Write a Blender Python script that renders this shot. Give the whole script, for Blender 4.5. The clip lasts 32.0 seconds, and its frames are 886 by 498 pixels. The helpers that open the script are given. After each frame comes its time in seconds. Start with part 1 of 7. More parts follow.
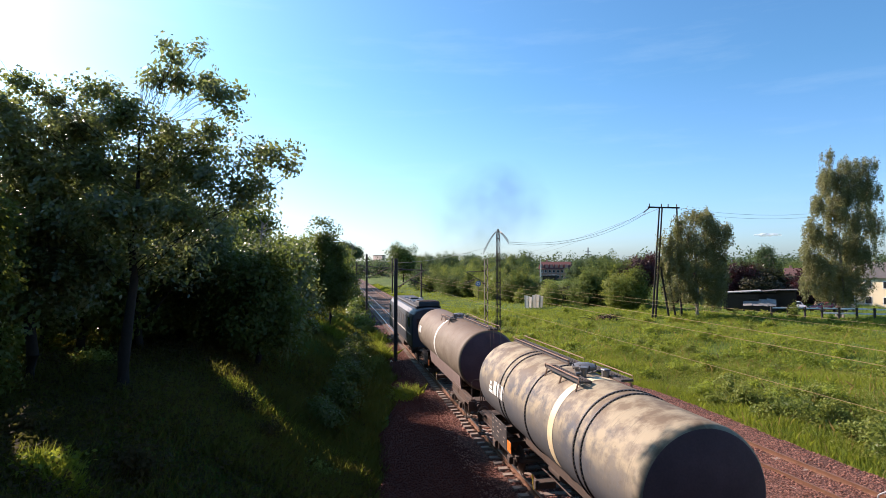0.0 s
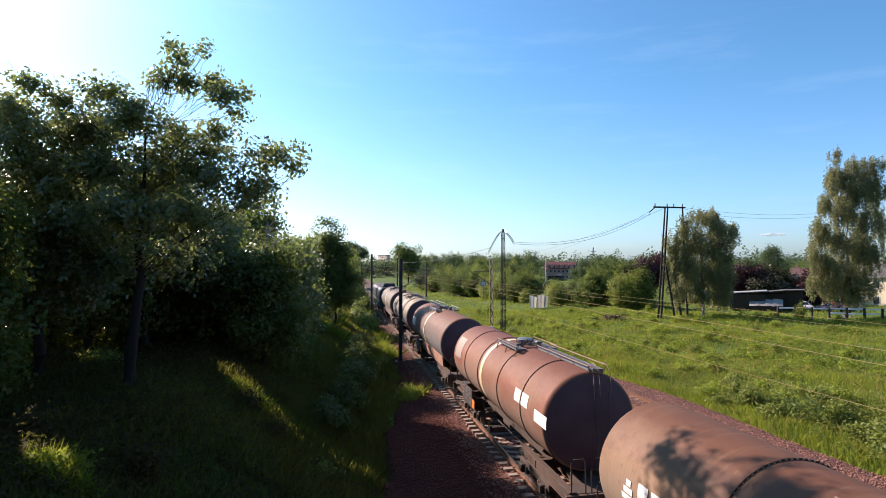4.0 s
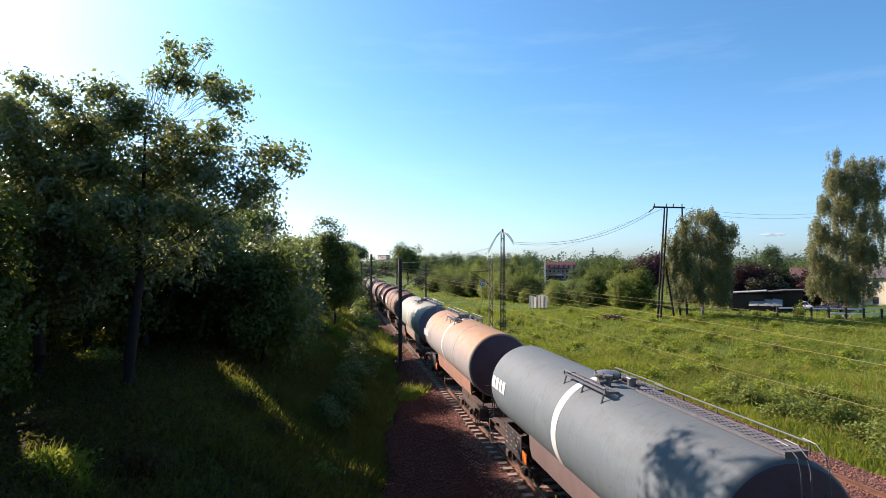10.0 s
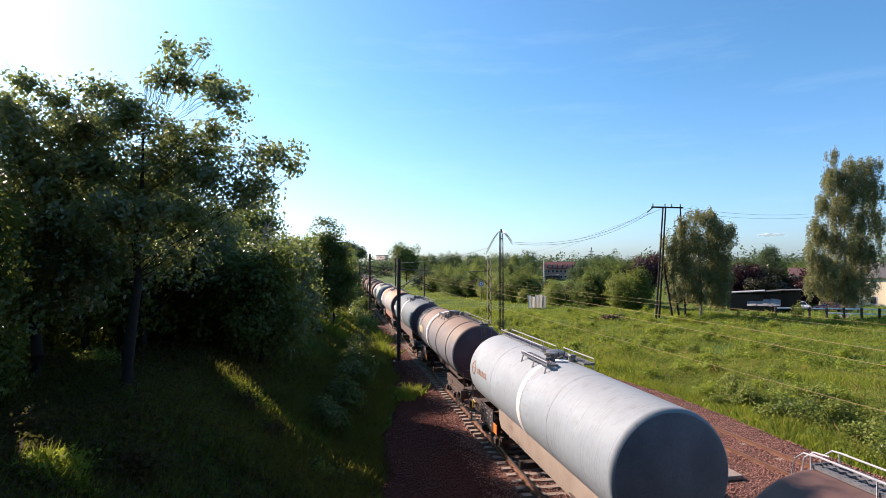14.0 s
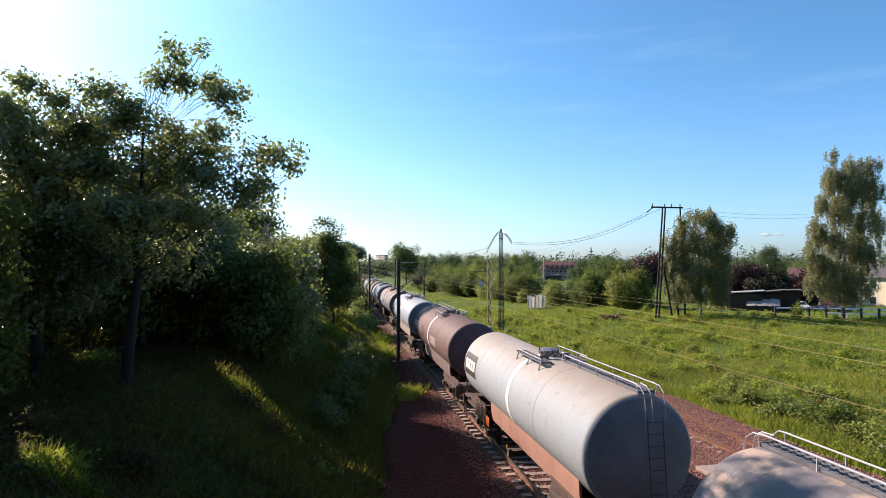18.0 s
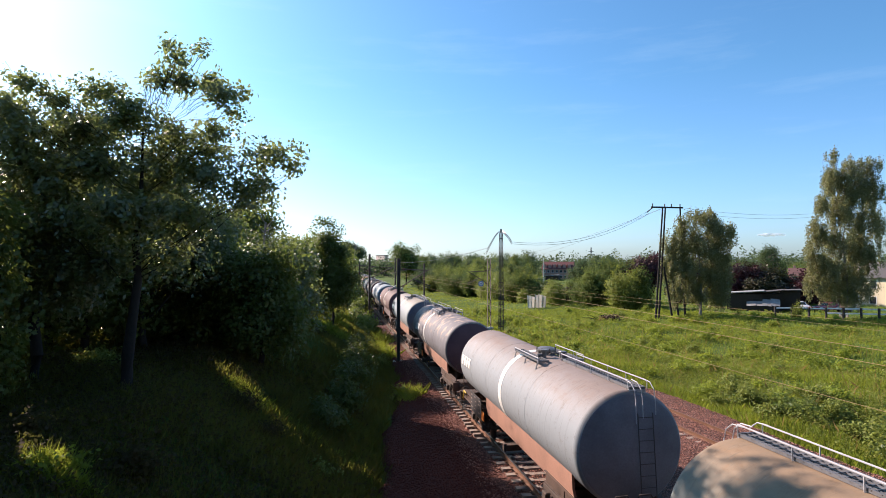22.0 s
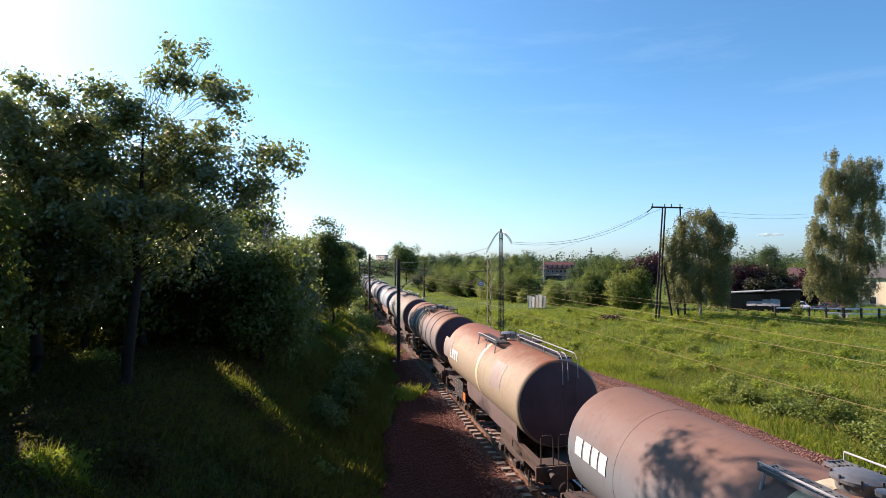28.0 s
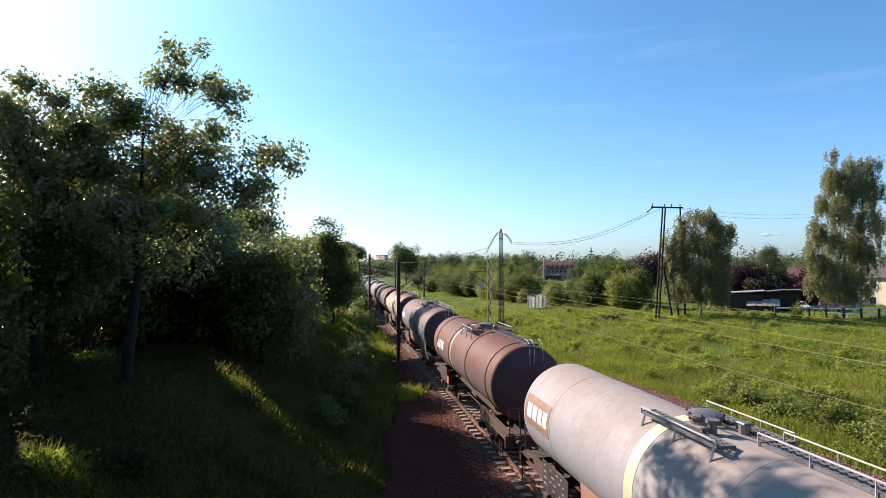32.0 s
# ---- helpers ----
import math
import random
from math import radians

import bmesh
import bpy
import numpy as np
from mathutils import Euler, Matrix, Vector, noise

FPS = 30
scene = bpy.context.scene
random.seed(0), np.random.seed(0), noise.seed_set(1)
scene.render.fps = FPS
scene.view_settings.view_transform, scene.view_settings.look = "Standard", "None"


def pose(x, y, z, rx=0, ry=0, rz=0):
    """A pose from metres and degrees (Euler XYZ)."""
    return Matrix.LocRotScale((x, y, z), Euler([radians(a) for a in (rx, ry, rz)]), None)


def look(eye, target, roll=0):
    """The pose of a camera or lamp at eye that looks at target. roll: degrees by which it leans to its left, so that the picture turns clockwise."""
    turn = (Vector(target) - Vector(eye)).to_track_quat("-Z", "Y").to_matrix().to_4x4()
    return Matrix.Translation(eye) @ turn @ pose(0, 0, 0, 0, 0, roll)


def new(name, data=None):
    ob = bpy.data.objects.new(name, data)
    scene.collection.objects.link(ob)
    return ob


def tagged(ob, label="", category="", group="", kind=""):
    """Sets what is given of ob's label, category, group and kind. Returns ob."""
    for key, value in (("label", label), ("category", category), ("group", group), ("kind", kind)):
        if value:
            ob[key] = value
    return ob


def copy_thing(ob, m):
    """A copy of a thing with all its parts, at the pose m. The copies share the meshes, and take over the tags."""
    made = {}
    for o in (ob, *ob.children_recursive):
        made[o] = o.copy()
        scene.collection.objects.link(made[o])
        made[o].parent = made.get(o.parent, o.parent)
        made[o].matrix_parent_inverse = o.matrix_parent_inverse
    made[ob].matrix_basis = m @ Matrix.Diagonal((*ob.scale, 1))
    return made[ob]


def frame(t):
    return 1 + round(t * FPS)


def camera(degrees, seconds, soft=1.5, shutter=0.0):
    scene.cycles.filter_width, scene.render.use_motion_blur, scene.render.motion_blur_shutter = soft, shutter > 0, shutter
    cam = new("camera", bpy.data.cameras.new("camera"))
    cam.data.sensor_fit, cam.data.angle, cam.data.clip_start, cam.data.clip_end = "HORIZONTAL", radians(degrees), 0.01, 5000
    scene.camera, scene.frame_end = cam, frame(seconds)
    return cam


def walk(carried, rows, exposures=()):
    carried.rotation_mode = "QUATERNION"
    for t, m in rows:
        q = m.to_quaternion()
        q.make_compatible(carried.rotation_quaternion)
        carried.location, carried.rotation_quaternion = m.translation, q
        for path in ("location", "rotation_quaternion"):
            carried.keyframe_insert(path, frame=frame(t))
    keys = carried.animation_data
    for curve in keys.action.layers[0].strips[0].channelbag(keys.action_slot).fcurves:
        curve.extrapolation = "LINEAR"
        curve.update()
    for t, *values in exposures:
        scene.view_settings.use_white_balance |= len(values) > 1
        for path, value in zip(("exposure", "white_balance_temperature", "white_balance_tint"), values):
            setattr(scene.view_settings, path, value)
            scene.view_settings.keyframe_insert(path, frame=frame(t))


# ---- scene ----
# World: x to the right of the line, y along the line, z up from the rail heads.
EYE_Z = 7.36
LENS = 76.65
TURN = -10.72          # degrees, to the right of the line
TILT = 1.45            # degrees, upwards
TRACK_X = 7.20         # middle of the track that the train runs on

cam = camera(LENS, 32.0, soft=0.75)


def sight(nudge):
    """The camera on its tripod, turned to the left by nudge degrees."""
    return pose(0, 0, EYE_Z, 90 + TILT, 0, TURN + nudge)


walk(cam, [(0.0, sight(-0.347)), (1.0, sight(-0.347)), (1.5, sight(-0.33)), (2.0, sight(-0.27)), (2.5, sight(-0.075)), (3.0, sight(0.0)),
           (3.5, sight(0.16)), (4.5, sight(0.14)), (5.5, sight(0.12)), (10.5, sight(0.11)), (11.5, sight(0.03)), (13.0, sight(0.0)),
           (14.5, sight(-0.045)), (17.0, sight(-0.058)), (32.0, sight(-0.058))],
     exposures=[(0.0, 0.55), (32.0, 0.55)])

# ---- light ----
SUN_AZ, SUN_EL = -40.0, 30.0     # degrees from the line (minus: to its left) and above the horizon
world = bpy.data.worlds.new("sky")
scene.world = world
world.use_nodes = True
wn = world.node_tree
sky = wn.nodes.new("ShaderNodeTexSky")
sky.sky_type = "NISHITA"
sky.sun_disc = False
sky.sun_elevation = radians(SUN_EL)
sky.sun_rotation = radians(SUN_AZ)
sky.altitude, sky.air_density, sky.dust_density, sky.ozone_density = 100, 1.0, 1.1, 2.0
wn.nodes["Background"].inputs[1].default_value = 0.112
tone = wn.nodes.new("ShaderNodeMix")
tone.data_type, tone.blend_type = "RGBA", "MULTIPLY"
tone.inputs[0].default_value = 1.0
# clear early-summer air, paler in the haze over the horizon
way = wn.nodes.new("ShaderNodeTexCoord")
split = wn.nodes.new("ShaderNodeSeparateXYZ")
wn.links.new(way.outputs["Generated"], split.inputs[0])
rise = wn.nodes.new("ShaderNodeMapRange")
rise.inputs["From Min"].default_value, rise.inputs["From Max"].default_value = 0.0, 0.30
wn.links.new(split.outputs[2], rise.inputs["Value"])
haze = wn.nodes.new("ShaderNodeMix")
haze.data_type = "RGBA"
haze.inputs[6].default_value, haze.inputs[7].default_value = (0.86, 1.08, 1.54, 1), (0.62, 1.01, 1.27, 1)
wn.links.new(rise.outputs[0], haze.inputs[0])
wn.links.new(haze.outputs[2], tone.inputs[7])
wn.links.new(sky.outputs[0], tone.inputs[6])
# faint streaks of high cirrus
streaks = wn.nodes.new("ShaderNodeMapping")
streaks.inputs["Scale"].default_value, streaks.inputs["Rotation"].default_value = (1.6, 1.6, 11.0), (0.10, 0.06, 0)
wn.links.new(way.outputs["Generated"], streaks.inputs[0])
cirrus = wn.nodes.new("ShaderNodeTexNoise")
cirrus.inputs["Scale"].default_value, cirrus.inputs["Detail"].default_value, cirrus.inputs["Roughness"].default_value = 2.6, 7, 0.62
wn.links.new(streaks.outputs[0], cirrus.inputs["Vector"])
thin = wn.nodes.new("ShaderNodeMapRange")
thin.inputs["From Min"].default_value, thin.inputs["From Max"].default_value, thin.inputs["To Max"].default_value = 0.52, 0.80, 0.09
wn.links.new(cirrus.outputs[0], thin.inputs["Value"])
veil = wn.nodes.new("ShaderNodeMix")
veil.data_type = "RGBA"
veil.inputs[7].default_value = (6.2, 7.4, 8.2, 1)
wn.links.new(thin.outputs[0], veil.inputs[0])
wn.links.new(tone.outputs[2], veil.inputs[6])
wn.links.new(veil.outputs[2], wn.nodes["Background"].inputs[0])
sun_data = bpy.data.lights.new("sun", "SUN")
sun_data.energy, sun_data.angle, sun_data.color = 7.25, radians(0.55), (1.0, 0.81, 0.735)
sun = new("sun", sun_data)
sun_from = Vector((math.sin(radians(SUN_AZ)) * math.cos(radians(SUN_EL)), math.cos(radians(SUN_AZ)) * math.cos(radians(SUN_EL)), math.sin(radians(SUN_EL))))
sun.matrix_world = look(sun_from * 100, (0, 0, 0))


# ---- materials ----
class Nodes:
    """A small helper that writes a node material."""

    def __init__(self, name):
        self.mat = bpy.data.materials.new(name)
        self.mat.use_nodes = True
        self.tree = self.mat.node_tree
        self.bsdf = self.tree.nodes["Principled BSDF"]
        self.out = self.tree.nodes["Material Output"]

    def node(self, kind, **inputs):
        n = self.tree.nodes.new(kind)
        for key, value in inputs.items():
            self.put(n.inputs[key.replace("_", " ")], value)
        return n

    def put(self, socket, value):
        if isinstance(value, bpy.types.NodeSocket):
            self.tree.links.new(value, socket)
        else:
            socket.default_value = value

    def coords(self, scale=(1, 1, 1), which="Object"):
        c = self.node("ShaderNodeTexCoord")
        m = self.node("ShaderNodeMapping")
        m.inputs["Scale"].default_value = scale
        self.tree.links.new(c.outputs[which], m.inputs["Vector"])
        return m.outputs[0]

    def noise(self, scale, detail=4, rough=0.55, stretch=(1, 1, 1), which="Object"):
        n = self.node("ShaderNodeTexNoise", Scale=scale, Detail=detail, Roughness=rough)
        self.tree.links.new(self.coords(stretch, which), n.inputs["Vector"])
        return n.outputs[0]

    def ramp(self, fac, low, high, invert=False):
        n = self.node("ShaderNodeMapRange", Value=fac)
        n.inputs["From Min"].default_value, n.inputs["From Max"].default_value = low, high
        if invert:
            n.inputs["To Min"].default_value, n.inputs["To Max"].default_value = 1, 0
        return n.outputs[0]

    def mul(self, a, b, op="MULTIPLY"):
        n = self.node("ShaderNodeMath")
        n.operation = op
        self.put(n.inputs[0], a)
        self.put(n.inputs[1], b)
        return n.outputs[0]

    def mix(self, fac, a, b, blend="MIX"):
        n = self.node("ShaderNodeMix")
        n.data_type, n.blend_type = "RGBA", blend
        self.put(n.inputs[0], fac)
        self.put(n.inputs[6], a if isinstance(a, bpy.types.NodeSocket) else (*a, 1))
        self.put(n.inputs[7], b if isinstance(b, bpy.types.NodeSocket) else (*b, 1))
        return n.outputs[2]

    def bump(self, height, strength, distance=0.02):
        n = self.node("ShaderNodeBump", Height=height, Strength=strength, Distance=distance)
        self.tree.links.new(n.outputs[0], self.bsdf.inputs["Normal"])

    def done(self, color, rough=0.6, metal=0.0, spec=0.5):
        self.put(self.bsdf.inputs["Base Color"], color if isinstance(color, bpy.types.NodeSocket) else (*color, 1))
        self.put(self.bsdf.inputs["Roughness"], rough)
        self.bsdf.inputs["Metallic"].default_value = metal
        self.bsdf.inputs["Specular IOR Level"].default_value = spec
        return self.mat


def worn(name, base, dirt, amount=0.5, scale=2.0, rough=0.6, metal=0.0, grain=30, spec=0.4):
    """Paint or metal with dirt at two scales and a fine relief."""
    m = Nodes(name)
    big = m.ramp(m.noise(scale, 5, 0.6), 0.55 - 0.3 * amount, 0.75)
    fine = m.noise(grain, 3)
    c = m.mix(m.mul(big, amount), base, dirt)
    c = m.mix(m.mul(m.ramp(fine, 0.35, 0.75), 0.35 * amount), c, tuple(v * 0.55 for v in dirt))
    m.bump(fine, 0.25, 0.01)
    return m.done(c, rough, metal, spec)


def leaf_mat(name, dark, light, through_col, share=0.45, rough=0.45, gloss=0.3):
    """Leaves: each one its own green; light passes through them."""
    m = Nodes(name)
    geo = m.node("ShaderNodeNewGeometry")
    c = m.mix(m.mul(m.mul(geo.outputs["Random Per Island"], 0.5), m.mul(m.ramp(m.noise(1.9, 3), 0.38, 0.64), 0.5), "ADD"), dark, light)
    c = m.mix(m.ramp(m.noise(0.35, 3), 0.35, 0.7), c, tuple(0.5 * (a + b) * k for a, b, k in zip(dark, light, (1.25, 1.05, 0.8))))
    m.done(c, rough, 0, gloss)
    tr = m.node("ShaderNodeBsdfTranslucent")
    m.put(tr.inputs[0], m.mix(0.6, c, through_col))
    mixs = m.node("ShaderNodeMixShader", Fac=share)
    m.tree.links.new(m.bsdf.outputs[0], mixs.inputs[1])
    m.tree.links.new(tr.outputs[0], mixs.inputs[2])
    m.tree.links.new(mixs.outputs[0], m.out.inputs[0])
    return m.mat


def meadow_mat(name):
    """Meadow grass in patches: fresh, deep green and straw-brown."""
    m = Nodes(name)
    geo = m.node("ShaderNodeNewGeometry")
    r = geo.outputs["Random Per Island"]
    big, mid = m.noise(0.11, 4, 0.6), m.noise(0.42, 4, 0.65)
    c = m.mix(r, (0.110, 0.158, 0.020), (0.250, 0.305, 0.038))
    c = m.mix(m.mul(m.ramp(mid, 0.48, 0.60), 0.75), c, (0.064, 0.118, 0.022))
    c = m.mix(m.mul(m.ramp(m.noise(0.045, 3, 0.5), 0.48, 0.62), 0.5), c, (0.066, 0.118, 0.020))
    c = m.mix(m.mul(m.ramp(big, 0.52, 0.66), 0.40), c, (0.215, 0.235, 0.042))
    c = m.mix(m.mul(m.ramp(m.noise(0.25, 5, 0.7, (1, 0.6, 1)), 0.60, 0.72), 0.45), c, (0.17, 0.145, 0.050))
    m.done(c, 0.6, 0, 0.25)
    tr = m.node("ShaderNodeBsdfTranslucent")
    m.put(tr.inputs[0], m.mix(0.5, c, (0.46, 0.50, 0.05)))
    mixs = m.node("ShaderNodeMixShader", Fac=0.42)
    m.tree.links.new(m.bsdf.outputs[0], mixs.inputs[1])
    m.tree.links.new(tr.outputs[0], mixs.inputs[2])
    m.tree.links.new(mixs.outputs[0], m.out.inputs[0])
    return m.mat


def tank_mat(name, base, stain, rust, stain_amount=0.5, rust_amount=0.3, patches=None, seed=0.0, rough=0.45, along=1.0, low=None, low_amount=0.85, low_top=0.0, patch_edge=(0.51, 0.60), patch_from=3.0):
    """Painted tank shell: soft faded fields, dirt runs down the flanks, rust freckles."""
    grime = 0.68       # a film of soot lies on all the paint
    base, stain, rust, low, patches = [c and tuple(v * grime for v in c) for c in (base, stain, rust, low, patches)]
    m = Nodes(name)
    c0 = m.node("ShaderNodeTexCoord")

    def field(scale, stretch, off, detail=5, rough_=0.6):
        mp = m.node("ShaderNodeMapping")
        mp.inputs["Scale"].default_value, mp.inputs["Location"].default_value = stretch, (seed + off, seed * 1.7 - off, off)
        m.tree.links.new(c0.outputs["Object"], mp.inputs["Vector"])
        n = m.node("ShaderNodeTexNoise", Scale=scale, Detail=detail, Roughness=rough_)
        m.tree.links.new(mp.outputs[0], n.inputs["Vector"])
        return n.outputs[0]

    sep = m.node("ShaderNodeSeparateXYZ")
    m.tree.links.new(c0.outputs["Object"], sep.inputs[0])
    soft = field(0.55, (1, 0.5 * along, 0.8), 3.1, 4, 0.6)
    runs = field(1.1, (0.5, 3.2, 0.25), 9.7, 6, 0.7)
    freck = field(14, (1, 1, 0.35), 5.5, 4, 0.7)
    c = m.mix(m.mul(m.ramp(soft, 0.42, 0.57), min(1, 1.25 * stain_amount)), base, stain)
    bleach = field(0.9, (1, 0.55, 1.2), 57.0, 6, 0.68)         # faded, chalky paint
    c = m.mix(m.mul(m.ramp(bleach, 0.52, 0.66), 0.55 * stain_amount), c, tuple(min(0.8, 1.45 * v + 0.02) for v in base))
    blot = field(2.1, (1, 0.7, 0.8), 41.0, 7, 0.74)
    c = m.mix(m.mul(m.ramp(blot, 0.54, 0.64), 0.6 * stain_amount), c, tuple(0.5 * u + 0.35 * v for u, v in zip(stain, rust)))
    top = m.ramp(m.mul(sep.outputs[2], m.mul(blot, 0.9), "ADD"), 3.75, 4.55)
    c = m.mix(m.mul(top, min(0.95, 0.35 + 1.0 * rust_amount)), c, rust)
    c = m.mix(m.mul(m.ramp(runs, 0.52, 0.66), 0.65 * stain_amount), c, tuple(0.5 * (a + b) for a, b in zip(stain, rust)))
    c = m.mix(m.mul(m.ramp(freck, 0.6, 0.8), rust_amount), c, tuple(v * 0.6 for v in rust))
    if low:            # washed-out lower flank with an uneven edge
        edge = m.mul(m.mul(sep.outputs[2], m.mul(soft, 1.3), "SUBTRACT"), m.mul(blot, 0.5), "ADD")
        c = m.mix(m.mul(m.ramp(edge, 1.80 + low_top, 2.60 + low_top, True), low_amount), c, low)
    if patches:
        c = m.mix(m.mul(m.ramp(field(1.7, (1, 1, 1.3), 17.0, 6, 0.6), *patch_edge), m.ramp(sep.outputs[2], patch_from, patch_from + 0.5)), c, patches)
    streak = field(2.4, (0.7, 6.0, 0.12), 23.0, 6, 0.68)
    c = m.mix(m.mul(m.ramp(streak, 0.54, 0.70), 0.40), c, tuple(0.45 * v for v in stain))
    c = m.mix(m.mul(m.ramp(field(5.0, (1, 0.8, 1), 31.0, 6, 0.75), 0.56, 0.72), 0.40), c, tuple(0.5 * v for v in rust))
    c = m.mix(m.mul(m.ramp(field(9.0, (0.25, 1.6, 1.0), 63.0, 5, 0.7), 0.62, 0.75), 0.35), c, tuple(min(0.8, 1.5 * v) for v in stain))
    m.bump(m.mul(m.mul(freck, 0.3), soft, "ADD"), 0.12, 0.03)
    return m.done(c, m.mul(m.mul(soft, 0.25), rough + 0.1, "ADD"), 0, 0.2)


def plain(name, color, rough=0.5, metal=0.0, grain=25):
    m = Nodes(name)
    n = m.noise(grain, 4)
    m.bump(n, 0.15, 0.005)
    return m.done(m.mix(m.ramp(n, 0.3, 0.8), tuple(v * 0.78 for v in color), color), rough, metal)


def ground_mat():
    m = Nodes("meadow_soil")
    a, b, c3 = m.noise(0.06, 4), m.noise(0.9, 5), m.noise(9, 4)
    c = m.mix(m.ramp(a, 0.35, 0.65), (0.070, 0.115, 0.018), (0.105, 0.150, 0.026))
    c = m.mix(m.ramp(b, 0.45, 0.75), c, (0.060, 0.085, 0.016))
    c = m.mix(m.mul(m.ramp(b, 0.2, 0.42, True), 0.7), c, (0.13, 0.115, 0.04))
    c = m.mix(m.mul(m.ramp(c3, 0.5, 0.8), 0.5), c, (0.045, 0.065, 0.012))
    m.bump(m.mul(b, c3, "ADD"), 0.8, 0.12)
    return m.done(c, 0.9, 0, 0.15)


def ballast_mat(name, stone_scale, low, high):
    m = Nodes(name)
    v = m.node("ShaderNodeTexVoronoi", Scale=stone_scale)
    m.tree.links.new(m.coords(), v.inputs["Vector"])
    sep = m.node("ShaderNodeSeparateXYZ")
    m.tree.links.new(v.outputs["Color"], sep.inputs[0])
    c = m.mix(sep.outputs[0], low, high)
    c = m.mix(m.mul(m.ramp(m.noise(1.3, 4), 0.45, 0.7), 0.6), c, (0.10, 0.060, 0.042))
    c = m.mix(m.ramp(v.outputs["Distance"], 0.25, 0.75), c, tuple(x * 0.3 for x in low))
    where = m.node("ShaderNodeSeparateXYZ")
    m.tree.links.new(m.coords(), where.inputs[0])
    bank_shade = m.ramp(m.mul(where.outputs[0], m.mul(m.noise(0.8, 4), 1.6), "SUBTRACT"), 4.5, 5.4, True)
    c = m.mix(m.mul(bank_shade, 0.88), c, (0.085, 0.022, 0.014))      # ballast towards the bank darkened and reddened to stand for its shade
    side = m.mul(m.mul(where.outputs[0], TRACK_X, "SUBTRACT"), 1.0, "ABSOLUTE")
    mid_strip = m.ramp(m.mul(side, m.mul(m.noise(0.9, 4), 0.7), "ADD"), 1.15, 1.55, True)
    c = m.mix(m.mul(mid_strip, 0.75), c, (0.062, 0.034, 0.026))      # darker brown between the rails
    c = m.mix(m.mul(m.ramp(where.outputs[1], 62, 100), 0.7), c, (0.105, 0.082, 0.068))      # darker and greyer further along the line
    m.bump(m.ramp(v.outputs["Distance"], 0, 0.8, True), 1.0, 0.04)
    return m.done(c, 0.9, 0, 0.2)


def stone_mat(name="ballast_stone", low=(0.185, 0.080, 0.056), high=(0.42, 0.21, 0.155)):
    m = Nodes(name)
    geo = m.node("ShaderNodeNewGeometry")
    c = m.mix(geo.outputs["Random Per Island"], low, high)
    return m.done(m.mix(m.mul(m.noise(30, 3), 0.5), c, tuple(0.5 * v for v in high)), 0.9, 0, 0.2)


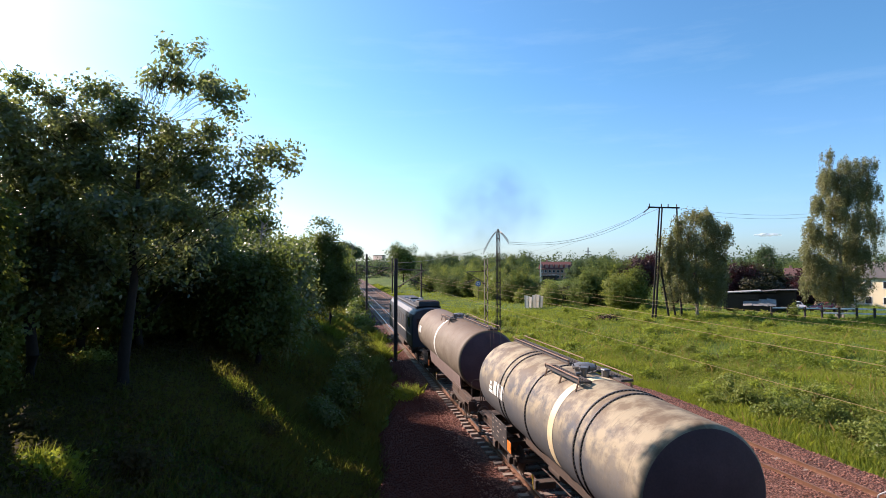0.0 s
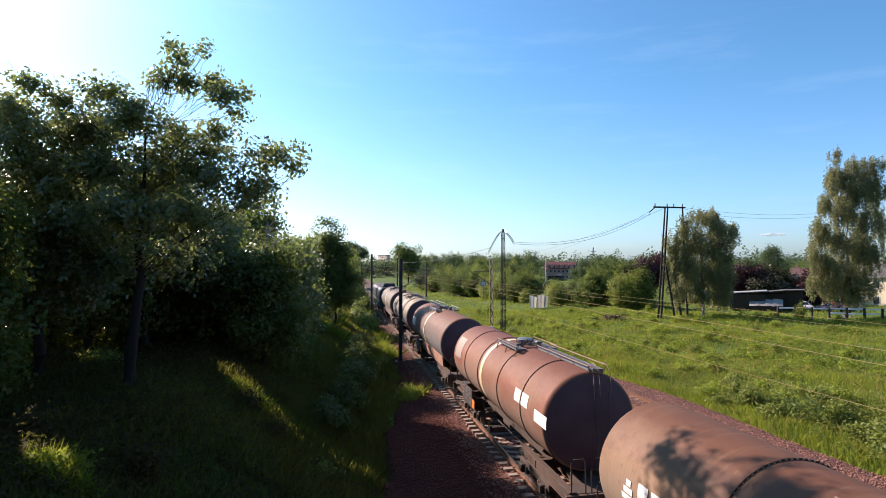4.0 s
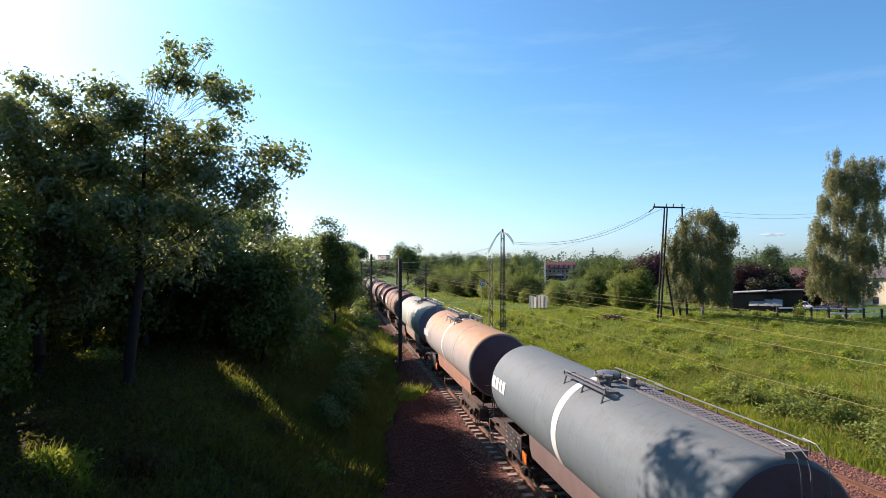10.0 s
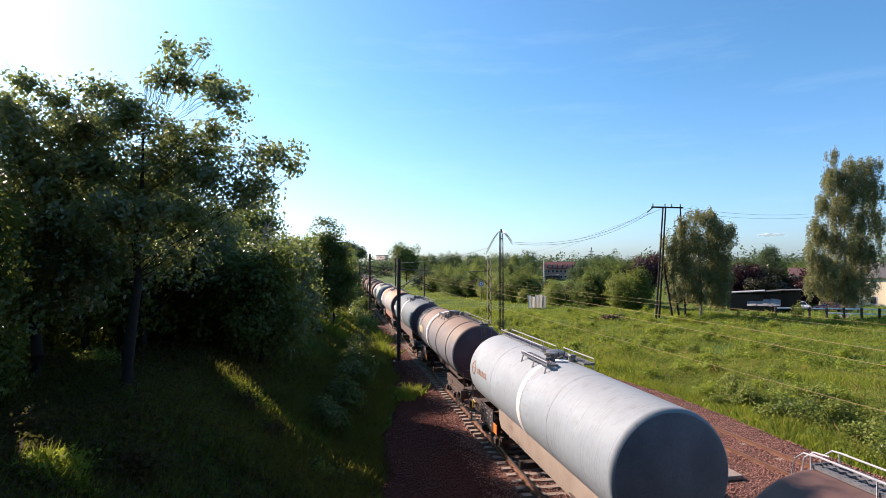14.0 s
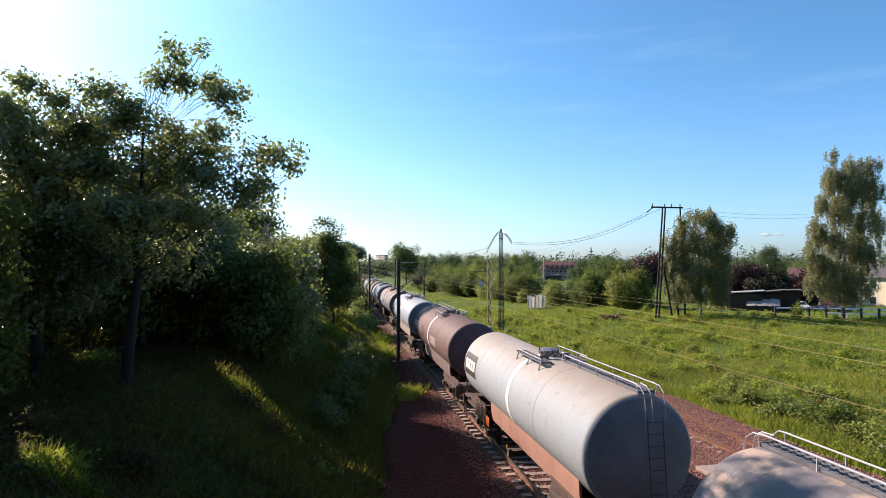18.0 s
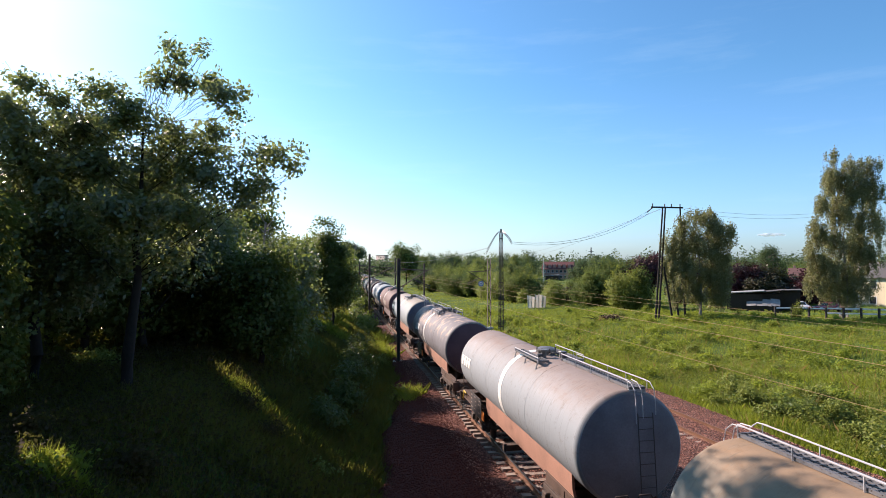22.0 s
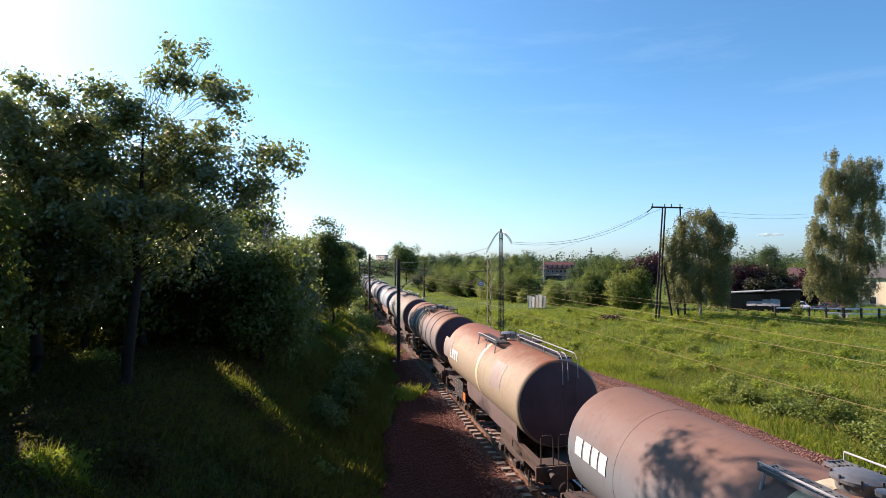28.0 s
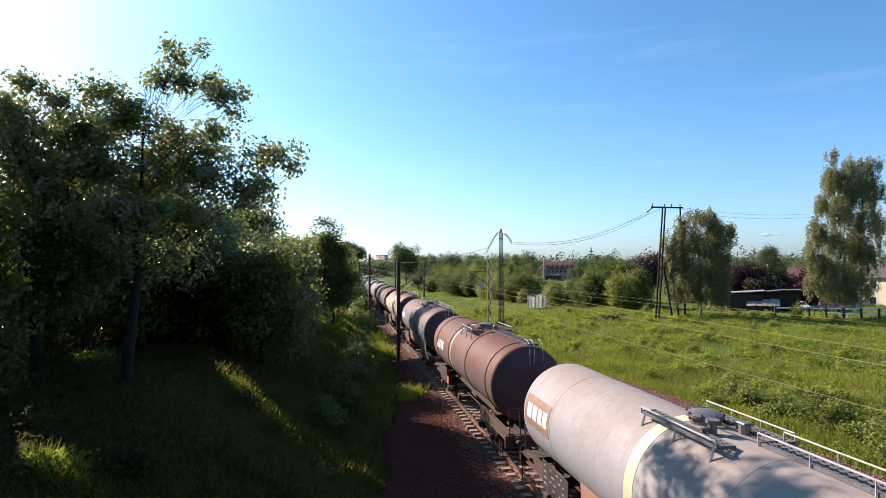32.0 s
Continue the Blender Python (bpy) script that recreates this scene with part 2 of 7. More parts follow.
M = {
    "ground": ground_mat(),
    "ballast": ballast_mat("brown_ballast", 17, (0.175, 0.075, 0.054), (0.38, 0.19, 0.14)),
    "stone": stone_mat(),
    # stones with the bank's shade mixed into their colour
    "shade_stone": stone_mat("shade_dark_stone", (0.075, 0.020, 0.013), (0.17, 0.055, 0.036)),
    "sleeper": worn("concrete_sleeper", (0.32, 0.255, 0.205), (0.19, 0.12, 0.085), 0.6, 3, 0.85),
    "rail": worn("rusty_rail", (0.23, 0.12, 0.07), (0.12, 0.06, 0.04), 0.6, 4, 0.6, 0.4),
    "rail_head": worn("polished_rail_head", (0.45, 0.42, 0.40), (0.3, 0.22, 0.17), 0.3, 4, 0.3, 0.9),
    "mast": worn("dark_lattice_steel", (0.075, 0.065, 0.060), (0.13, 0.075, 0.045), 0.6, 3, 0.7),
    "concrete": worn("pale_concrete", (0.62, 0.58, 0.50), (0.35, 0.31, 0.25), 0.5, 2.5, 0.85),
    "wire": plain("copper_wire", (0.38, 0.27, 0.12), 0.5, 0.4),
    "power_wire": plain("grey_cable", (0.16, 0.16, 0.17), 0.5, 0.3),
    "insulator": plain("brown_insulator", (0.10, 0.05, 0.035), 0.25),
    "bark": worn("grey_brown_bark", (0.030, 0.024, 0.020), (0.016, 0.013, 0.011), 0.8, 6, 0.95, 0, 18),
    "birch_bark": worn("white_birch_bark", (0.34, 0.32, 0.28), (0.04, 0.035, 0.03), 0.9, 5, 0.85, 0, 9),
    "oak_leaf": leaf_mat("oak_leaves", (0.060, 0.098, 0.022), (0.170, 0.215, 0.046), (0.36, 0.43, 0.09), 0.45),
    "glossy_oak_leaf": leaf_mat("glossy_oak_leaves", (0.046, 0.068, 0.030), (0.155, 0.185, 0.076), (0.36, 0.42, 0.11), 0.44, 0.33, 0.9),
    # darker copy of the oak leaves; deepens the wood's shade by colour
    "shade_leaf": leaf_mat("shade_toned_leaves", (0.044, 0.066, 0.022), (0.120, 0.155, 0.042), (0.28, 0.35, 0.06), 0.38),
    "bush_leaf": leaf_mat("bright_bush_leaves", (0.060, 0.090, 0.024), (0.275, 0.320, 0.078), (0.42, 0.48, 0.09), 0.32, 0.55, 0.14),
    "birch_leaf": leaf_mat("birch_leaves", (0.052, 0.058, 0.030), (0.262, 0.262, 0.130), (0.38, 0.40, 0.14), 0.42, 0.45, 0.42),
    "burgundy_leaf": leaf_mat("burgundy_leaves", (0.024, 0.008, 0.010), (0.060, 0.018, 0.022), (0.12, 0.03, 0.03), 0.16),
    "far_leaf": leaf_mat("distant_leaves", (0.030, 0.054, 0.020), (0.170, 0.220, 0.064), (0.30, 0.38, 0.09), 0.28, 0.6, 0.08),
    # distance haze is tinted into these leaf greens, as no haze volume exists
    "haze_tinted_leaf": leaf_mat("haze_tinted_leaves", (0.040, 0.070, 0.038), (0.120, 0.168, 0.086), (0.20, 0.28, 0.11), 0.28, 0.6, 0.06),
    # leaf colour sunk towards black to paint the hedge's shadow side
    "hedge_leaf": leaf_mat("shade_dark_hedge_leaves", (0.018, 0.016, 0.010), (0.060, 0.062, 0.024), (0.14, 0.15, 0.03), 0.14),
    "grass": meadow_mat("meadow_grass"),
    # bank grass and leaves are darkened and browned to deepen the bank's shade
    "bank_grass": leaf_mat("shade_toned_bank_grass", (0.052, 0.038, 0.021), (0.100, 0.070, 0.037), (0.42, 0.48, 0.06), 0.40, 0.8, 0.08),
    "bank_leaf": leaf_mat("shade_toned_bank_leaves", (0.040, 0.030, 0.017), (0.080, 0.058, 0.031), (0.26, 0.27, 0.06), 0.27, 0.8, 0.08),
    # brighter grass copy; its tufts on the bank paint in the sunlight
    "tall_grass": leaf_mat("sun_bright_grass", (0.10, 0.15, 0.018), (0.26, 0.33, 0.04), (0.50, 0.56, 0.07), 0.45, 0.6),
    "dry_grass": leaf_mat("dry_grass", (0.16, 0.13, 0.045), (0.26, 0.21, 0.08), (0.4, 0.3, 0.1), 0.4, 0.7),
    # tank ends take darker colours than their shells, to paint the shade on them
    "end_shade": worn("shade_dark_tank_end", (0.150, 0.092, 0.098), (0.066, 0.042, 0.047), 0.6, 1.1, 0.75, 0, 22, 0.15),
    "end_blue": worn("shade_grey_tank_end", (0.24, 0.235, 0.25), (0.10, 0.085, 0.095), 0.6, 1.0, 0.7, 0, 22, 0.15),
    "faded_patch": worn("faded_pale_patch", (0.34, 0.28, 0.235), (0.24, 0.17, 0.13), 0.6, 2.0, 0.7),
    "tan": worn("pale_tan_sill", (0.37, 0.30, 0.235), (0.22, 0.16, 0.12), 0.5, 1.3, 0.7),
    "salmon": worn("salmon_brown_sill", (0.40, 0.215, 0.150), (0.22, 0.125, 0.090), 0.5, 1.3, 0.7),
    "mauve": worn("mauve_brown_sill", (0.19, 0.140, 0.125), (0.13, 0.085, 0.075), 0.5, 1.3, 0.7),
    "under": worn("underframe_brown", (0.105, 0.062, 0.042), (0.05, 0.033, 0.025), 0.7, 2.2, 0.8),
    "bogie": worn("bogie_black_brown", (0.058, 0.042, 0.034), (0.10, 0.062, 0.042), 0.7, 3, 0.85),
    "wheel": worn("wheel_steel", (0.12, 0.085, 0.065), (0.06, 0.04, 0.03), 0.5, 4, 0.55, 0.5),
    "tread": worn("wheel_tread", (0.5, 0.47, 0.44), (0.3, 0.25, 0.2), 0.3, 4, 0.3, 0.9),
    "grate": worn("galvanised_grating", (0.20, 0.205, 0.215), (0.11, 0.10, 0.095), 0.5, 5, 0.6, 0.5),
    "dark_grate": worn("dark_grating", (0.10, 0.09, 0.085), (0.06, 0.045, 0.04), 0.5, 5, 0.7, 0.2),
    "white_rail": worn("white_painted_tube", (0.46, 0.46, 0.47), (0.30, 0.26, 0.23), 0.4, 4, 0.5),
    "rust_rail": worn("rusty_tube", (0.30, 0.19, 0.13), (0.16, 0.09, 0.06), 0.5, 4, 0.7),
    "white": worn("white_marking", (0.80, 0.79, 0.74), (0.55, 0.50, 0.42), 0.35, 3, 0.5),
    "cream": worn("cream_marking", (0.72, 0.60, 0.38), (0.60, 0.42, 0.22), 0.5, 3, 0.5),
    "black": plain("black_rubber", (0.022, 0.020, 0.020), 0.7),
    "orange": plain("orange_placard", (0.85, 0.22, 0.03), 0.5),
    "red": plain("red_marking", (0.55, 0.05, 0.04), 0.5),
    "navy": plain("navy_marking", (0.03, 0.04, 0.09), 0.5),
    "yellow": plain("yellow_lever", (0.75, 0.50, 0.05), 0.5),
    "label_dark": worn("dark_data_panel", (0.045, 0.04, 0.04), (0.09, 0.07, 0.06), 0.4, 4, 0.6),
    "valve": worn("grey_valve_metal", (0.24, 0.235, 0.23), (0.11, 0.09, 0.08), 0.5, 6, 0.5, 0.6),
}


# ---- building blocks ----
def mesh_of(name, bm, material, smooth=None):
    me = bpy.data.meshes.new(name)
    bm.to_mesh(me)
    bm.free()
    me.materials.append(material)
    if smooth is not None:
        me.polygons.foreach_set("use_smooth", [True] * len(me.polygons))
        me.set_sharp_from_angle(angle=radians(smooth))
    return me


def part(name, bm, material, parent, label="", smooth=None, place=None):
    """One mesh object under a thing or under a part."""
    ob = new(name, bm if isinstance(bm, bpy.types.Mesh) else mesh_of(name, bm, material, smooth))
    ob.parent = parent
    if place is not None:
        ob.matrix_basis = place
    return tagged(ob, label)


def thing(name, m=None, label="", category="", group="", kind=""):
    ob = new(name)
    ob.empty_display_size = 0.3
    if m is not None:
        ob.matrix_basis = m
    return tagged(ob, label, category, group, kind)


def box(bm, x0, x1, y0, y1, z0, z1, bevel=0.0):
    m = Matrix.LocRotScale(((x0 + x1) / 2, (y0 + y1) / 2, (z0 + z1) / 2), None, (abs(x1 - x0), abs(y1 - y0), abs(z1 - z0)))
    made = bmesh.ops.create_cube(bm, size=1, matrix=m)
    if bevel:
        edges = {e for v in made["verts"] for e in v.link_edges}
        bmesh.ops.bevel(bm, geom=list(edges), offset=bevel, segments=1, affect="EDGES", profile=0.5)
    return bm


def boxes(*rows, bevel=0.0):
    bm = bmesh.new()
    for row in rows:
        box(bm, *row, bevel=bevel)
    return bm


def tube(bm, a, b, r0, r1=None, sides=8, caps=True):
    """A round bar from a to b."""
    a, b = Vector(a), Vector(b)
    d = b - a
    m = Matrix.Translation((a + b) / 2) @ d.to_track_quat("Z", "Y").to_matrix().to_4x4()
    bmesh.ops.create_cone(bm, cap_ends=caps, cap_tris=False, segments=sides, radius1=r0, radius2=r0 if r1 is None else r1, depth=d.length, matrix=m)
    return bm


def tubes(rows, r, sides=6):
    bm = bmesh.new()
    for a, b in rows:
        tube(bm, a, b, r, sides=sides)
    return bm


def pipe(points, r, sides=6):
    """One bent round bar through all the points."""
    bm = bmesh.new()
    pts = [Vector(p) for p in points]
    rings = []
    for i, p in enumerate(pts):
        d = (pts[min(i + 1, len(pts) - 1)] - pts[max(i - 1, 0)]).normalized()
        up = Vector((0, 0, 1)) if abs(d.z) < 0.95 else Vector((1, 0, 0))
        u = d.cross(up).normalized()
        v = u.cross(d)
        rings.append([bm.verts.new(p + r * (u * math.cos(2 * math.pi * k / sides) + v * math.sin(2 * math.pi * k / sides))) for k in range(sides)])
    for a, b in zip(rings, rings[1:]):
        for k in range(sides):
            bm.faces.new((a[k], a[(k + 1) % sides], b[(k + 1) % sides], b[k]))
    bm.faces.new(rings[0])
    bm.faces.new(rings[-1])
    bmesh.ops.recalc_face_normals(bm, faces=bm.faces)
    return bm


def turned(profile, sides=32, axis="Y", centre=(0, 0, 0), close=True):
    """A turned body from (along, radius) pairs."""
    bm = bmesh.new()
    rings = []
    for along, r in profile:
        ring = []
        for i in range(sides):
            a = 2 * math.pi * i / sides
            u, w = r * math.cos(a), r * math.sin(a)
            p = (u, along, w) if axis == "Y" else (along, u, w) if axis == "X" else (u, w, along)
            ring.append(bm.verts.new(Vector(p) + Vector(centre)))
        rings.append(ring)
    for r0, r1 in zip(rings, rings[1:]):
        for i in range(sides):
            j = (i + 1) % sides
            bm.faces.new((r0[i], r0[j], r1[j], r1[i]))
    if close:
        bm.faces.new(rings[0])
        bm.faces.new(rings[-1])
    bmesh.ops.recalc_face_normals(bm, faces=bm.faces)
    return bm


def arc_strip(radius, centre_z, y0, y1, a0, a1, thick=0.012, steps=28):
    """A band that lies round a tank: from angle a0 to a1 (degrees; 90 is the top, 180 the left flank)."""
    bm = bmesh.new()
    rows = []
    for i in range(steps + 1):
        a = radians(a0 + (a1 - a0) * i / steps)
        row = [bm.verts.new((r * math.cos(a), y, centre_z + r * math.sin(a))) for r in (radius - 0.01, radius + thick) for y in (y0, y1)]
        rows.append(row)
    for p, q in zip(rows, rows[1:]):
        for i, j in ((0, 1), (1, 3), (3, 2), (2, 0)):
            bm.faces.new((p[i], p[j], q[j], q[i]))
    for row in (rows[0], rows[-1]):
        bm.faces.new((row[0], row[1], row[3], row[2]))
    bmesh.ops.recalc_face_normals(bm, faces=bm.faces)
    return bm


def raw_mesh(name, verts, faces, material, smooth=False):
    """A mesh from numpy arrays: faces all of one size."""
    me = bpy.data.meshes.new(name)
    n, k = faces.shape
    me.vertices.add(len(verts))
    me.vertices.foreach_set("co", verts.astype(np.float32).ravel())
    me.loops.add(n * k)
    me.loops.foreach_set("vertex_index", faces.astype(np.int32).ravel())
    me.polygons.add(n)
    me.polygons.foreach_set("loop_start", np.arange(0, n * k, k, dtype=np.int32))
    if smooth:
        me.polygons.foreach_set("use_smooth", np.ones(n, dtype=bool))
    me.update(calc_edges=True)
    me.materials.append(material)
    return me


def smoothstep(a, b, x):
    t = np.clip((x - a) / (b - a), 0, 1)
    return t * t * (3 - 2 * t)


def edge_right(y):
    """Where the ballast ends on the field's side."""
    return np.interp(y, [-60, 30, 41, 61, 103, 160, 400], [20.2, 20.0, 17.9, 15.9, 14.6, 14.2, 14.2])


def edge_left(y):
    """Where the ballast ends at the foot of the bank."""
    return np.interp(y, [-60, 10, 19, 25, 33, 42, 60, 400], [0.8, 0.8, 1.0, 1.9, 3.1, 4.0, 4.3, 4.3]) + 0.18 * np.sin(y * 0.7) + 0.1 * np.sin(y * 1.9)


def ground_z(x, y):
    """Height of the ground: track bed, bank on the shady side, gently uneven meadow."""
    x, y = np.asarray(x, float), np.asarray(y, float)
    bed = -0.62
    er = edge_right(y)
    wob = 0.10 * np.sin(x * 0.31 + y * 0.17) + 0.07 * np.sin(x * 0.83 - y * 0.41) + 0.05 * np.sin(y * 0.9 + 0.6 * x)
    field = -0.30 + 1.6 * wob + 0.35 * smoothstep(8, 40, x - er)
    right = smoothstep(-0.6, 0.9, x - er)
    crest = 0.5 + 0.5 * np.sin(y * 0.05 + 0.4)
    tl = edge_left(y)
    toe = np.maximum(tl + 0.3, 1.7) + 0.2 * np.sin(y * 0.83)
    bank = 3.5 * smoothstep(0, 8.3, toe - x) + 0.4 * smoothstep(8, 18, toe - x) + 0.9 * wob * smoothstep(0, 2.5, toe - x)
    bank = bank * (0.88 + 0.12 * crest) - 0.25
    z = bed + (field - bed) * right
    return np.where(x < 6.0, bed + (bank - bed) * smoothstep(0.7, -0.5, x - tl), z)


# ---- plants ----
def in_gap(p):
    """Narrow slanting gaps in the wood, through which the sun reaches strips of the bank."""
    out = np.zeros(len(p), bool)
    for a, b, half in (((-3.05, 21.9), (-0.9, 20.7), 0.30), ((0.4, 19.95), (1.9, 19.1), 0.14), ((-1.5, 45.4), (0.8, 43.6), 0.45), ((-5.9, 12.45), (-4.9, 11.9), 0.36), ((-14.4, 30.0), (-13.2, 29.3), 0.35), ((-9.4, 23.3), (-8.6, 22.8), 0.25)):
        a3, b3 = Vector((*a, float(ground_z(*a)))), Vector((*b, float(ground_z(*b))))
        u = (b3 - a3).normalized()
        n = u.cross(sun_from).normalized()
        e = sun_from.cross(n).normalized()          # across the sun, along the strip
        d = p - np.array(a3)
        along = d @ np.array(e) / e.dot(u)
        out |= (np.abs(d @ np.array(n)) < half) & (along > -0.2) & (along < (b3 - a3).length + 0.6) & (d @ np.array(sun_from) > 0.5) & (p[:, 0] < 4)
    return out


def leaf_cloud(name, centres, radii, count, size, material, rng, clump=0.55, per=14, droop=0.0, hollow=0.35, flat=1.0, aspect=0.6, even=1.0, foot=(0, 0, 0)):
    """A crown of many leaves, gathered in twigs of uneven density."""
    centres, radii = np.asarray(centres, float), np.asarray(radii, float)
    w = (radii[:, 0] * radii[:, 1] * radii[:, 2]) ** even
    n_clump = max(8, count // per)
    pick = rng.choice(len(centres), n_clump, p=w / w.sum())
    d = rng.normal(size=(n_clump, 3))
    d /= np.linalg.norm(d, axis=1)[:, None]
    rad = (hollow + (1 - hollow) * rng.random(n_clump) ** 0.6) * (0.86 + 0.28 * rng.random(n_clump))
    ph = pick * 1.7
    rad *= 1 + 0.26 * np.sin(3.1 * d[:, 0] + ph) * np.cos(2.7 * d[:, 1] - ph) + 0.22 * np.sin(5.3 * d[:, 2] + 4.1 * d[:, 0] + 2 * ph)
    c = centres[pick] + d * radii[pick] * rad[:, None]
    k = rng.integers(0, n_clump, count)
    off = rng.normal(size=(count, 3))
    off *= np.minimum(1, 2.3 / np.linalg.norm(off, axis=1))[:, None]      # no stray leaves outside their twig
    p = c[k] + off * clump * np.array([1, 1, flat])
    if droop:          # hanging strands
        p = c[k] + rng.normal(size=(count, 3)) * clump * 0.45
        p[:, 2] -= rng.random(count) ** 0.8 * droop * (1 + 1.2 * rng.random(n_clump)[k])
    free = ~in_gap(p + np.array(foot))
    p, k = p[free], k[free]
    count = len(p)
    s = size * (0.6 + 0.8 * rng.random(count))
    a = rng.normal(size=(count, 3))
    if droop:
        a[:, 2] -= 1.5
    a /= np.linalg.norm(a, axis=1)[:, None]
    if droop:
        b = np.cross(a, rng.normal(size=(count, 3)))
    else:          # the leaves of a twig spread in one slant, outwards and to the sky
        face = (d + np.array([0, 0, 0.6]) + 0.5 * rng.normal(size=(n_clump, 3)))[k] + 0.55 * rng.normal(size=(count, 3))
        a -= face * ((a * face).sum(1) / np.maximum((face * face).sum(1), 1e-6))[:, None]
        a /= np.linalg.norm(a, axis=1)[:, None]
        b = np.cross(face, a)
    b /= np.linalg.norm(b, axis=1)[:, None]
    a, b = a * s[:, None], b * (s * aspect)[:, None]
    bend = np.cross(a, b)
    bend *= (0.25 * s / np.maximum(np.linalg.norm(bend, axis=1), 1e-6))[:, None]
    verts = np.stack([p - a * 0.5, p + b * 0.5 + bend * 0.4, p + a * 0.5, p - b * 0.5 + bend * 0.4], 1).reshape(-1, 3)
    return raw_mesh(name, verts, np.arange(count * 4).reshape(-1, 4), material)


def limb(bm, a, b, r0, r1, rng, bends=4, wander=0.1, sides=7):
    a, b = Vector(a), Vector(b)
    pts = [a.lerp(b, i / bends) for i in range(bends + 1)]
    step = (b - a).length / bends
    for p in pts[1:-1]:
        p += Vector(rng.normal(size=3) * wander * step)
    rings = []
    for i, p in enumerate(pts):
        d = (pts[min(i + 1, bends)] - pts[max(i - 1, 0)]).normalized()
        q = d.to_track_quat("Z", "Y")
        r = r0 + (r1 - r0) * (i / bends) ** 0.8
        rings.append([bm.verts.new(p + q @ Vector((r * math.cos(2 * math.pi * j / sides), r * math.sin(2 * math.pi * j / sides), 0))) for j in range(sides)])
    for u, v in zip(rings, rings[1:]):
        for j in range(sides):
            bm.faces.new((u[j], u[(j + 1) % sides], v[(j + 1) % sides], v[j]))
    bm.faces.new(rings[-1])
    return pts


def tree(x, y, height, blobs, leaves, size, leaf, bark, seed, label, trunk_r=0.25, category="tree", trunk_top=0.75, name="tree", droop=0.0, per=30, clump=0.45, hollow=0.3, group="", limbs=9, stems=1, flat=1.0, even=1.0, fine=1.0):
    """A trunk with limbs that reach into the crown's blobs (offsets from the foot: x, y, z and radii)."""
    rng = np.random.default_rng(seed)
    z = float(ground_z(x, y)) - 0.1
    ob = thing(name, Matrix.Translation((x, y, z)), label, category, group)
    for k in range(stems):
        bm = bmesh.new()
        off = rng.normal(size=2) * 0.35 * (k > 0)
        top = Vector((rng.normal() * 0.03 * height + off[0] * 2, rng.normal() * 0.03 * height + off[1] * 2, height * trunk_top))
        pts = limb(bm, (off[0], off[1], 0), top, trunk_r, trunk_r * 0.14, rng, 7, 0.07, 9)
        for i in range(limbs // stems):
            bx, by, bz, rx, ry, rz = blobs[i % len(blobs)]
            goal = Vector((bx, by, bz)) + Vector(rng.normal(size=3) * np.array([rx, ry, rz]) * 0.28)
            reach = math.hypot(goal.x - top.x * 0.5, goal.y - top.y * 0.5)
            f = min(0.95, max(0.2, (goal.z - 0.6 * reach - 0.3 + rng.normal() * 0.3) / top.z))
            src = Vector((off[0], off[1], 0)).lerp(top, f)
            limb(bm, src, goal, trunk_r * 0.34 * (1.12 - f) * fine, 0.010, rng, 5, 0.16, 6)
            for _ in range(2):
                tip = goal + Vector(rng.normal(size=3) * np.array([rx, ry, rz]) * 0.3)
                limb(bm, src.lerp(goal, 0.6), tip, trunk_r * 0.09 * fine, 0.006, rng, 4, 0.2, 5)
        part("trunk", bm, bark, ob, smooth=60)
    cs = [b[:3] for b in blobs]
    rs = [b[3:] for b in blobs]
    part("crown", leaf_cloud("crown", cs, rs, leaves, size, leaf, rng, clump, per, droop, hollow, flat, even=even, foot=(x, y, z)), leaf, ob)
    return ob


def bush(x, y, rx, ry, rz, leaves, size, leaf, seed, label, name="bush", category="bush", group="", lumps=5, clump=0.3):
    rng = np.random.default_rng(seed)
    z = float(ground_z(x, y)) - 0.1
    weed = name == "weed_clump"
    ob = thing(name, Matrix.Translation((x, y, z)), label, category, group)
    cs, rs = [], []
    for i in range(lumps):
        o = rng.uniform(-0.6, 0.6, 2) * np.array([rx, ry])
        h = rz * rng.uniform(0.3, 0.62)
        cs.append((o[0], o[1], h))
        rs.append((rx * rng.uniform(0.4, 0.6), ry * rng.uniform(0.4, 0.6), h * rng.uniform(0.75, 1.0)))
        if not weed:
            bm = bmesh.new()
            limb(bm, (o[0] * 0.2, o[1] * 0.2, 0), (o[0], o[1], h), 0.05, 0.015, rng, 3, 0.1, 5)
            part("stem", bm, M["bark"], ob)
    if weed:
        part("foliage", leaf_cloud("foliage", cs, rs, leaves, size, leaf, rng, clump, 14, 0, 0.0), leaf, ob)
        return ob
    part("crown", leaf_cloud("crown", cs, rs, leaves, size, leaf, rng, clump, 22, 0, 0.25, foot=(x, y, z)), leaf, ob)
    return ob


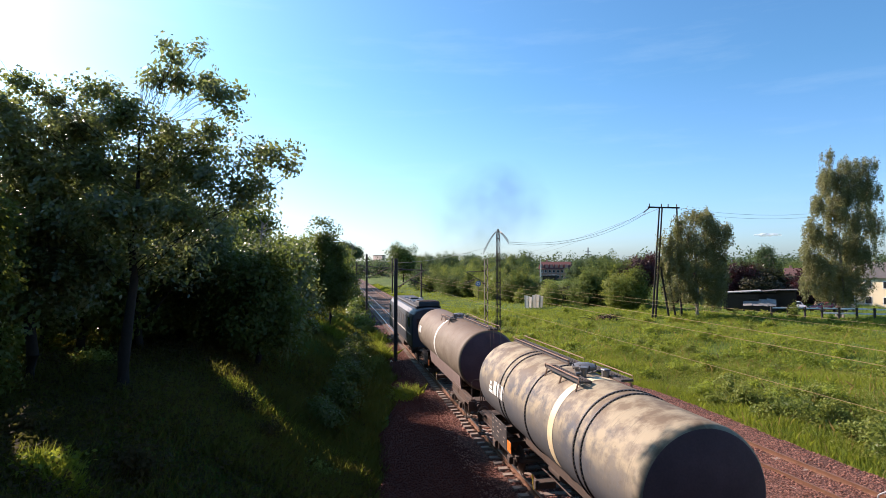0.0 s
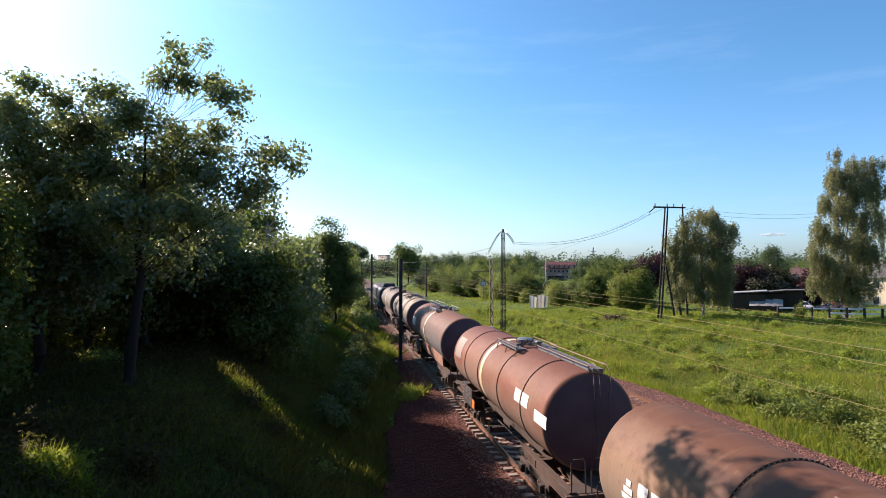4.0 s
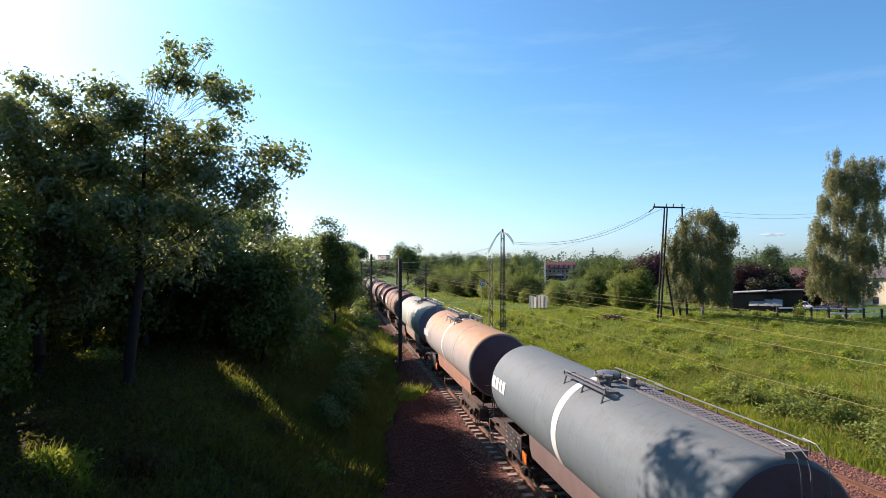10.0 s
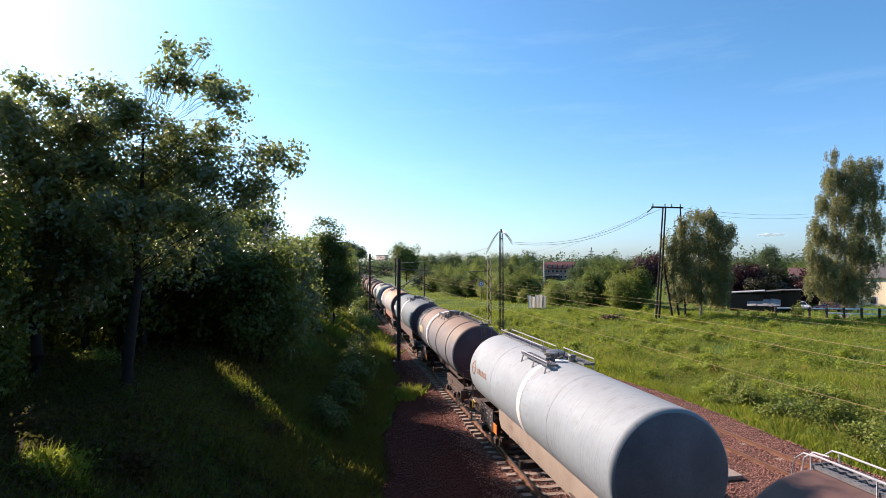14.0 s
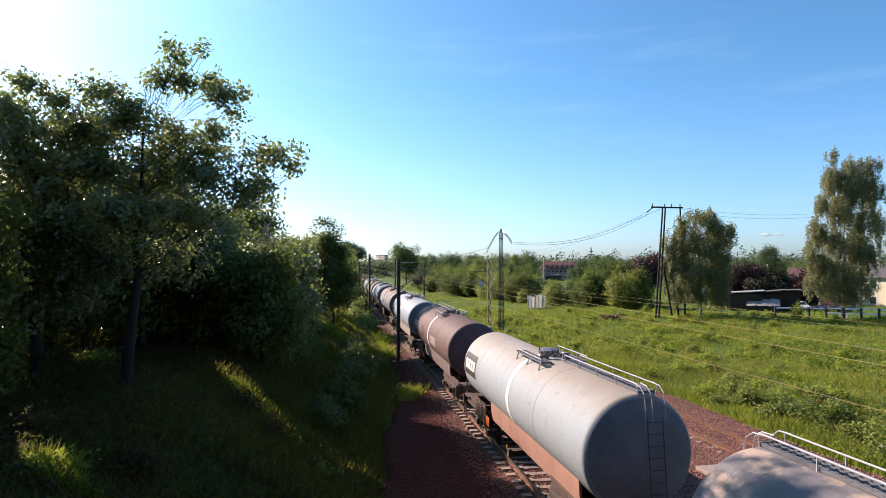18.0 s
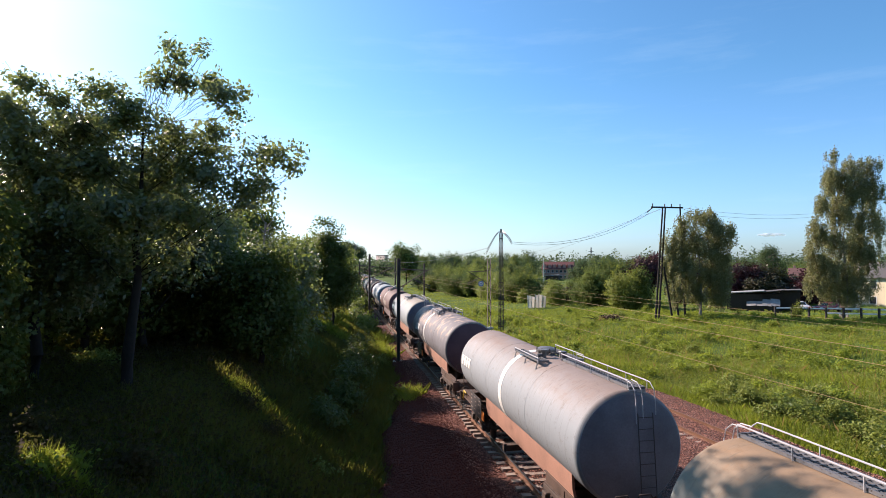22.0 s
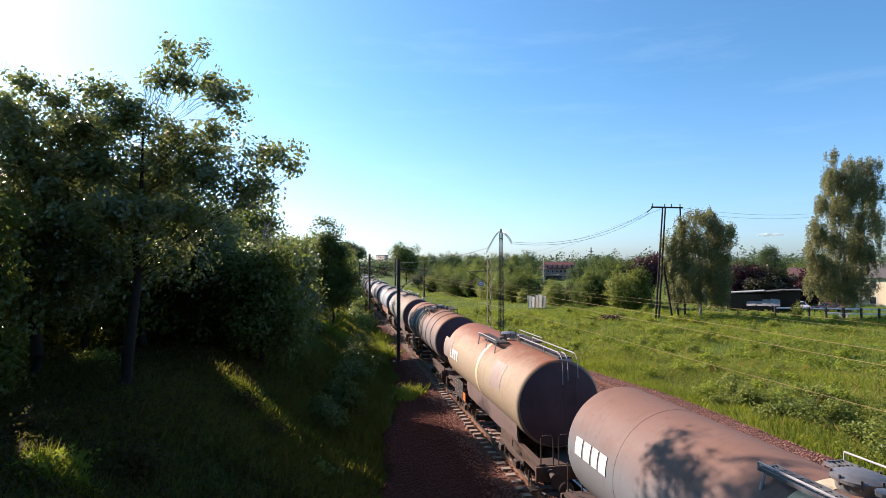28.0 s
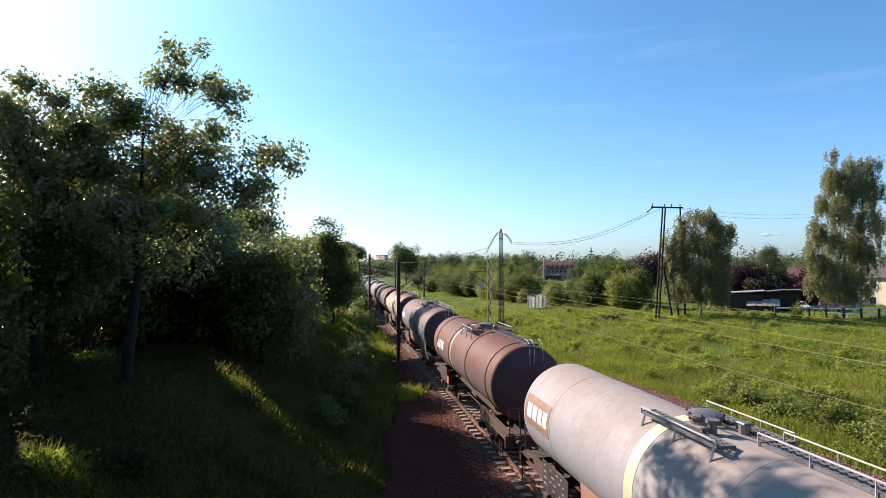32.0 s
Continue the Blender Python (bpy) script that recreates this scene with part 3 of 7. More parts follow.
def ground_leaves(name, xs, ys, height, size, material, rng):
    """Low leafy herbs: small folded leaves at random heights over the ground."""
    n = len(xs)
    p = np.stack([xs, ys, ground_z(xs, ys) + height * rng.random(n) ** 1.3], 1)
    s = size * (0.5 + rng.random(n))
    a = rng.normal(size=(n, 3)) * np.array([1, 1, 0.5])
    a /= np.linalg.norm(a, axis=1)[:, None]
    b = np.cross(a, np.array([0, 0, 1.0]) + 0.5 * rng.normal(size=(n, 3)))
    b /= np.linalg.norm(b, axis=1)[:, None]
    a, b = a * s[:, None] * 0.5, b * s[:, None] * 0.32
    lift = np.stack([np.zeros(n), np.zeros(n), 0.12 * s], 1)
    verts = np.stack([p - a, p + b + lift, p + a, p - b + lift], 1).reshape(-1, 3)
    return raw_mesh(name, verts, np.arange(n * 4).reshape(-1, 4), material)


def blades(name, xs, ys, height, width, material, rng, lean=0.35, sink=0.03):
    """Grass blades, one bent triangle pair each, on the ground."""
    n = len(xs)
    zs = ground_z(xs, ys) - sink
    h = height * (0.55 + 0.9 * rng.random(n))
    a = rng.uniform(0, 2 * np.pi, n)
    dx, dy = np.cos(a) * width / 2, np.sin(a) * width / 2
    lx, ly = rng.normal(size=n) * lean * h, rng.normal(size=n) * lean * h
    base = np.stack([xs, ys, zs], 1)
    w = np.stack([dx, dy, np.zeros(n)], 1)
    mid = base + np.stack([lx * 0.35, ly * 0.35, h * 0.6], 1)
    tip = base + np.stack([lx, ly, h], 1)
    verts = np.stack([base - w, base + w, mid + w * 0.7, tip, mid - w * 0.7], 1).reshape(-1, 3)
    k = np.arange(n)[:, None] * 5
    return raw_mesh(name, verts, k + np.arange(5)[None, :], material)


# ---- ground, track bed, tracks ----
def grid(name, xs, ys, zf, material):
    X, Y = np.meshgrid(xs, ys)
    v = np.stack([X, Y, zf(X, Y)], -1).reshape(-1, 3)
    nx, ny = len(xs), len(ys)
    i = (np.arange(ny - 1)[:, None] * nx + np.arange(nx - 1)[None, :]).ravel()
    return raw_mesh(name, v, np.stack([i, i + 1, i + nx + 1, i + nx], 1), material, True)


gx = np.concatenate([np.linspace(-2500, -60, 25), np.linspace(-55, -20, 20), np.arange(-19, 30, 0.5), np.arange(30, 100, 1.5), np.linspace(102, 2500, 40)])
gy = np.concatenate([np.linspace(-900, -60, 12), np.arange(-55, 5, 3.0), np.arange(5, 130, 0.8), np.linspace(132, 320, 60), np.linspace(340, 3000, 40)])
ground = tagged(new("ground", grid("ground", gx, gy, ground_z, M["ground"])), "uneven grassy ground of a railway cutting and meadow", "ground", kind="structure")


def bed_z(x, y):
    """Top of the ballast: shoulders at both edges, slightly crowned."""
    er = edge_right(y)
    z = -0.24 + 0.02 * np.sin(x * 2.1 + y * 0.7) + 0.015 * np.sin(y * 3.1 - x)
    z = z - 0.10 * smoothstep(9.2, 10.4, x) * (1 - smoothstep(er - 5.5, er - 4.5, x))
    return z - 0.75 * smoothstep(er - 1.2, er + 0.6, x) - 0.8 * smoothstep(0.6, -0.3, x - edge_left(y))


bx = np.concatenate([np.arange(-0.2, 5.2, 0.2), np.arange(5.2, 21.2, 0.4)])
by = np.concatenate([np.arange(-60, 4, 2.0), np.arange(4, 70, 0.4), np.arange(70, 330, 2.0)])
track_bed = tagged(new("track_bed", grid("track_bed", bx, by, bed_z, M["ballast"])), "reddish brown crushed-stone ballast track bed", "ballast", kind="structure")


def stones(xs, ys, rng, size, mat="stone"):
    """Loose ballast stones: small wedges of six corners."""
    n = len(xs)
    base = np.array([(1, 0, 0), (-1, 0, 0), (0, 1, 0), (0, -1, 0), (0, 0, 1), (0, 0, -1)], float)
    v = base[None] * (0.6 + 0.6 * rng.random((n, 6, 1))) * (size * (0.6 + 0.8 * rng.random((n, 1, 1))))
    a = rng.uniform(0, 6.28, n)
    c, s = np.cos(a)[:, None], np.sin(a)[:, None]
    v = np.stack([c * v[..., 0] - s * v[..., 1], s * v[..., 0] + c * v[..., 1], v[..., 2] * 0.7 + 0.25 * v[..., 0]], -1)
    v += np.stack([xs, ys, bed_z(xs, ys) + size * 0.2], 1)[:, None]
    f = np.array([(0, 2, 4), (2, 1, 4), (1, 3, 4), (3, 0, 4), (2, 0, 5), (1, 2, 5), (3, 1, 5), (0, 3, 5)])
    faces = (np.arange(n)[:, None, None] * 6 + f[None]).reshape(-1, 3)
    return raw_mesh("stones", v.reshape(-1, 3), faces, M[mat])


rng = np.random.default_rng(5)
sx = np.concatenate([rng.uniform(1.2, 9.0, 32000), rng.uniform(9.0, 20.6, 26000)])
sy = np.concatenate([12 + 45 * rng.random(32000) ** 1.4, 11 + 45 * rng.random(26000) ** 1.4])
keep = (sx < edge_right(sy) + 0.3) & (sx > 4.7 + 0.5 * rng.random(len(sx)))
tagged(new("ballast_stones", stones(sx[keep], sy[keep], rng, 0.045)), "loose reddish brown ballast stones between the tracks", "ballast", kind="stuff")


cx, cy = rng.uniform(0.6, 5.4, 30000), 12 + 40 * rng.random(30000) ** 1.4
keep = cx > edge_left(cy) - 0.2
tagged(new("shade_stones", stones(cx[keep], cy[keep], rng, 0.04, "shade_stone")), "red-brown stones beside the track, darkened for the bank's shade", "ballast", kind="stuff")


def track2_x(y):
    return 16.1 - 0.052 * (np.clip(y, -40, 108) - 26)


def rail_mesh(y0, y1, dx, name, head):
    """One rail along y: foot, web and head, or the worn head's top alone."""
    prof = [(-0.034, 0.002), (0.034, 0.002), (0.034, -0.012), (-0.034, -0.012)] if head else \
        [(-0.036, -0.004), (0.036, -0.004), (0.036, -0.045), (0.010, -0.055), (0.010, -0.145), (0.070, -0.160), (0.070, -0.172), (-0.070, -0.172), (-0.070, -0.160), (-0.010, -0.145), (-0.010, -0.055), (-0.036, -0.045)]
    bm = bmesh.new()
    a = [bm.verts.new((u, y0, w)) for u, w in prof]
    b = [bm.verts.new((u + dx, y1, w)) for u, w in prof]
    k = len(prof)
    for i in range(k):
        bm.faces.new((a[i], a[(i + 1) % k], b[(i + 1) % k], b[i]))
    bm.faces.new(a)
    bm.faces.new(b)
    bmesh.ops.recalc_face_normals(bm, faces=bm.faces)
    return mesh_of(name, bm, M["rail_head" if head else "rail"])


track_1 = thing("track_1", None, "straight railway track on concrete sleepers in brown ballast", "railway track", kind="structure")
for side in (-0.75, 0.75):
    r = part("rail", rail_mesh(-60, 330, 0, "rail", False), None, track_1, "rusty rail with a polished head", place=Matrix.Translation((TRACK_X + side, 0, 0)))
    part("running_surface", rail_mesh(-60, 330, 0, "running_surface", True), None, r)
track_2 = thing("track_2", None, "rusty second railway track beside the meadow", "railway track", kind="structure")
for side in (-0.75, 0.75):
    r = part("rail", rail_mesh(-40, 108, 16.1 - 0.052 * 82 - (16.1 + 0.052 * 66), "rail", False), None, track_2, "dull rusty rail", place=Matrix.Translation((track2_x(-40) + side, 0, -0.08)))
    part("rail", rail_mesh(108, 330, 0, "rail", False), None, track_2, "dull rusty rail", place=Matrix.Translation((track2_x(108) + side, 0, -0.08)))

# ---- masts, poles and wires ----


def lattice(bm, x0, y0, z0, x1, y1, z1, w0, w1, n, r=0.035):
    """A four-legged lattice column between two points."""
    a, b = Vector((x0, y0, z0)), Vector((x1, y1, z1))
    legs = []
    for sx_, sy_ in ((-1, -1), (1, -1), (1, 1), (-1, 1)):
        p = a + Vector((sx_ * w0 / 2, sy_ * w0 / 2, 0))
        q = b + Vector((sx_ * w1 / 2, sy_ * w1 / 2, 0))
        legs.append((p, q))
        tube(bm, p, q, r, sides=4)
    for i in range(n):
        for k in range(4):
            p, q = legs[k], legs[(k + 1) % 4]
            s, e = (p, q) if i % 2 else (q, p)
            tube(bm, s[0].lerp(s[1], i / n), e[0].lerp(e[1], (i + 1) / n), r * 0.55, sides=4)
    return bm


def catenary_mast(x, y, h, arm_to, label, width=0.34, arm_z=6.3, solid=True):
    """A lattice mast whose cantilever carries the wire over one track."""
    z = float(ground_z(x, y)) + 0.25
    ob = thing("catenary_mast", Matrix.Translation((x, y, z)), label, "mast", "masts of the overhead line")
    part("footing", boxes((-0.4, 0.4, -0.4, 0.4, -0.6, 0.12), bevel=0.04), M["concrete"], ob)
    bm = bmesh.new()
    for sx_ in (-1, 1):
        box(bm, sx_ * width / 2 - 0.025, sx_ * width / 2 + 0.025, -0.12, 0.12, 0, h, 0.008)
    if solid:
        box(bm, -width / 2, width / 2, -0.03, 0.03, 0, h)
    part("column", bm, M["mast"], ob)
    n = int(h / 0.7)
    part("lacing", tubes([((-width / 2, s * 0.08, 0.3 + i * (h - 0.5) / n), (width / 2, s * 0.08, 0.3 + (i + 1) * (h - 0.5) / n)) if i % 2 else ((width / 2, s * 0.08, 0.3 + i * (h - 0.5) / n), (-width / 2, s * 0.08, 0.3 + (i + 1) * (h - 0.5) / n)) for i in range(n) for s in (-1, 1)], 0.025, 4), M["mast"], ob)
    d = arm_to - x
    az = arm_z - z
    part("cantilever", tubes([((0, 0, az - 0.9), (d, 0, az + 0.55)), ((0, 0, az + 0.6), (d * 0.92, 0, az + 0.5)), ((d * 0.45, 0, az - 0.2), (d * 1.05, 0, az - 0.75))], 0.04, 6), M["mast"], ob)
    part("steady_arm", tubes([((d * 0.6, 0, az - 0.42), (d * 1.02, 0, az - 0.92))], 0.022, 6), M["mast"], ob)
    for zz, f in ((az - 0.9, 0.10), (az + 0.6, 0.12)):
        bm = bmesh.new()
        for i in range(4):
            tube(bm, (d * f + 0.06 * i * (1 if d > 0 else -1), 0, zz + (0.06 * i if zz < az else 0)), (d * f + (0.06 * i + 0.035) * (1 if d > 0 else -1), 0, zz + (0.06 * i if zz < az else 0)), 0.075, sides=8)
        part("insulator", bm, M["insulator"], ob)
    return ob


catenary_mast(4.8, 43.8, 8.1, TRACK_X, "dark steel lattice mast of the overhead line, beside the track", 0.22)
catenary_mast(4.2, 72.5, 8.6, TRACK_X, "slender dark overhead-line mast among trackside weeds", 0.2)
catenary_mast(4.2, 104.0, 7.6, TRACK_X, "distant dark overhead-line mast beside the track", 0.2)
catenary_mast(16.7, 60.3, 7.7, 14.3, "dark lattice overhead-line mast at the meadow's edge", 0.34, 5.9, False)
catenary_mast(18.6, 119.4, 7.4, 12.0, "distant overhead-line mast with a long sloping bracket", 0.3, 6.2)
catenary_mast(4.4, 131.5, 7.6, TRACK_X, "distant dark overhead-line mast beside the track", 0.2)
catenary_mast(14.6, 141.0, 9.0, 12.0, "distant overhead-line mast over the second track", 0.3)

# Tall power-line pole in two slender lattice legs
pole = thing("power_pole", Matrix.Translation((17.7, 59.1, float(ground_z(17.7, 59.1)))), "tall twin-legged dark steel power pole at the meadow's edge", "pole")
for sx_ in (-0.16, 0.20):
    part("leg", lattice(bmesh.new(), sx_, 0, 0, sx_ * 0.75, 0, 11.0, 0.18, 0.11, 16, 0.022), M["mast"], pole)
for z in (0.6, 3.0, 5.4, 7.8, 10.2):
    part("brace", boxes((-0.2, 0.24, -0.05, 0.05, z, z + 0.1)), M["mast"], pole)
part("pole_top", boxes((-0.08, 0.1, -0.08, 0.08, 10.9, 11.3)), M["mast"], pole)
for side in (-1, 1):
    pts = [Vector((side * (0.10 + 0.155 * k), 0.05 * k, 11.1 - 0.012 * k * k - (0.03 if side > 0 else 0.15) * k)) for k in range(10)]
    for dz, n in ((0.0, 15), (-0.26, 15)):
        chain = [p + Vector((0, 0.2, dz * min(1, 0.25 + i / 9))) for i, p in enumerate(pts)]
        part("string_rod", pipe(chain, 0.022, 5), M["mast"], pole, "steel rod that carries the insulators")
        for k in range(n):
            f = 1.2 + 7.2 * k / n
            a, b = chain[int(f)], chain[int(f) + 1]
            p = a.lerp(b, f - int(f))
            part("insulator", tube(bmesh.new(), p, p + (b - a).normalized() * 0.06, 0.062, 0.04, 8), M["insulator"], pole)


def sag(a, b, drop, n=14):
    a, b = Vector(a), Vector(b)
    return [a.lerp(b, i / n) - Vector((0, 0, 4 * drop * (i / n) * (1 - i / n))) for i in range(n + 1)]


def wire(name, pts, r, mat, label, category="wire"):
    return tagged(new(name, mesh_of(name, pipe(pts, r, 5), mat, 60)), label, category)


# Portal pole of the power line behind the birch
portal = thing("portal_pole", Matrix.Translation((43.5, 69.0, float(ground_z(43.5, 69.0)))), "wooden A-frame portal pole with a long cross-arm", "pole")
for fx, tx in ((-1.2, 0.0), (-0.75, 0.4), (3.2, 2.6)):
    bm = bmesh.new()
    tube(bm, (fx, 0, -0.2), (tx, 0, 14.9), 0.15, 0.10, 9)
    part("leg", bm, M["bark"], portal, "weathered dark wooden leg")
for fx in (0.9, 1.9):
    bm = bmesh.new()
    tube(bm, (fx, -0.6, -0.2), (fx - 1.0, -0.3, 6.8), 0.15, 0.12, 8)
    part("strut", bm, M["bark"], portal)
part("cross_arm", boxes((-1.7, 3.0, -0.10, 0.10, 14.76, 14.96)), M["bark"], portal)
for tx in (-1.5, 0.3, 1.3, 2.6):
    part("insulator", tube(bmesh.new(), (tx, 0, 14.95), (tx, 0, 15.35), 0.07, sides=7), M["insulator"], portal)
for k in range(7):
    part("insulator", tube(bmesh.new(), (-1.5 - 0.13 * k, 0, 14.8 - 0.10 * k), (-1.58 - 0.13 * k, 0, 14.74 - 0.10 * k), 0.08, sides=7), M["insulator"], portal)
for dz, dy in ((0.0, 0.0), (0.35, 0.25)):
    wire("power_line_wire", sag((19.1, 59.3 + dy, 9.5 + dz * 0.6), (41.5, 69.0 + dy, 14.1 + dz), 1.5), 0.018, M["power_wire"], "thin sagging grey power-line wire")
for z in (14.9, 14.3):
    wire("power_line_wire", sag((46.8, 69.0, z), (90.0, 88.0, z + 2.0), 0.8), 0.018, M["power_wire"], "thin grey power-line wire running on past the birches")
for y1, x1 in ((190, 56), (200, 66)):
    wire("power_line_wire", sag((43.5, 69.2, 14.8), (x1, y1, 9.0), 1.2), 0.018, M["power_wire"], "thin grey power-line wire running into the distance")
wire("power_line_wire", sag((16.2, 59.2, 9.0), (9.5, 150.0, 9.0), 1.5), 0.02, M["power_wire"], "thin grey power-line wire running into the distance")

for x, zc, nm in ((TRACK_X, 5.38, "contact_wire"), (TRACK_X - 0.05, 6.0, "contact_wire"), (TRACK_X + 0.05, 6.18, "messenger_wire")):
    wire(nm, [(x, y, zc) for y in range(-30, 331, 30)], 0.0042, M["wire"], "copper-coloured overhead wire above the track")
for dx, zc, nm in ((0.0, 5.25, "contact_wire"), (0.1, 5.45, "contact_wire")):
    wire(nm, [(float(track2_x(y)) + dx, y, zc) for y in range(-30, 331, 30)], 0.0042, M["wire"], "copper-coloured overhead wire above the second track")


# ---- trees and bushes on the shady bank ----
OAK, SHADE = M["oak_leaf"], M["shade_leaf"]
# the tall oak: crown in sprays (offsets from the foot: x, z and radii), thin at the top and open to the sky
OAK_TOP = [(1.95, 11.05, 0.30, 0.22), (1.5, 10.65, 0.40, 0.2), (0.95, 10.35, 0.42, 0.16), (0.4, 10.15, 0.30, 0.12), (2.2, 10.2, 0.36, 0.24), (1.6, 10.0, 0.5, 0.17), (1.0, 9.9, 0.4, 0.12),
           (-2.67, 9.62, 0.52, 0.26), (-2.14, 9.39, 0.38, 0.26), (-1.07, 9.71, 0.6, 0.28), (-0.44, 9.49, 0.34, 0.34), (-3.33, 8.99, 0.52, 0.28)]
OAK_ARM = [(2.66, 9.67, 0.45, 0.31), (3.04, 9.96, 0.24, 0.19), (3.0, 9.06, 0.34, 0.41), (2.55, 8.46, 0.48, 0.41), (4.47, 7.77, 0.62, 0.34),
           (3.7, 7.56, 0.57, 0.45), (4.83, 7.36, 0.28, 0.21), (3.96, 6.75, 0.59, 0.41), (3.28, 6.74, 0.52, 0.43)]
OAK_HEART = [(-2.95, 8.25, 1.03, 0.72), (-1.59, 8.62, 1.03, 0.55), (-0.19, 8.64, 1.03, 0.55), (1.1, 8.47, 1.0, 0.52), (2.09, 7.98, 0.72, 0.55),
             (-2.63, 6.92, 1.21, 0.78), (-0.96, 7.31, 1.21, 0.78), (0.79, 7.28, 1.12, 0.72), (2.26, 7.06, 0.9, 0.66), (3.45, 6.35, 0.66, 0.38)]
OAK_LOW = [(-2.0, 5.59, 1.38, 0.78), (0.01, 5.79, 1.38, 0.78), (1.78, 5.82, 1.03, 0.69), (-2.59, 4.41, 1.21, 0.78), (-0.76, 4.41, 1.21, 0.78), (1.14, 4.59, 1.03, 0.72), (0.4, 7.9, 0.8, 0.5), (0.2, 6.6, 0.9, 0.6), (1.6, 7.5, 0.7, 0.5), (0.3, 9.0, 0.6, 0.3), (-3.2, 7.6, 0.9, 0.6)]
oak_z = 7.36 - float(ground_z(-6.45, 19.25))
oak_blobs = [(1.04 * x, 0.6 * math.sin(7 * x + 3 * z), oak_z + 1.04 * (z - 4.31), 1.2 * rx, 0.9 * rx + 0.3, 1.2 * rz) for x, z, rx, rz in OAK_TOP + OAK_TOP + OAK_ARM + OAK_HEART + OAK_LOW]
tree(-6.45, 19.25, 11.8, oak_blobs, 40000, 0.142, M["glossy_oak_leaf"], M["bark"], 11, "tall leafy broad-crowned oak against the light", 0.22, limbs=44, clump=0.15, per=22, hollow=0.0, even=0.85, name="oak", fine=0.3, trunk_top=0.70)
tree(-8.3, 26.8, 9.8, [(0, 0, 6.6, 2.6, 1.8, 1.3), (-2.4, 0, 6.4, 2.4, 1.8, 1.5), (2.6, 0, 5.6, 1.5, 1.5, 1.1), (0, 0, 4.2, 3.0, 2.0, 1.3), (-3.0, 0, 4.2, 2.4, 2.0, 1.4), (2.8, 0, 3.9, 1.5, 1.5, 1.0)],
     26000, 0.17, M["glossy_oak_leaf"], M["bark"], 14, "dense dark tree close behind the oak", 0.2, limbs=14, clump=0.26, per=30, hollow=0.05)
# mostly hidden by the oak; added to keep the sun off the bank
for i, (x, y, h) in enumerate(((-9.6, 29.6, 9.6), (-12.4, 27.6, 10.4), (-9.5, 33.5, 7.4), (-12.5, 36.5, 10.0), (-10.0, 42.0, 7.6), (-13.5, 47.0, 10.5), (-8.4, 50.5, 7.4), (-6.6, 41.5, 6.6), (-7.4, 29.5, 7.2))):
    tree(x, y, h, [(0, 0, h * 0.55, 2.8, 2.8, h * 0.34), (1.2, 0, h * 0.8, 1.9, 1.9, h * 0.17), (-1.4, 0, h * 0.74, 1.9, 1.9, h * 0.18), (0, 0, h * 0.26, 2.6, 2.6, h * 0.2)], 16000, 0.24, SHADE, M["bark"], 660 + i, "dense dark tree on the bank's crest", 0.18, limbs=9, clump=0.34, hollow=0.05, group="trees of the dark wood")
# two trees past the view's left edge, added to shade the near bank
tree(-11.9, 17.6, 8.4, [(0, 0, 4.6, 2.0, 2.0, 1.8), (-0.6, 0, 6.6, 1.6, 1.6, 1.2), (0, 0, 2.4, 2.0, 2.0, 1.4)], 16000, 0.2, M["glossy_oak_leaf"], M["bark"], 22, "dense tree added past the view's edge to shade the bank", 0.18, limbs=9, clump=0.3)
tree(-8.8, 15.8, 6.6, [(0, 0, 3.6, 1.0, 1.1, 1.5), (0.1, 0, 5.2, 0.8, 0.8, 0.9), (0, 0, 1.8, 1.0, 1.1, 1.0)], 9000, 0.16, SHADE, M["bark"], 23, "slim tree added past the view's edge to shade the bank", 0.1, limbs=8, clump=0.2, hollow=0.0)
tree(-9.8, 20.75, 9.6, [(0.3, 0, 5.6, 2.2, 1.8, 2.2), (-1.2, 0, 8.8, 1.6, 1.5, 0.9), (1.2, 0, 8.4, 1.6, 1.5, 1.0), (0.3, 0, 3.4, 2.2, 1.8, 1.4)],
     22000, 0.16, M["glossy_oak_leaf"], M["bark"], 12, "leafy tree in deep shade on the bank", 0.22, limbs=14, clump=0.22, per=36, hollow=0.15)
tree(-14.5, 23.0, 9.4, [(0, 0, 4.6, 2.6, 2.2, 2.0), (1.0, 0, 7.0, 1.8, 1.6, 1.2), (-1.2, 0, 7.4, 1.6, 1.6, 1.2), (0, 0, 2.6, 2.6, 2.2, 1.4)],
     18000, 0.2, M["glossy_oak_leaf"], M["bark"], 13, "tall dense tree in deep shade", 0.22, limbs=10, clump=0.3)
tree(-10.6, 26.5, 9.2, [(0, 0, 5.0, 2.9, 2.4, 2.8), (-3, 0, 5.0, 2.6, 2.2, 2.6), (0, 0, 2.4, 3.2, 2.6, 1.6)],
     18000, 0.26, SHADE, M["bark"], 15, "dense dark tree behind the tall ones", 0.2, limbs=10, clump=0.35)
tree(-3.5, 27.6, 6.2, [(0, 0, 3.6, 1.9, 1.8, 1.9), (0.9, 0, 4.9, 1.1, 1.1, 0.9), (-0.9, 0, 4.3, 1.3, 1.5, 1.3), (0.4, 0, 2.0, 1.8, 1.8, 1.3)],
     15000, 0.2, SHADE, M["bark"], 16, "dark leafy tree on the cutting's bank", 0.15, limbs=9, clump=0.28)
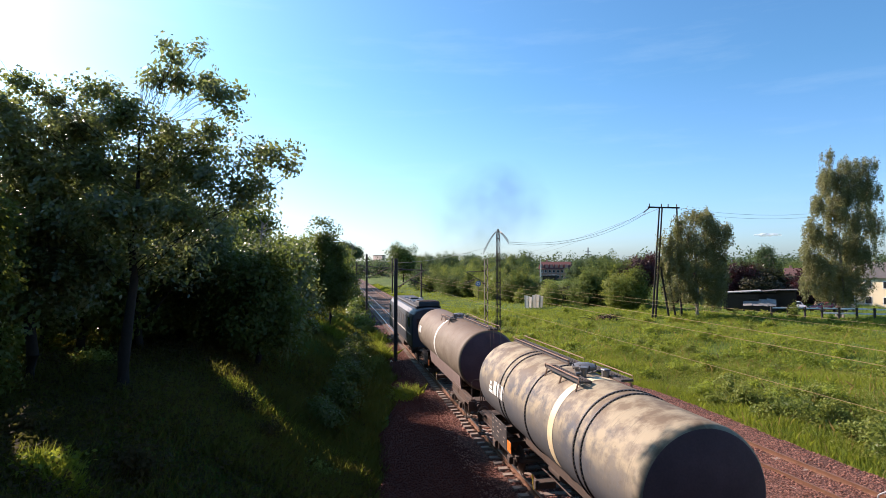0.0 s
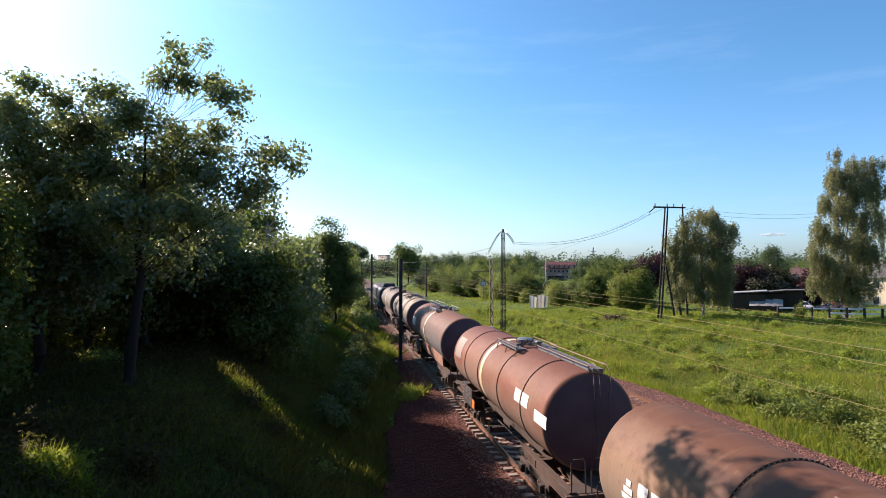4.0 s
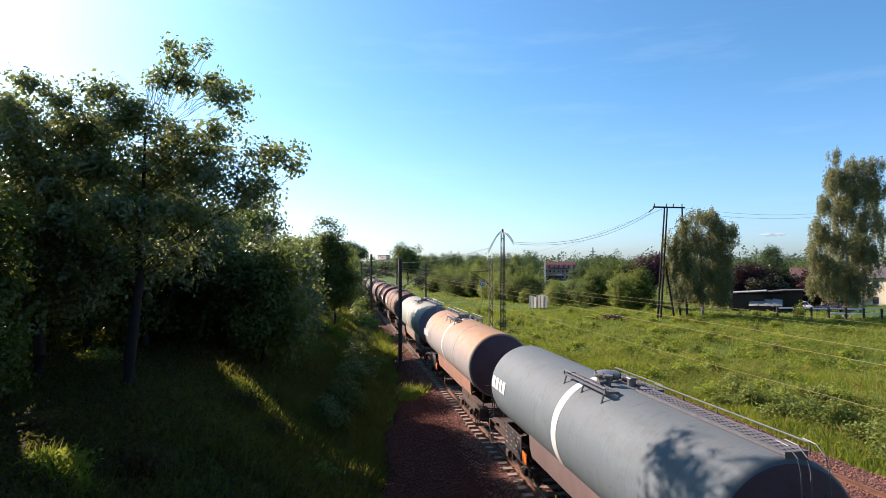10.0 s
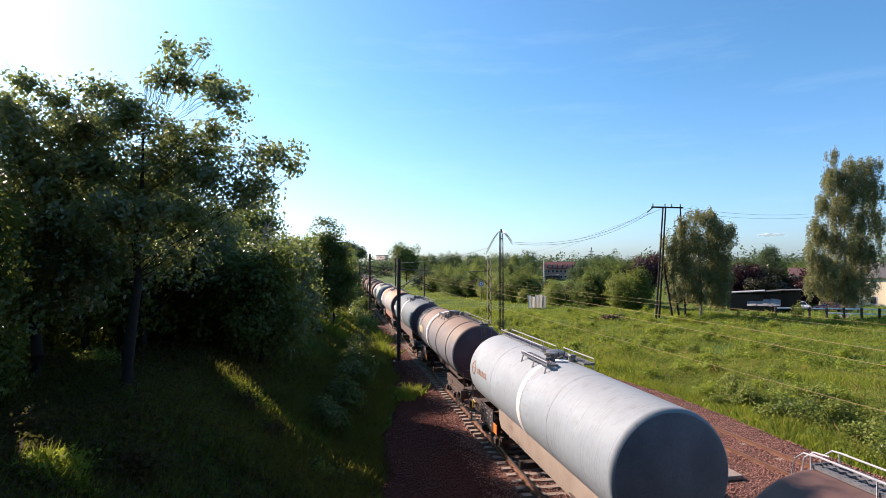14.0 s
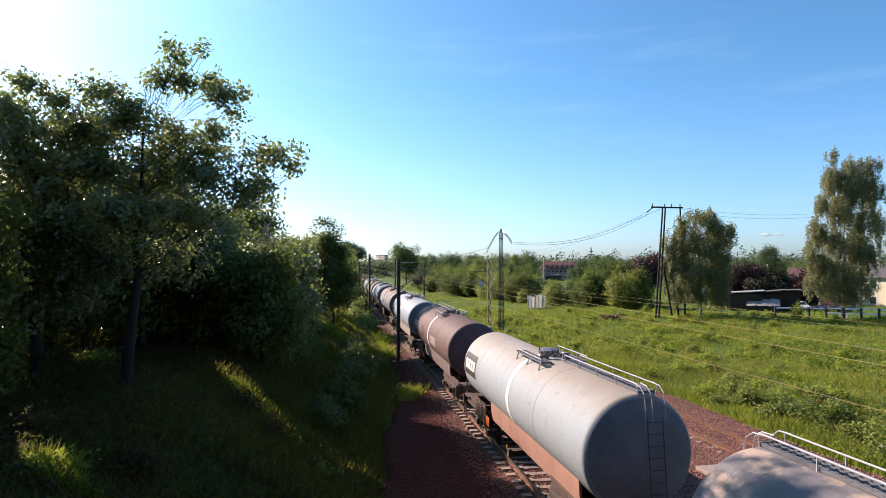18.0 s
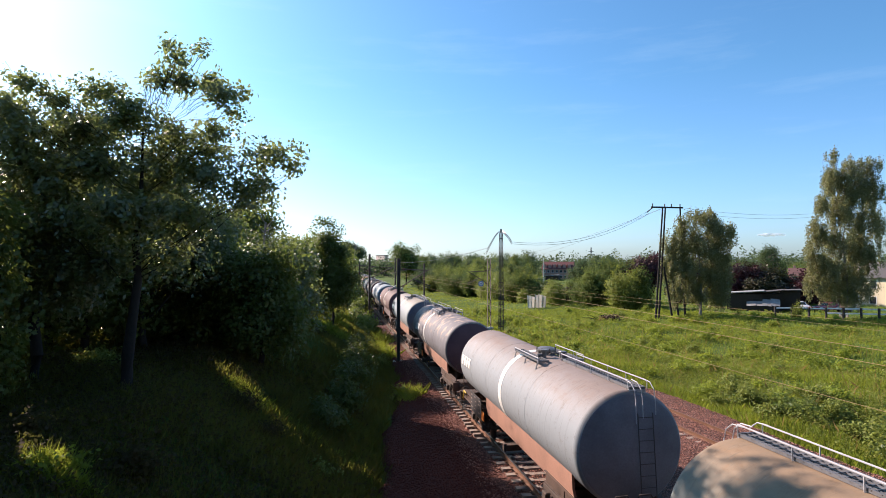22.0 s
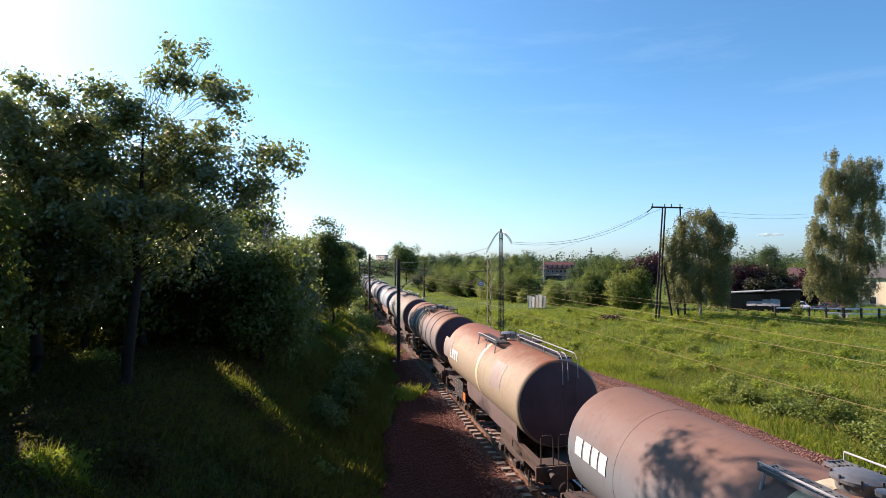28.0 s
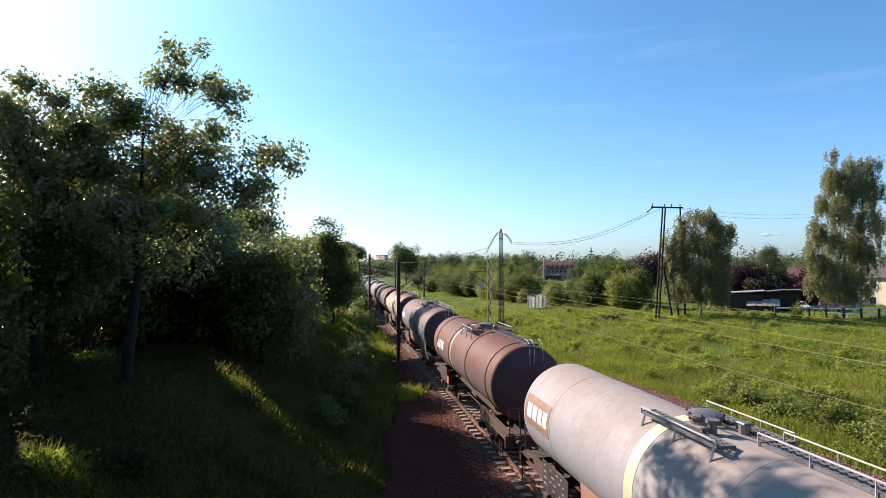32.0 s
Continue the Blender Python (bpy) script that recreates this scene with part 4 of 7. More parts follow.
tree(-3.0, 32.0, 6.5, [(0, 0, 3.7, 1.6, 1.6, 1.5), (0.9, 0, 4.9, 1.1, 1.1, 1.0), (-1.2, 0, 4.7, 1.4, 1.4, 1.2), (0.1, 0, 2.4, 1.5, 1.5, 0.9), (1.2, 0, 3.0, 1.1, 1.1, 0.9)],
     16000, 0.2, M["glossy_oak_leaf"], M["bark"], 17, "leafy tree with an uneven crown on the bank", 0.15, limbs=9, clump=0.26)
tree(-3.3, 46.0, 6.8, [(0, 0, 3.6, 1.6, 1.6, 1.6), (-0.8, 0, 5.4, 1.0, 1.0, 1.0), (0.5, 0, 4.8, 1.1, 1.1, 1.0), (-0.4, 0, 2.4, 1.4, 1.4, 0.8)],
     13000, 0.22, OAK, M["bark"], 21, "dark leafy tree on the bank", 0.15, limbs=8, clump=0.3)
tree(-0.4, 49.0, 10.2, [(0.0, 0, 4.6, 1.8, 1.5, 2.4), (0.9, 0, 4.0, 1.4, 1.3, 1.7), (-0.3, 0, 7.4, 1.15, 1.1, 1.5), (0.3, 0, 6.4, 1.0, 1.0, 1.1), (-1.0, 0, 9.3, 0.42, 0.5, 0.6), (-0.1, 0, 9.0, 0.5, 0.5, 0.5), (0.4, 0, 8.2, 0.5, 0.5, 0.5), (0.2, 0, 2.6, 1.4, 1.2, 0.9)],
     22000, 0.20, SHADE, M["bark"], 18, "tall dark tree beside the track with a ragged top", 0.16, limbs=12, clump=0.24, per=24, hollow=0.1)
tree(-3.2, 66.0, 7.6, [(0, 0, 3.8, 2.4, 2.4, 2.3), (1, 0, 5.6, 1.6, 1.6, 1.3), (0.8, 0, 2.0, 1.8, 1.8, 1.2)], 9000, 0.32, SHADE, M["bark"], 19, "dark leafy tree beside the track", 0.18, clump=0.4)
tree(-8.5, 52.0, 10.0, [(0, 0, 5, 3.5, 3, 3), (1, 0, 8, 2.6, 2, 2.0)], 9000, 0.36, SHADE, M["bark"], 20, "dark leafy tree on the bank", 0.18, clump=0.45)
for i, (x, y, h, w) in enumerate(((0.2, 84, 8.0, 2.6), (0.6, 104, 8.5, 3.0), (-3.5, 95, 9.0, 4), (1.4, 128, 10.5, 3.6), (2.4, 165, 13.0, 4.2), (-6, 120, 12, 5), (4.5, 215, 12, 5), (-6, 180, 13, 7))):
    tree(x, y, h, [(0, 0, h * 0.5, w * 0.8, w * 0.8, h * 0.36), (w * 0.2, 0, h * 0.78, w * 0.45, w * 0.5, h * 0.2), (0, 0, h * 0.22, w * 0.8, w * 0.8, h * 0.2)], 6000, 0.40, OAK if i % 2 else M["bush_leaf"], M["bark"], 30 + i, "leafy trackside tree in hazy light", 0.16, clump=0.5, group="trackside trees")
tree(2.2, 178.0, 14.6, [(0.5, 0, 8.0, 2.6, 2.5, 3.0), (3.2, 0, 10.6, 2.4, 2.4, 1.8), (1.6, 0, 12.6, 2.0, 2.0, 1.3), (5.4, 0, 10.2, 1.6, 1.6, 1.4), (-1.4, 0, 10.4, 2.0, 2.0, 1.8)], 12000, 0.42, M["haze_tinted_leaf"], M["bark"], 39, "pale leafy tree leaning over the far track", 0.3, clump=0.5, limbs=12)
# trees added further back, largely out of sight, to shade the undergrowth
for i, (x, y, h) in enumerate(((-15, 44, 9.5), (-20, 52, 10), (-12, 58, 9), (-26, 46, 11), (-18, 66, 10), (-32, 58, 12), (-24, 38, 9.5), (-31, 40, 11), (-38, 48, 12))):
    tree(x, y, h, [(0, 0, h * 0.5, 3.6, 3.6, h * 0.36), (1, 0, h * 0.76, 2.4, 2.4, h * 0.2), (0, 0, h * 0.24, 3.8, 3.8, h * 0.22)], 7000, 0.36, SHADE, M["bark"], 640 + i, "dense dark tree deep in the wood", 0.2, limbs=8, clump=0.45, group="trees of the dark wood")
# young trees added behind the others to shade the bank's foot
for i, (x, y, h) in enumerate(((-5.2, 35.0, 4.6), (-4.2, 39.5, 4.8), (-7.0, 38.0, 5.6), (-4.6, 50.5, 6.0), (-8.2, 33.0, 5.0))):
    tree(x, y, h, [(0, 0, h * 0.55, 1.7, 1.7, h * 0.36), (0.5, 0, h * 0.8, 1.1, 1.1, h * 0.2), (-0.3, 0, h * 0.28, 1.7, 1.7, h * 0.22)], 9000, 0.22, SHADE, M["bark"], 670 + i, "dense young tree on the bank's crest", 0.12, limbs=8, clump=0.3, group="young trees on the bank")
for i, (x, y, r, h) in enumerate(((2.6, 58, 1.2, 1.6), (2.9, 66, 1.3, 2.0), (3.0, 74, 1.4, 2.6), (2.9, 83, 1.6, 3.4), (3.0, 93, 1.7, 4.2), (3.2, 104, 1.8, 4.6), (3.4, 117, 1.8, 5.2), (3.5, 131, 2.0, 5.8), (3.6, 148, 2.2, 6.4))):
    bush(x, y, r, 2.4, h, 4200, 0.26, SHADE if i % 3 else OAK, 770 + i, "dark leafy bush crowding the far track", group="trackside bushes", clump=0.34)
for i, (x, y, r, h) in enumerate(((-0.2, 24.6, 0.9, 1.0), (0.5, 28.0, 1.0, 1.3), (1.1, 32.0, 1.1, 1.5), (1.5, 36.5, 1.1, 1.7), (1.8, 41.5, 1.2, 1.8))):
    bush(x, y, r, 1.3, h, 3600, 0.15, SHADE, 780 + i, "low dark bush at the foot of the bank", group="trackside bushes", clump=0.24)
# bare twigs of a dead tree over the crowns
dead = thing("dead_tree", Matrix.Translation((-4.6, 33.5, float(ground_z(-4.6, 33.5)))), "bare dead tree with thin pale branches", "tree")
bm = bmesh.new()
rng = np.random.default_rng(77)
limb(bm, (0, 0, 0), (0.6, 0, 6.5), 0.10, 0.05, rng, 6, 0.05)
for k in range(9):
    s = Vector((0.5 + 0.02 * k, 0, 5.2 + 0.15 * k))
    limb(bm, s, s + Vector((rng.uniform(-0.8, 0.9), rng.uniform(-0.4, 0.4), rng.uniform(0.3, 1.0))), 0.035, 0.008, rng, 4, 0.15, 5)
part("trunk", bm, M["birch_bark"], dead)
copy_thing(dead, pose(3.6, 142.0, float(ground_z(3.6, 142.0))) @ Matrix.Diagonal((1.75, 1.75, 1.9, 1)))
# undergrowth
for i, (x, y, rx, rz) in enumerate(((-6.8, 30, 2.2, 3.4), (-11, 31, 3, 4), (-5.6, 38, 2.4, 3.6), (-5, 46, 2.4, 4), (-2.2, 56, 2.0, 3.0), (-16, 30, 4, 6), (-18, 24, 3, 5), (-22, 36, 5, 8), (-14, 40, 5, 8), (-4.8, 30.5, 1.5, 2.2), (-6.2, 34.5, 2.2, 3.4), (-16.5, 21, 3, 4.5))):
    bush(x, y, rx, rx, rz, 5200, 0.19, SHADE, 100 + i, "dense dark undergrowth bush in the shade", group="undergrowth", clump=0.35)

# unseen trees added beside and behind the viewer, to hold back skylight
rng = np.random.default_rng(61)
for i in range(15):
    x, y = -32 + 5.2 * i, -13 - 5 * rng.random()
    tree(x, y, 19.0, [(0, 0, 6, 4.5, 4, 5.5), (1, 0, 12, 4.2, 4, 4.5), (0, 0, 16, 2.6, 2.6, 2.6)], 6000, 0.6, SHADE, M["bark"], 560 + i, "unseen tree added behind the viewer to block skylight", 0.3, limbs=6, clump=0.6, group="wood behind the viewer")
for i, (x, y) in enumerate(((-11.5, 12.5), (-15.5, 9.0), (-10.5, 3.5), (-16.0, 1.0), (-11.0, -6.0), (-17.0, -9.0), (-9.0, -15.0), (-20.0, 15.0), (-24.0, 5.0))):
    tree(x, y, 10.5, [(0, 0, 6.0, 3.0, 3.0, 3.0), (1.0, 0, 8.6, 2.0, 2.0, 1.6), (0, 0, 3.0, 3.0, 3.0, 1.8)], 6000, 0.3, SHADE, M["bark"], 500 + i, "unseen tree added beside the viewer to block skylight", 0.2, limbs=8, clump=0.4, group="trees beside the viewer")

# ---- meadow side: birches, bushes, far trees ----
BIRCH = M["birch_leaf"]
tree(48.6, 68.5, 15.2, [(0.4, 0, 14.2, 2.6, 2.2, 1.0), (3.3, 0, 11.6, 1.4, 1.6, 1.6), (3.5, 0, 8.8, 1.3, 1.6, 2.0), (3.2, 0, 5.8, 1.3, 1.6, 1.8), (3.0, 0, 3.4, 1.3, 1.5, 1.2), (-2.5, 0, 12.7, 1.6, 1.6, 1.4), (2.2, 0, 12.8, 1.6, 1.6, 1.2), (-3.6, 0, 10.2, 1.6, 1.8, 1.9), (-0.5, 0, 10.6, 2.4, 2.4, 2.0), (2.0, 0, 9.8, 1.5, 1.8, 2.0), (4.6, 0, 12.8, 0.8, 1.2, 0.9),
                        (5.0, 0, 10.9, 0.6, 1.1, 1.2), (-4.4, 0, 7.4, 1.4, 1.7, 1.9), (-1.8, 0, 7.0, 2.1, 2.2, 2.2), (1.4, 0, 6.8, 2.0, 2.2, 2.2), (-3.6, 0, 4.6, 1.5, 1.7, 1.5), (-0.5, 0, 4.2, 2.0, 2, 1.5), (2.2, 0, 4.4, 1.4, 1.7, 1.5)],
     66000, 0.20, BIRCH, M["birch_bark"], 51, "broad weeping birch at the meadow's edge", 0.26, droop=1.0, per=85, clump=0.36, limbs=22, name="birch", stems=2, hollow=0.1, even=0.8)
TALL_LOW = [(-4.6, 0, 12.6, 1.3, 1.6, 1.7), (-2.0, 0, 11.4, 1.8, 1.9, 1.9), (1.2, 0, 10.4, 2.0, 2, 2.0), (3.4, 0, 9.6, 1.7, 1.8, 2.2), (-5.5, 0, 9.4, 1.2, 1.5, 1.7), (-3.4, 0, 7.8, 2.0, 2, 1.9), (0, 0, 6.8, 2.2, 2.2, 1.8), (-5.3, 0, 5.8, 1.3, 1.5, 1.4), (-2.4, 0, 4.8, 1.9, 1.8, 1.3), (2.2, 0, 5.8, 1.7, 2, 1.7), (0.4, 0, 4.0, 1.9, 1.8, 1.3)]
TALL_HIGH = [(-2.0, 0, 22.4, 0.8, 0.9, 1.1), (4.0, 0, 21.4, 1.3, 1.3, 1.3), (1.0, 0, 20.9, 1.6, 1.4, 1.2), (-0.6, 0, 19.6, 1.7, 1.5, 1.4), (2.8, 0, 19.4, 1.6, 1.5, 1.5), (0.6, 0, 17.0, 1.9, 1.8, 1.8), (-2.6, 0, 19.4, 1.3, 1.5, 1.6), (1.5, 0, 18.2, 1.7, 1.8, 1.8), (4.2, 0, 17.8, 1.6, 1.7, 2.2), (-3.6, 0, 16.2, 1.3, 1.6, 1.6), (-0.8, 0, 15.2, 1.9, 2, 2.0), (2.6, 0, 14.0, 2.0, 2, 2.2), (5, 0, 13.4, 1.5, 1.6, 2.2)]
tree(67.0, 63.6, 23.4, TALL_HIGH + TALL_LOW, 90000, 0.20, BIRCH, M["birch_bark"], 52, "tall airy weeping birch beside the fence", 0.30, droop=1.2, per=95, clump=0.36, limbs=28, name="birch", stems=2, hollow=0.1, even=0.8)
bush(44.9, 93.8, 4.0, 3.5, 6.4, 20000, 0.27, M["far_leaf"], 60, "large rounded olive-green bush", lumps=10, clump=0.30)
bush(37.5, 92.0, 2.2, 2.2, 4.4, 11000, 0.20, M["bush_leaf"], 61, "yellow-green bush at the meadow's edge", clump=0.4)
bush(46.8, 84.8, 3.9, 3.2, 6.0, 20000, 0.27, M["bush_leaf"], 62, "rounded bright green bush at the meadow", lumps=10, clump=0.28)
bush(51.0, 88.0, 3.5, 3.2, 6.0, 9000, 0.32, M["far_leaf"], 63, "dark green bush behind the birch", clump=0.42)
bush(51.0, 100.0, 5.0, 4.0, 7.4, 18000, 0.26, M["far_leaf"], 64, "broad olive bush in front of distant trees", lumps=10, clump=0.32)
tree(57.5, 97.0, 9.2, [(0, 0, 5.5, 3.6, 3.2, 3.0), (2.5, 0, 6.5, 2.6, 2.4, 2.2), (-2, 0, 4, 3, 3, 3)], 14000, 0.34, M["burgundy_leaf"], M["bark"], 65, "dark burgundy-leaved tree behind the bushes", 0.2, clump=0.45, name="copper_tree")
bush(33.0, 118.0, 3.0, 3.0, 5.6, 13000, 0.24, M["bush_leaf"], 66, "pale green bush at the meadow's far edge", clump=0.45)
bush(28.0, 132.0, 5.0, 4, 5.4, 14000, 0.26, M["far_leaf"], 67, "broad bush at the meadow's far edge", clump=0.5)
bush(37.5, 126.0, 4.4, 4, 7.6, 18000, 0.28, M["far_leaf"], 68, "tall olive-green bush before the wood", lumps=10, clump=0.32)
# very dark leaf colours here stand for the hedge's unlit side
for i, (x, y, rx, rz, kind) in enumerate(((70, 88, 6.0, 6.6, "burgundy_leaf"), (79, 88, 5.5, 6.4, "hedge_leaf"), (86, 86, 5.0, 5.6, "hedge_leaf"), (93, 92, 6, 5.2, "hedge_leaf"), (63, 93, 4, 6.4, "burgundy_leaf"), (75, 90, 5, 6.6, "hedge_leaf"), (81, 84, 5, 5.0, "burgundy_leaf"), (72, 84, 4, 4.6, "hedge_leaf"), (77, 93, 6, 4.8, "far_leaf"))):
    bush(x, y, rx, 3.0, rz, 12000, 0.36, M[kind], 70 + i, "tall clipped dark hedge behind the sheds" if kind != "burgundy_leaf" else "dark reddish hedge behind the sheds", name="hedge", category="hedge", lumps=8, clump=0.4)
tree(129, 149, 12.8, [(0, 0, 8, 3.2, 3, 3.6), (0.6, 0, 10.4, 2.0, 2, 1.8)], 9000, 0.36, M["haze_tinted_leaf"], M["bark"], 80, "lone rounded tree beyond the hedge", 0.25, clump=0.6)
tree(24.5, 199, 15.2, [(0, 0, 9, 5.2, 5, 4.4), (-2, 0, 12, 3.2, 3, 2.6), (2.5, 0, 6, 4, 4, 3)], 8000, 0.6, M["far_leaf"], M["bark"], 81, "rounded tree beside the far track", 0.3, clump=0.7)
# thicket that closes the meadow's far end
rng = np.random.default_rng(88)
for i in range(46):
    f, back = (i % 23) / 22, 1.5 + (14 if i > 22 else 0) + 9 * rng.random()
    x = float(np.interp(f, [0, 0.45, 0.75, 1], [22, 30, 32, 37])) + 0.34 * back
    y = float(np.interp(f, [0, 0.45, 0.75, 1], [150, 119, 100, 96])) + 0.94 * back
    rz = rng.uniform(4.2, 6.6) + 0.06 * back
    if math.atan2(x, y) > 0.345:        # lower in front of the long house
        rz *= 0.56
    kind = ("far_leaf", "oak_leaf", "haze_tinted_leaf", "bush_leaf")[int(rng.integers(0, 4))]
    bush(x, y, rng.uniform(2.4, 3.8), 3.0, rz, 8000, 0.27, M[kind], 720 + i, "dense leafy thicket bush at the meadow's far end", group="thicket bushes", lumps=8, clump=0.30)
# dark-leaved bushes put in to paint the shade below the thicket
for i, (x, y, rz) in enumerate(((38.6, 104, 3.0), (41.5, 108, 3.3), (44.5, 110, 3.4), (43.0, 103, 3.2), (46.5, 105, 3.8), (39.8, 100, 2.8))):
    bush(x, y, 2.4, 2.2, rz, 8000, 0.22, M["hedge_leaf" if i % 2 else "far_leaf"], 790 + i, "low dark bush in the shade of the thicket", group="thicket bushes", lumps=6, clump=0.36)
rng = np.random.default_rng(90)
for i in range(64):
    f = (i % 32) / 31
    x, y = 34 + 185 * f + rng.uniform(-4, 4), 226 - 40 * f + rng.uniform(-12, 12) + 45 * (i > 31)
    h = rng.uniform(7.8, 10.8) + 1.2 * (f < 0.3) + 1.6 * (i > 31)
    w = rng.uniform(5.0, 7.6)
    h *= 1 - 0.28 * (f > 0.6)
    if 0.358 < math.atan2(x, y) < 0.432:       # a gap before the long house
        continue
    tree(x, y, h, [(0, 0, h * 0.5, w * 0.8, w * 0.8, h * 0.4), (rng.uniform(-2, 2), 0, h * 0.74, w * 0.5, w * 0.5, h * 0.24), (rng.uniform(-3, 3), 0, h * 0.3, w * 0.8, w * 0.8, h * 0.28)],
         8000, 0.46, M["haze_tinted_leaf"] if i % 3 else M["far_leaf"], M["bark"], 200 + i, "distant leafy tree in the wood's edge", 0.25, clump=0.6, group="distant trees", limbs=4)
# the wood on the horizon
cs, rs = [], []
for i in range(240):
    a = radians(-62 + 135 * i / 239)
    d = rng.uniform(300, 420)
    h = rng.uniform(8.8, 13.0) * d / 350
    cs.append((d * math.sin(a), d * math.cos(a), h * 0.5 - 1))
    rs.append((9, 6, h * 0.55))
tagged(new("far_wood", leaf_cloud("far_wood", cs, rs, 170000, 1.3, M["haze_tinted_leaf"], rng, 1.4, 14, 0, 0.0)), "hazy belt of woodland on the horizon", "trees", kind="stuff")

bush(59.6, 64.0, 0.5, 0.5, 2.3, 1500, 0.16, M["bush_leaf"], 95, "tall leafy sapling in front of the rail fence", name="sapling", category="sapling", lumps=4, clump=0.22)

# ---- grass and weeds ----
rng = np.random.default_rng(7)


def strew(n, x0, x1, y0, y1, bias=1.0):
    return rng.uniform(x0, x1, n), y0 + (y1 - y0) * rng.random(n) ** bias


def meadow(n, d0, d1, height, width, mat, name, label, spread=1.0):
    """Blades over the meadow, thinner with distance."""
    d = d0 + (d1 - d0) * rng.random(n) ** spread
    a = radians(-2) + radians(56) * rng.random(n)
    x, y = d * np.sin(a), d * np.cos(a)
    ok = (x > edge_right(y) - 0.5) & (np.sin(x * 0.9 + 2 * np.sin(y * 0.35)) + np.sin(y * 0.7 - x * 0.4) + rng.normal(size=n) > -1.1)
    x, y = x[ok], y[ok]
    return tagged(new(name, blades(name, x, y, height, width, mat, rng)), label, "grass", kind="stuff")


meadow(130000, 20, 48, 0.36, 0.024, M["grass"], "meadow_grass", "fresh green meadow grass beside the ballast")
meadow(170000, 42, 92, 0.30, 0.038, M["grass"], "meadow_grass", "tall green meadow grass")
meadow(90000, 80, 190, 0.26, 0.09, M["grass"], "meadow_grass", "distant green meadow grass")
meadow(9000, 24, 80, 0.56, 0.035, M["dry_grass"], "dry_stalks", "dry straw-coloured stalks in the meadow")


def herbs(n, d0, d1, a0, a1, height, size, mat, name, label):
    d = d0 + (d1 - d0) * rng.random(n)
    a = radians(a0) + radians(a1 - a0) * rng.random(n)
    x, y = d * np.sin(a), d * np.cos(a)
    lush = np.sin(x * 0.55 + 1.6 * np.sin(y * 0.23)) + np.sin(y * 0.47 - x * 0.31) + 0.8 * rng.normal(size=n)
    ok = (x > edge_right(y) + 0.2) & (lush > -0.2) if a1 > 20 else (x < 1.4) & (lush > -0.6)
    return tagged(new(name, ground_leaves(name, x[ok], y[ok], height, size, mat, rng)), label, "herbs", kind="stuff")


herbs(110000, 21, 48, 22, 52, 0.42, 0.10, M["bush_leaf"], "meadow_herbs", "low leafy herbs growing through the meadow grass")
herbs(70000, 46, 90, 12, 50, 0.50, 0.17, M["grass"], "meadow_herbs", "leafy herbs in the far meadow")
herbs(70000, 9, 34, -30, 4, 0.40, 0.10, M["bank_leaf"], "bank_herbs", "leafy ground cover, coloured dark for the bank's shade")


def bank_blades(n, x0, x1, y0, y1, height, width, mat, name, label):
    x, y = strew(n, x0, x1, y0, y1, 1.2)
    return tagged(new(name, blades(name, x, y, height, width, mat, rng)), label, "grass", kind="stuff")


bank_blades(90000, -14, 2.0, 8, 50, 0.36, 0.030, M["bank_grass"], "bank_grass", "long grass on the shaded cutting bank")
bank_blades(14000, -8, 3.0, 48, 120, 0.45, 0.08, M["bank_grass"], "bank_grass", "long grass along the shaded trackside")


def fringe(n, y0, y1, side, width, height, blade, mat, name, label):
    """Grass along the ballast's edge, ragged."""
    y = y0 + (y1 - y0) * rng.random(n) ** 1.3
    off = width * rng.random(n) - 0.35 + 0.35 * np.sin(y * 1.3) * np.sin(y * 0.37)
    x = edge_right(y) - 0.55 + off if side > 0 else edge_left(y) - off
    return tagged(new(name, blades(name, x, y, height, blade, mat, rng)), label, "grass", kind="stuff")


fringe(16000, 14, 70, 1, 2.2, 0.34, 0.032, M["grass"], "edge_grass", "ragged grass along the ballast's edge")
fringe(14000, 60, 200, 1, 2.5, 0.40, 0.08, M["grass"], "edge_grass", "ragged distant grass along the ballast's edge")
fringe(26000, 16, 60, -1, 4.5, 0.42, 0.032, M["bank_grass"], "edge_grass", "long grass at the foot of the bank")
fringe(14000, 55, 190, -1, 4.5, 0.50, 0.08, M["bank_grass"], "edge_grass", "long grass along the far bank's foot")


def tuft(x, y, r, n, height, mat, label):
    a, d = rng.uniform(0, 6.28, n), r * np.sqrt(rng.random(n))
    ob = thing("grass_tuft", Matrix.Translation((x, y, float(ground_z(x, y)))), label, "grass tuft", "tall grass tufts")
    me = blades("grass", x + d * np.cos(a), y + d * np.sin(a), height, 0.03, mat, rng, 0.45)
    me.transform(Matrix.Translation((-x, -y, -float(ground_z(x, y)))))
    part("grass", me, None, ob)


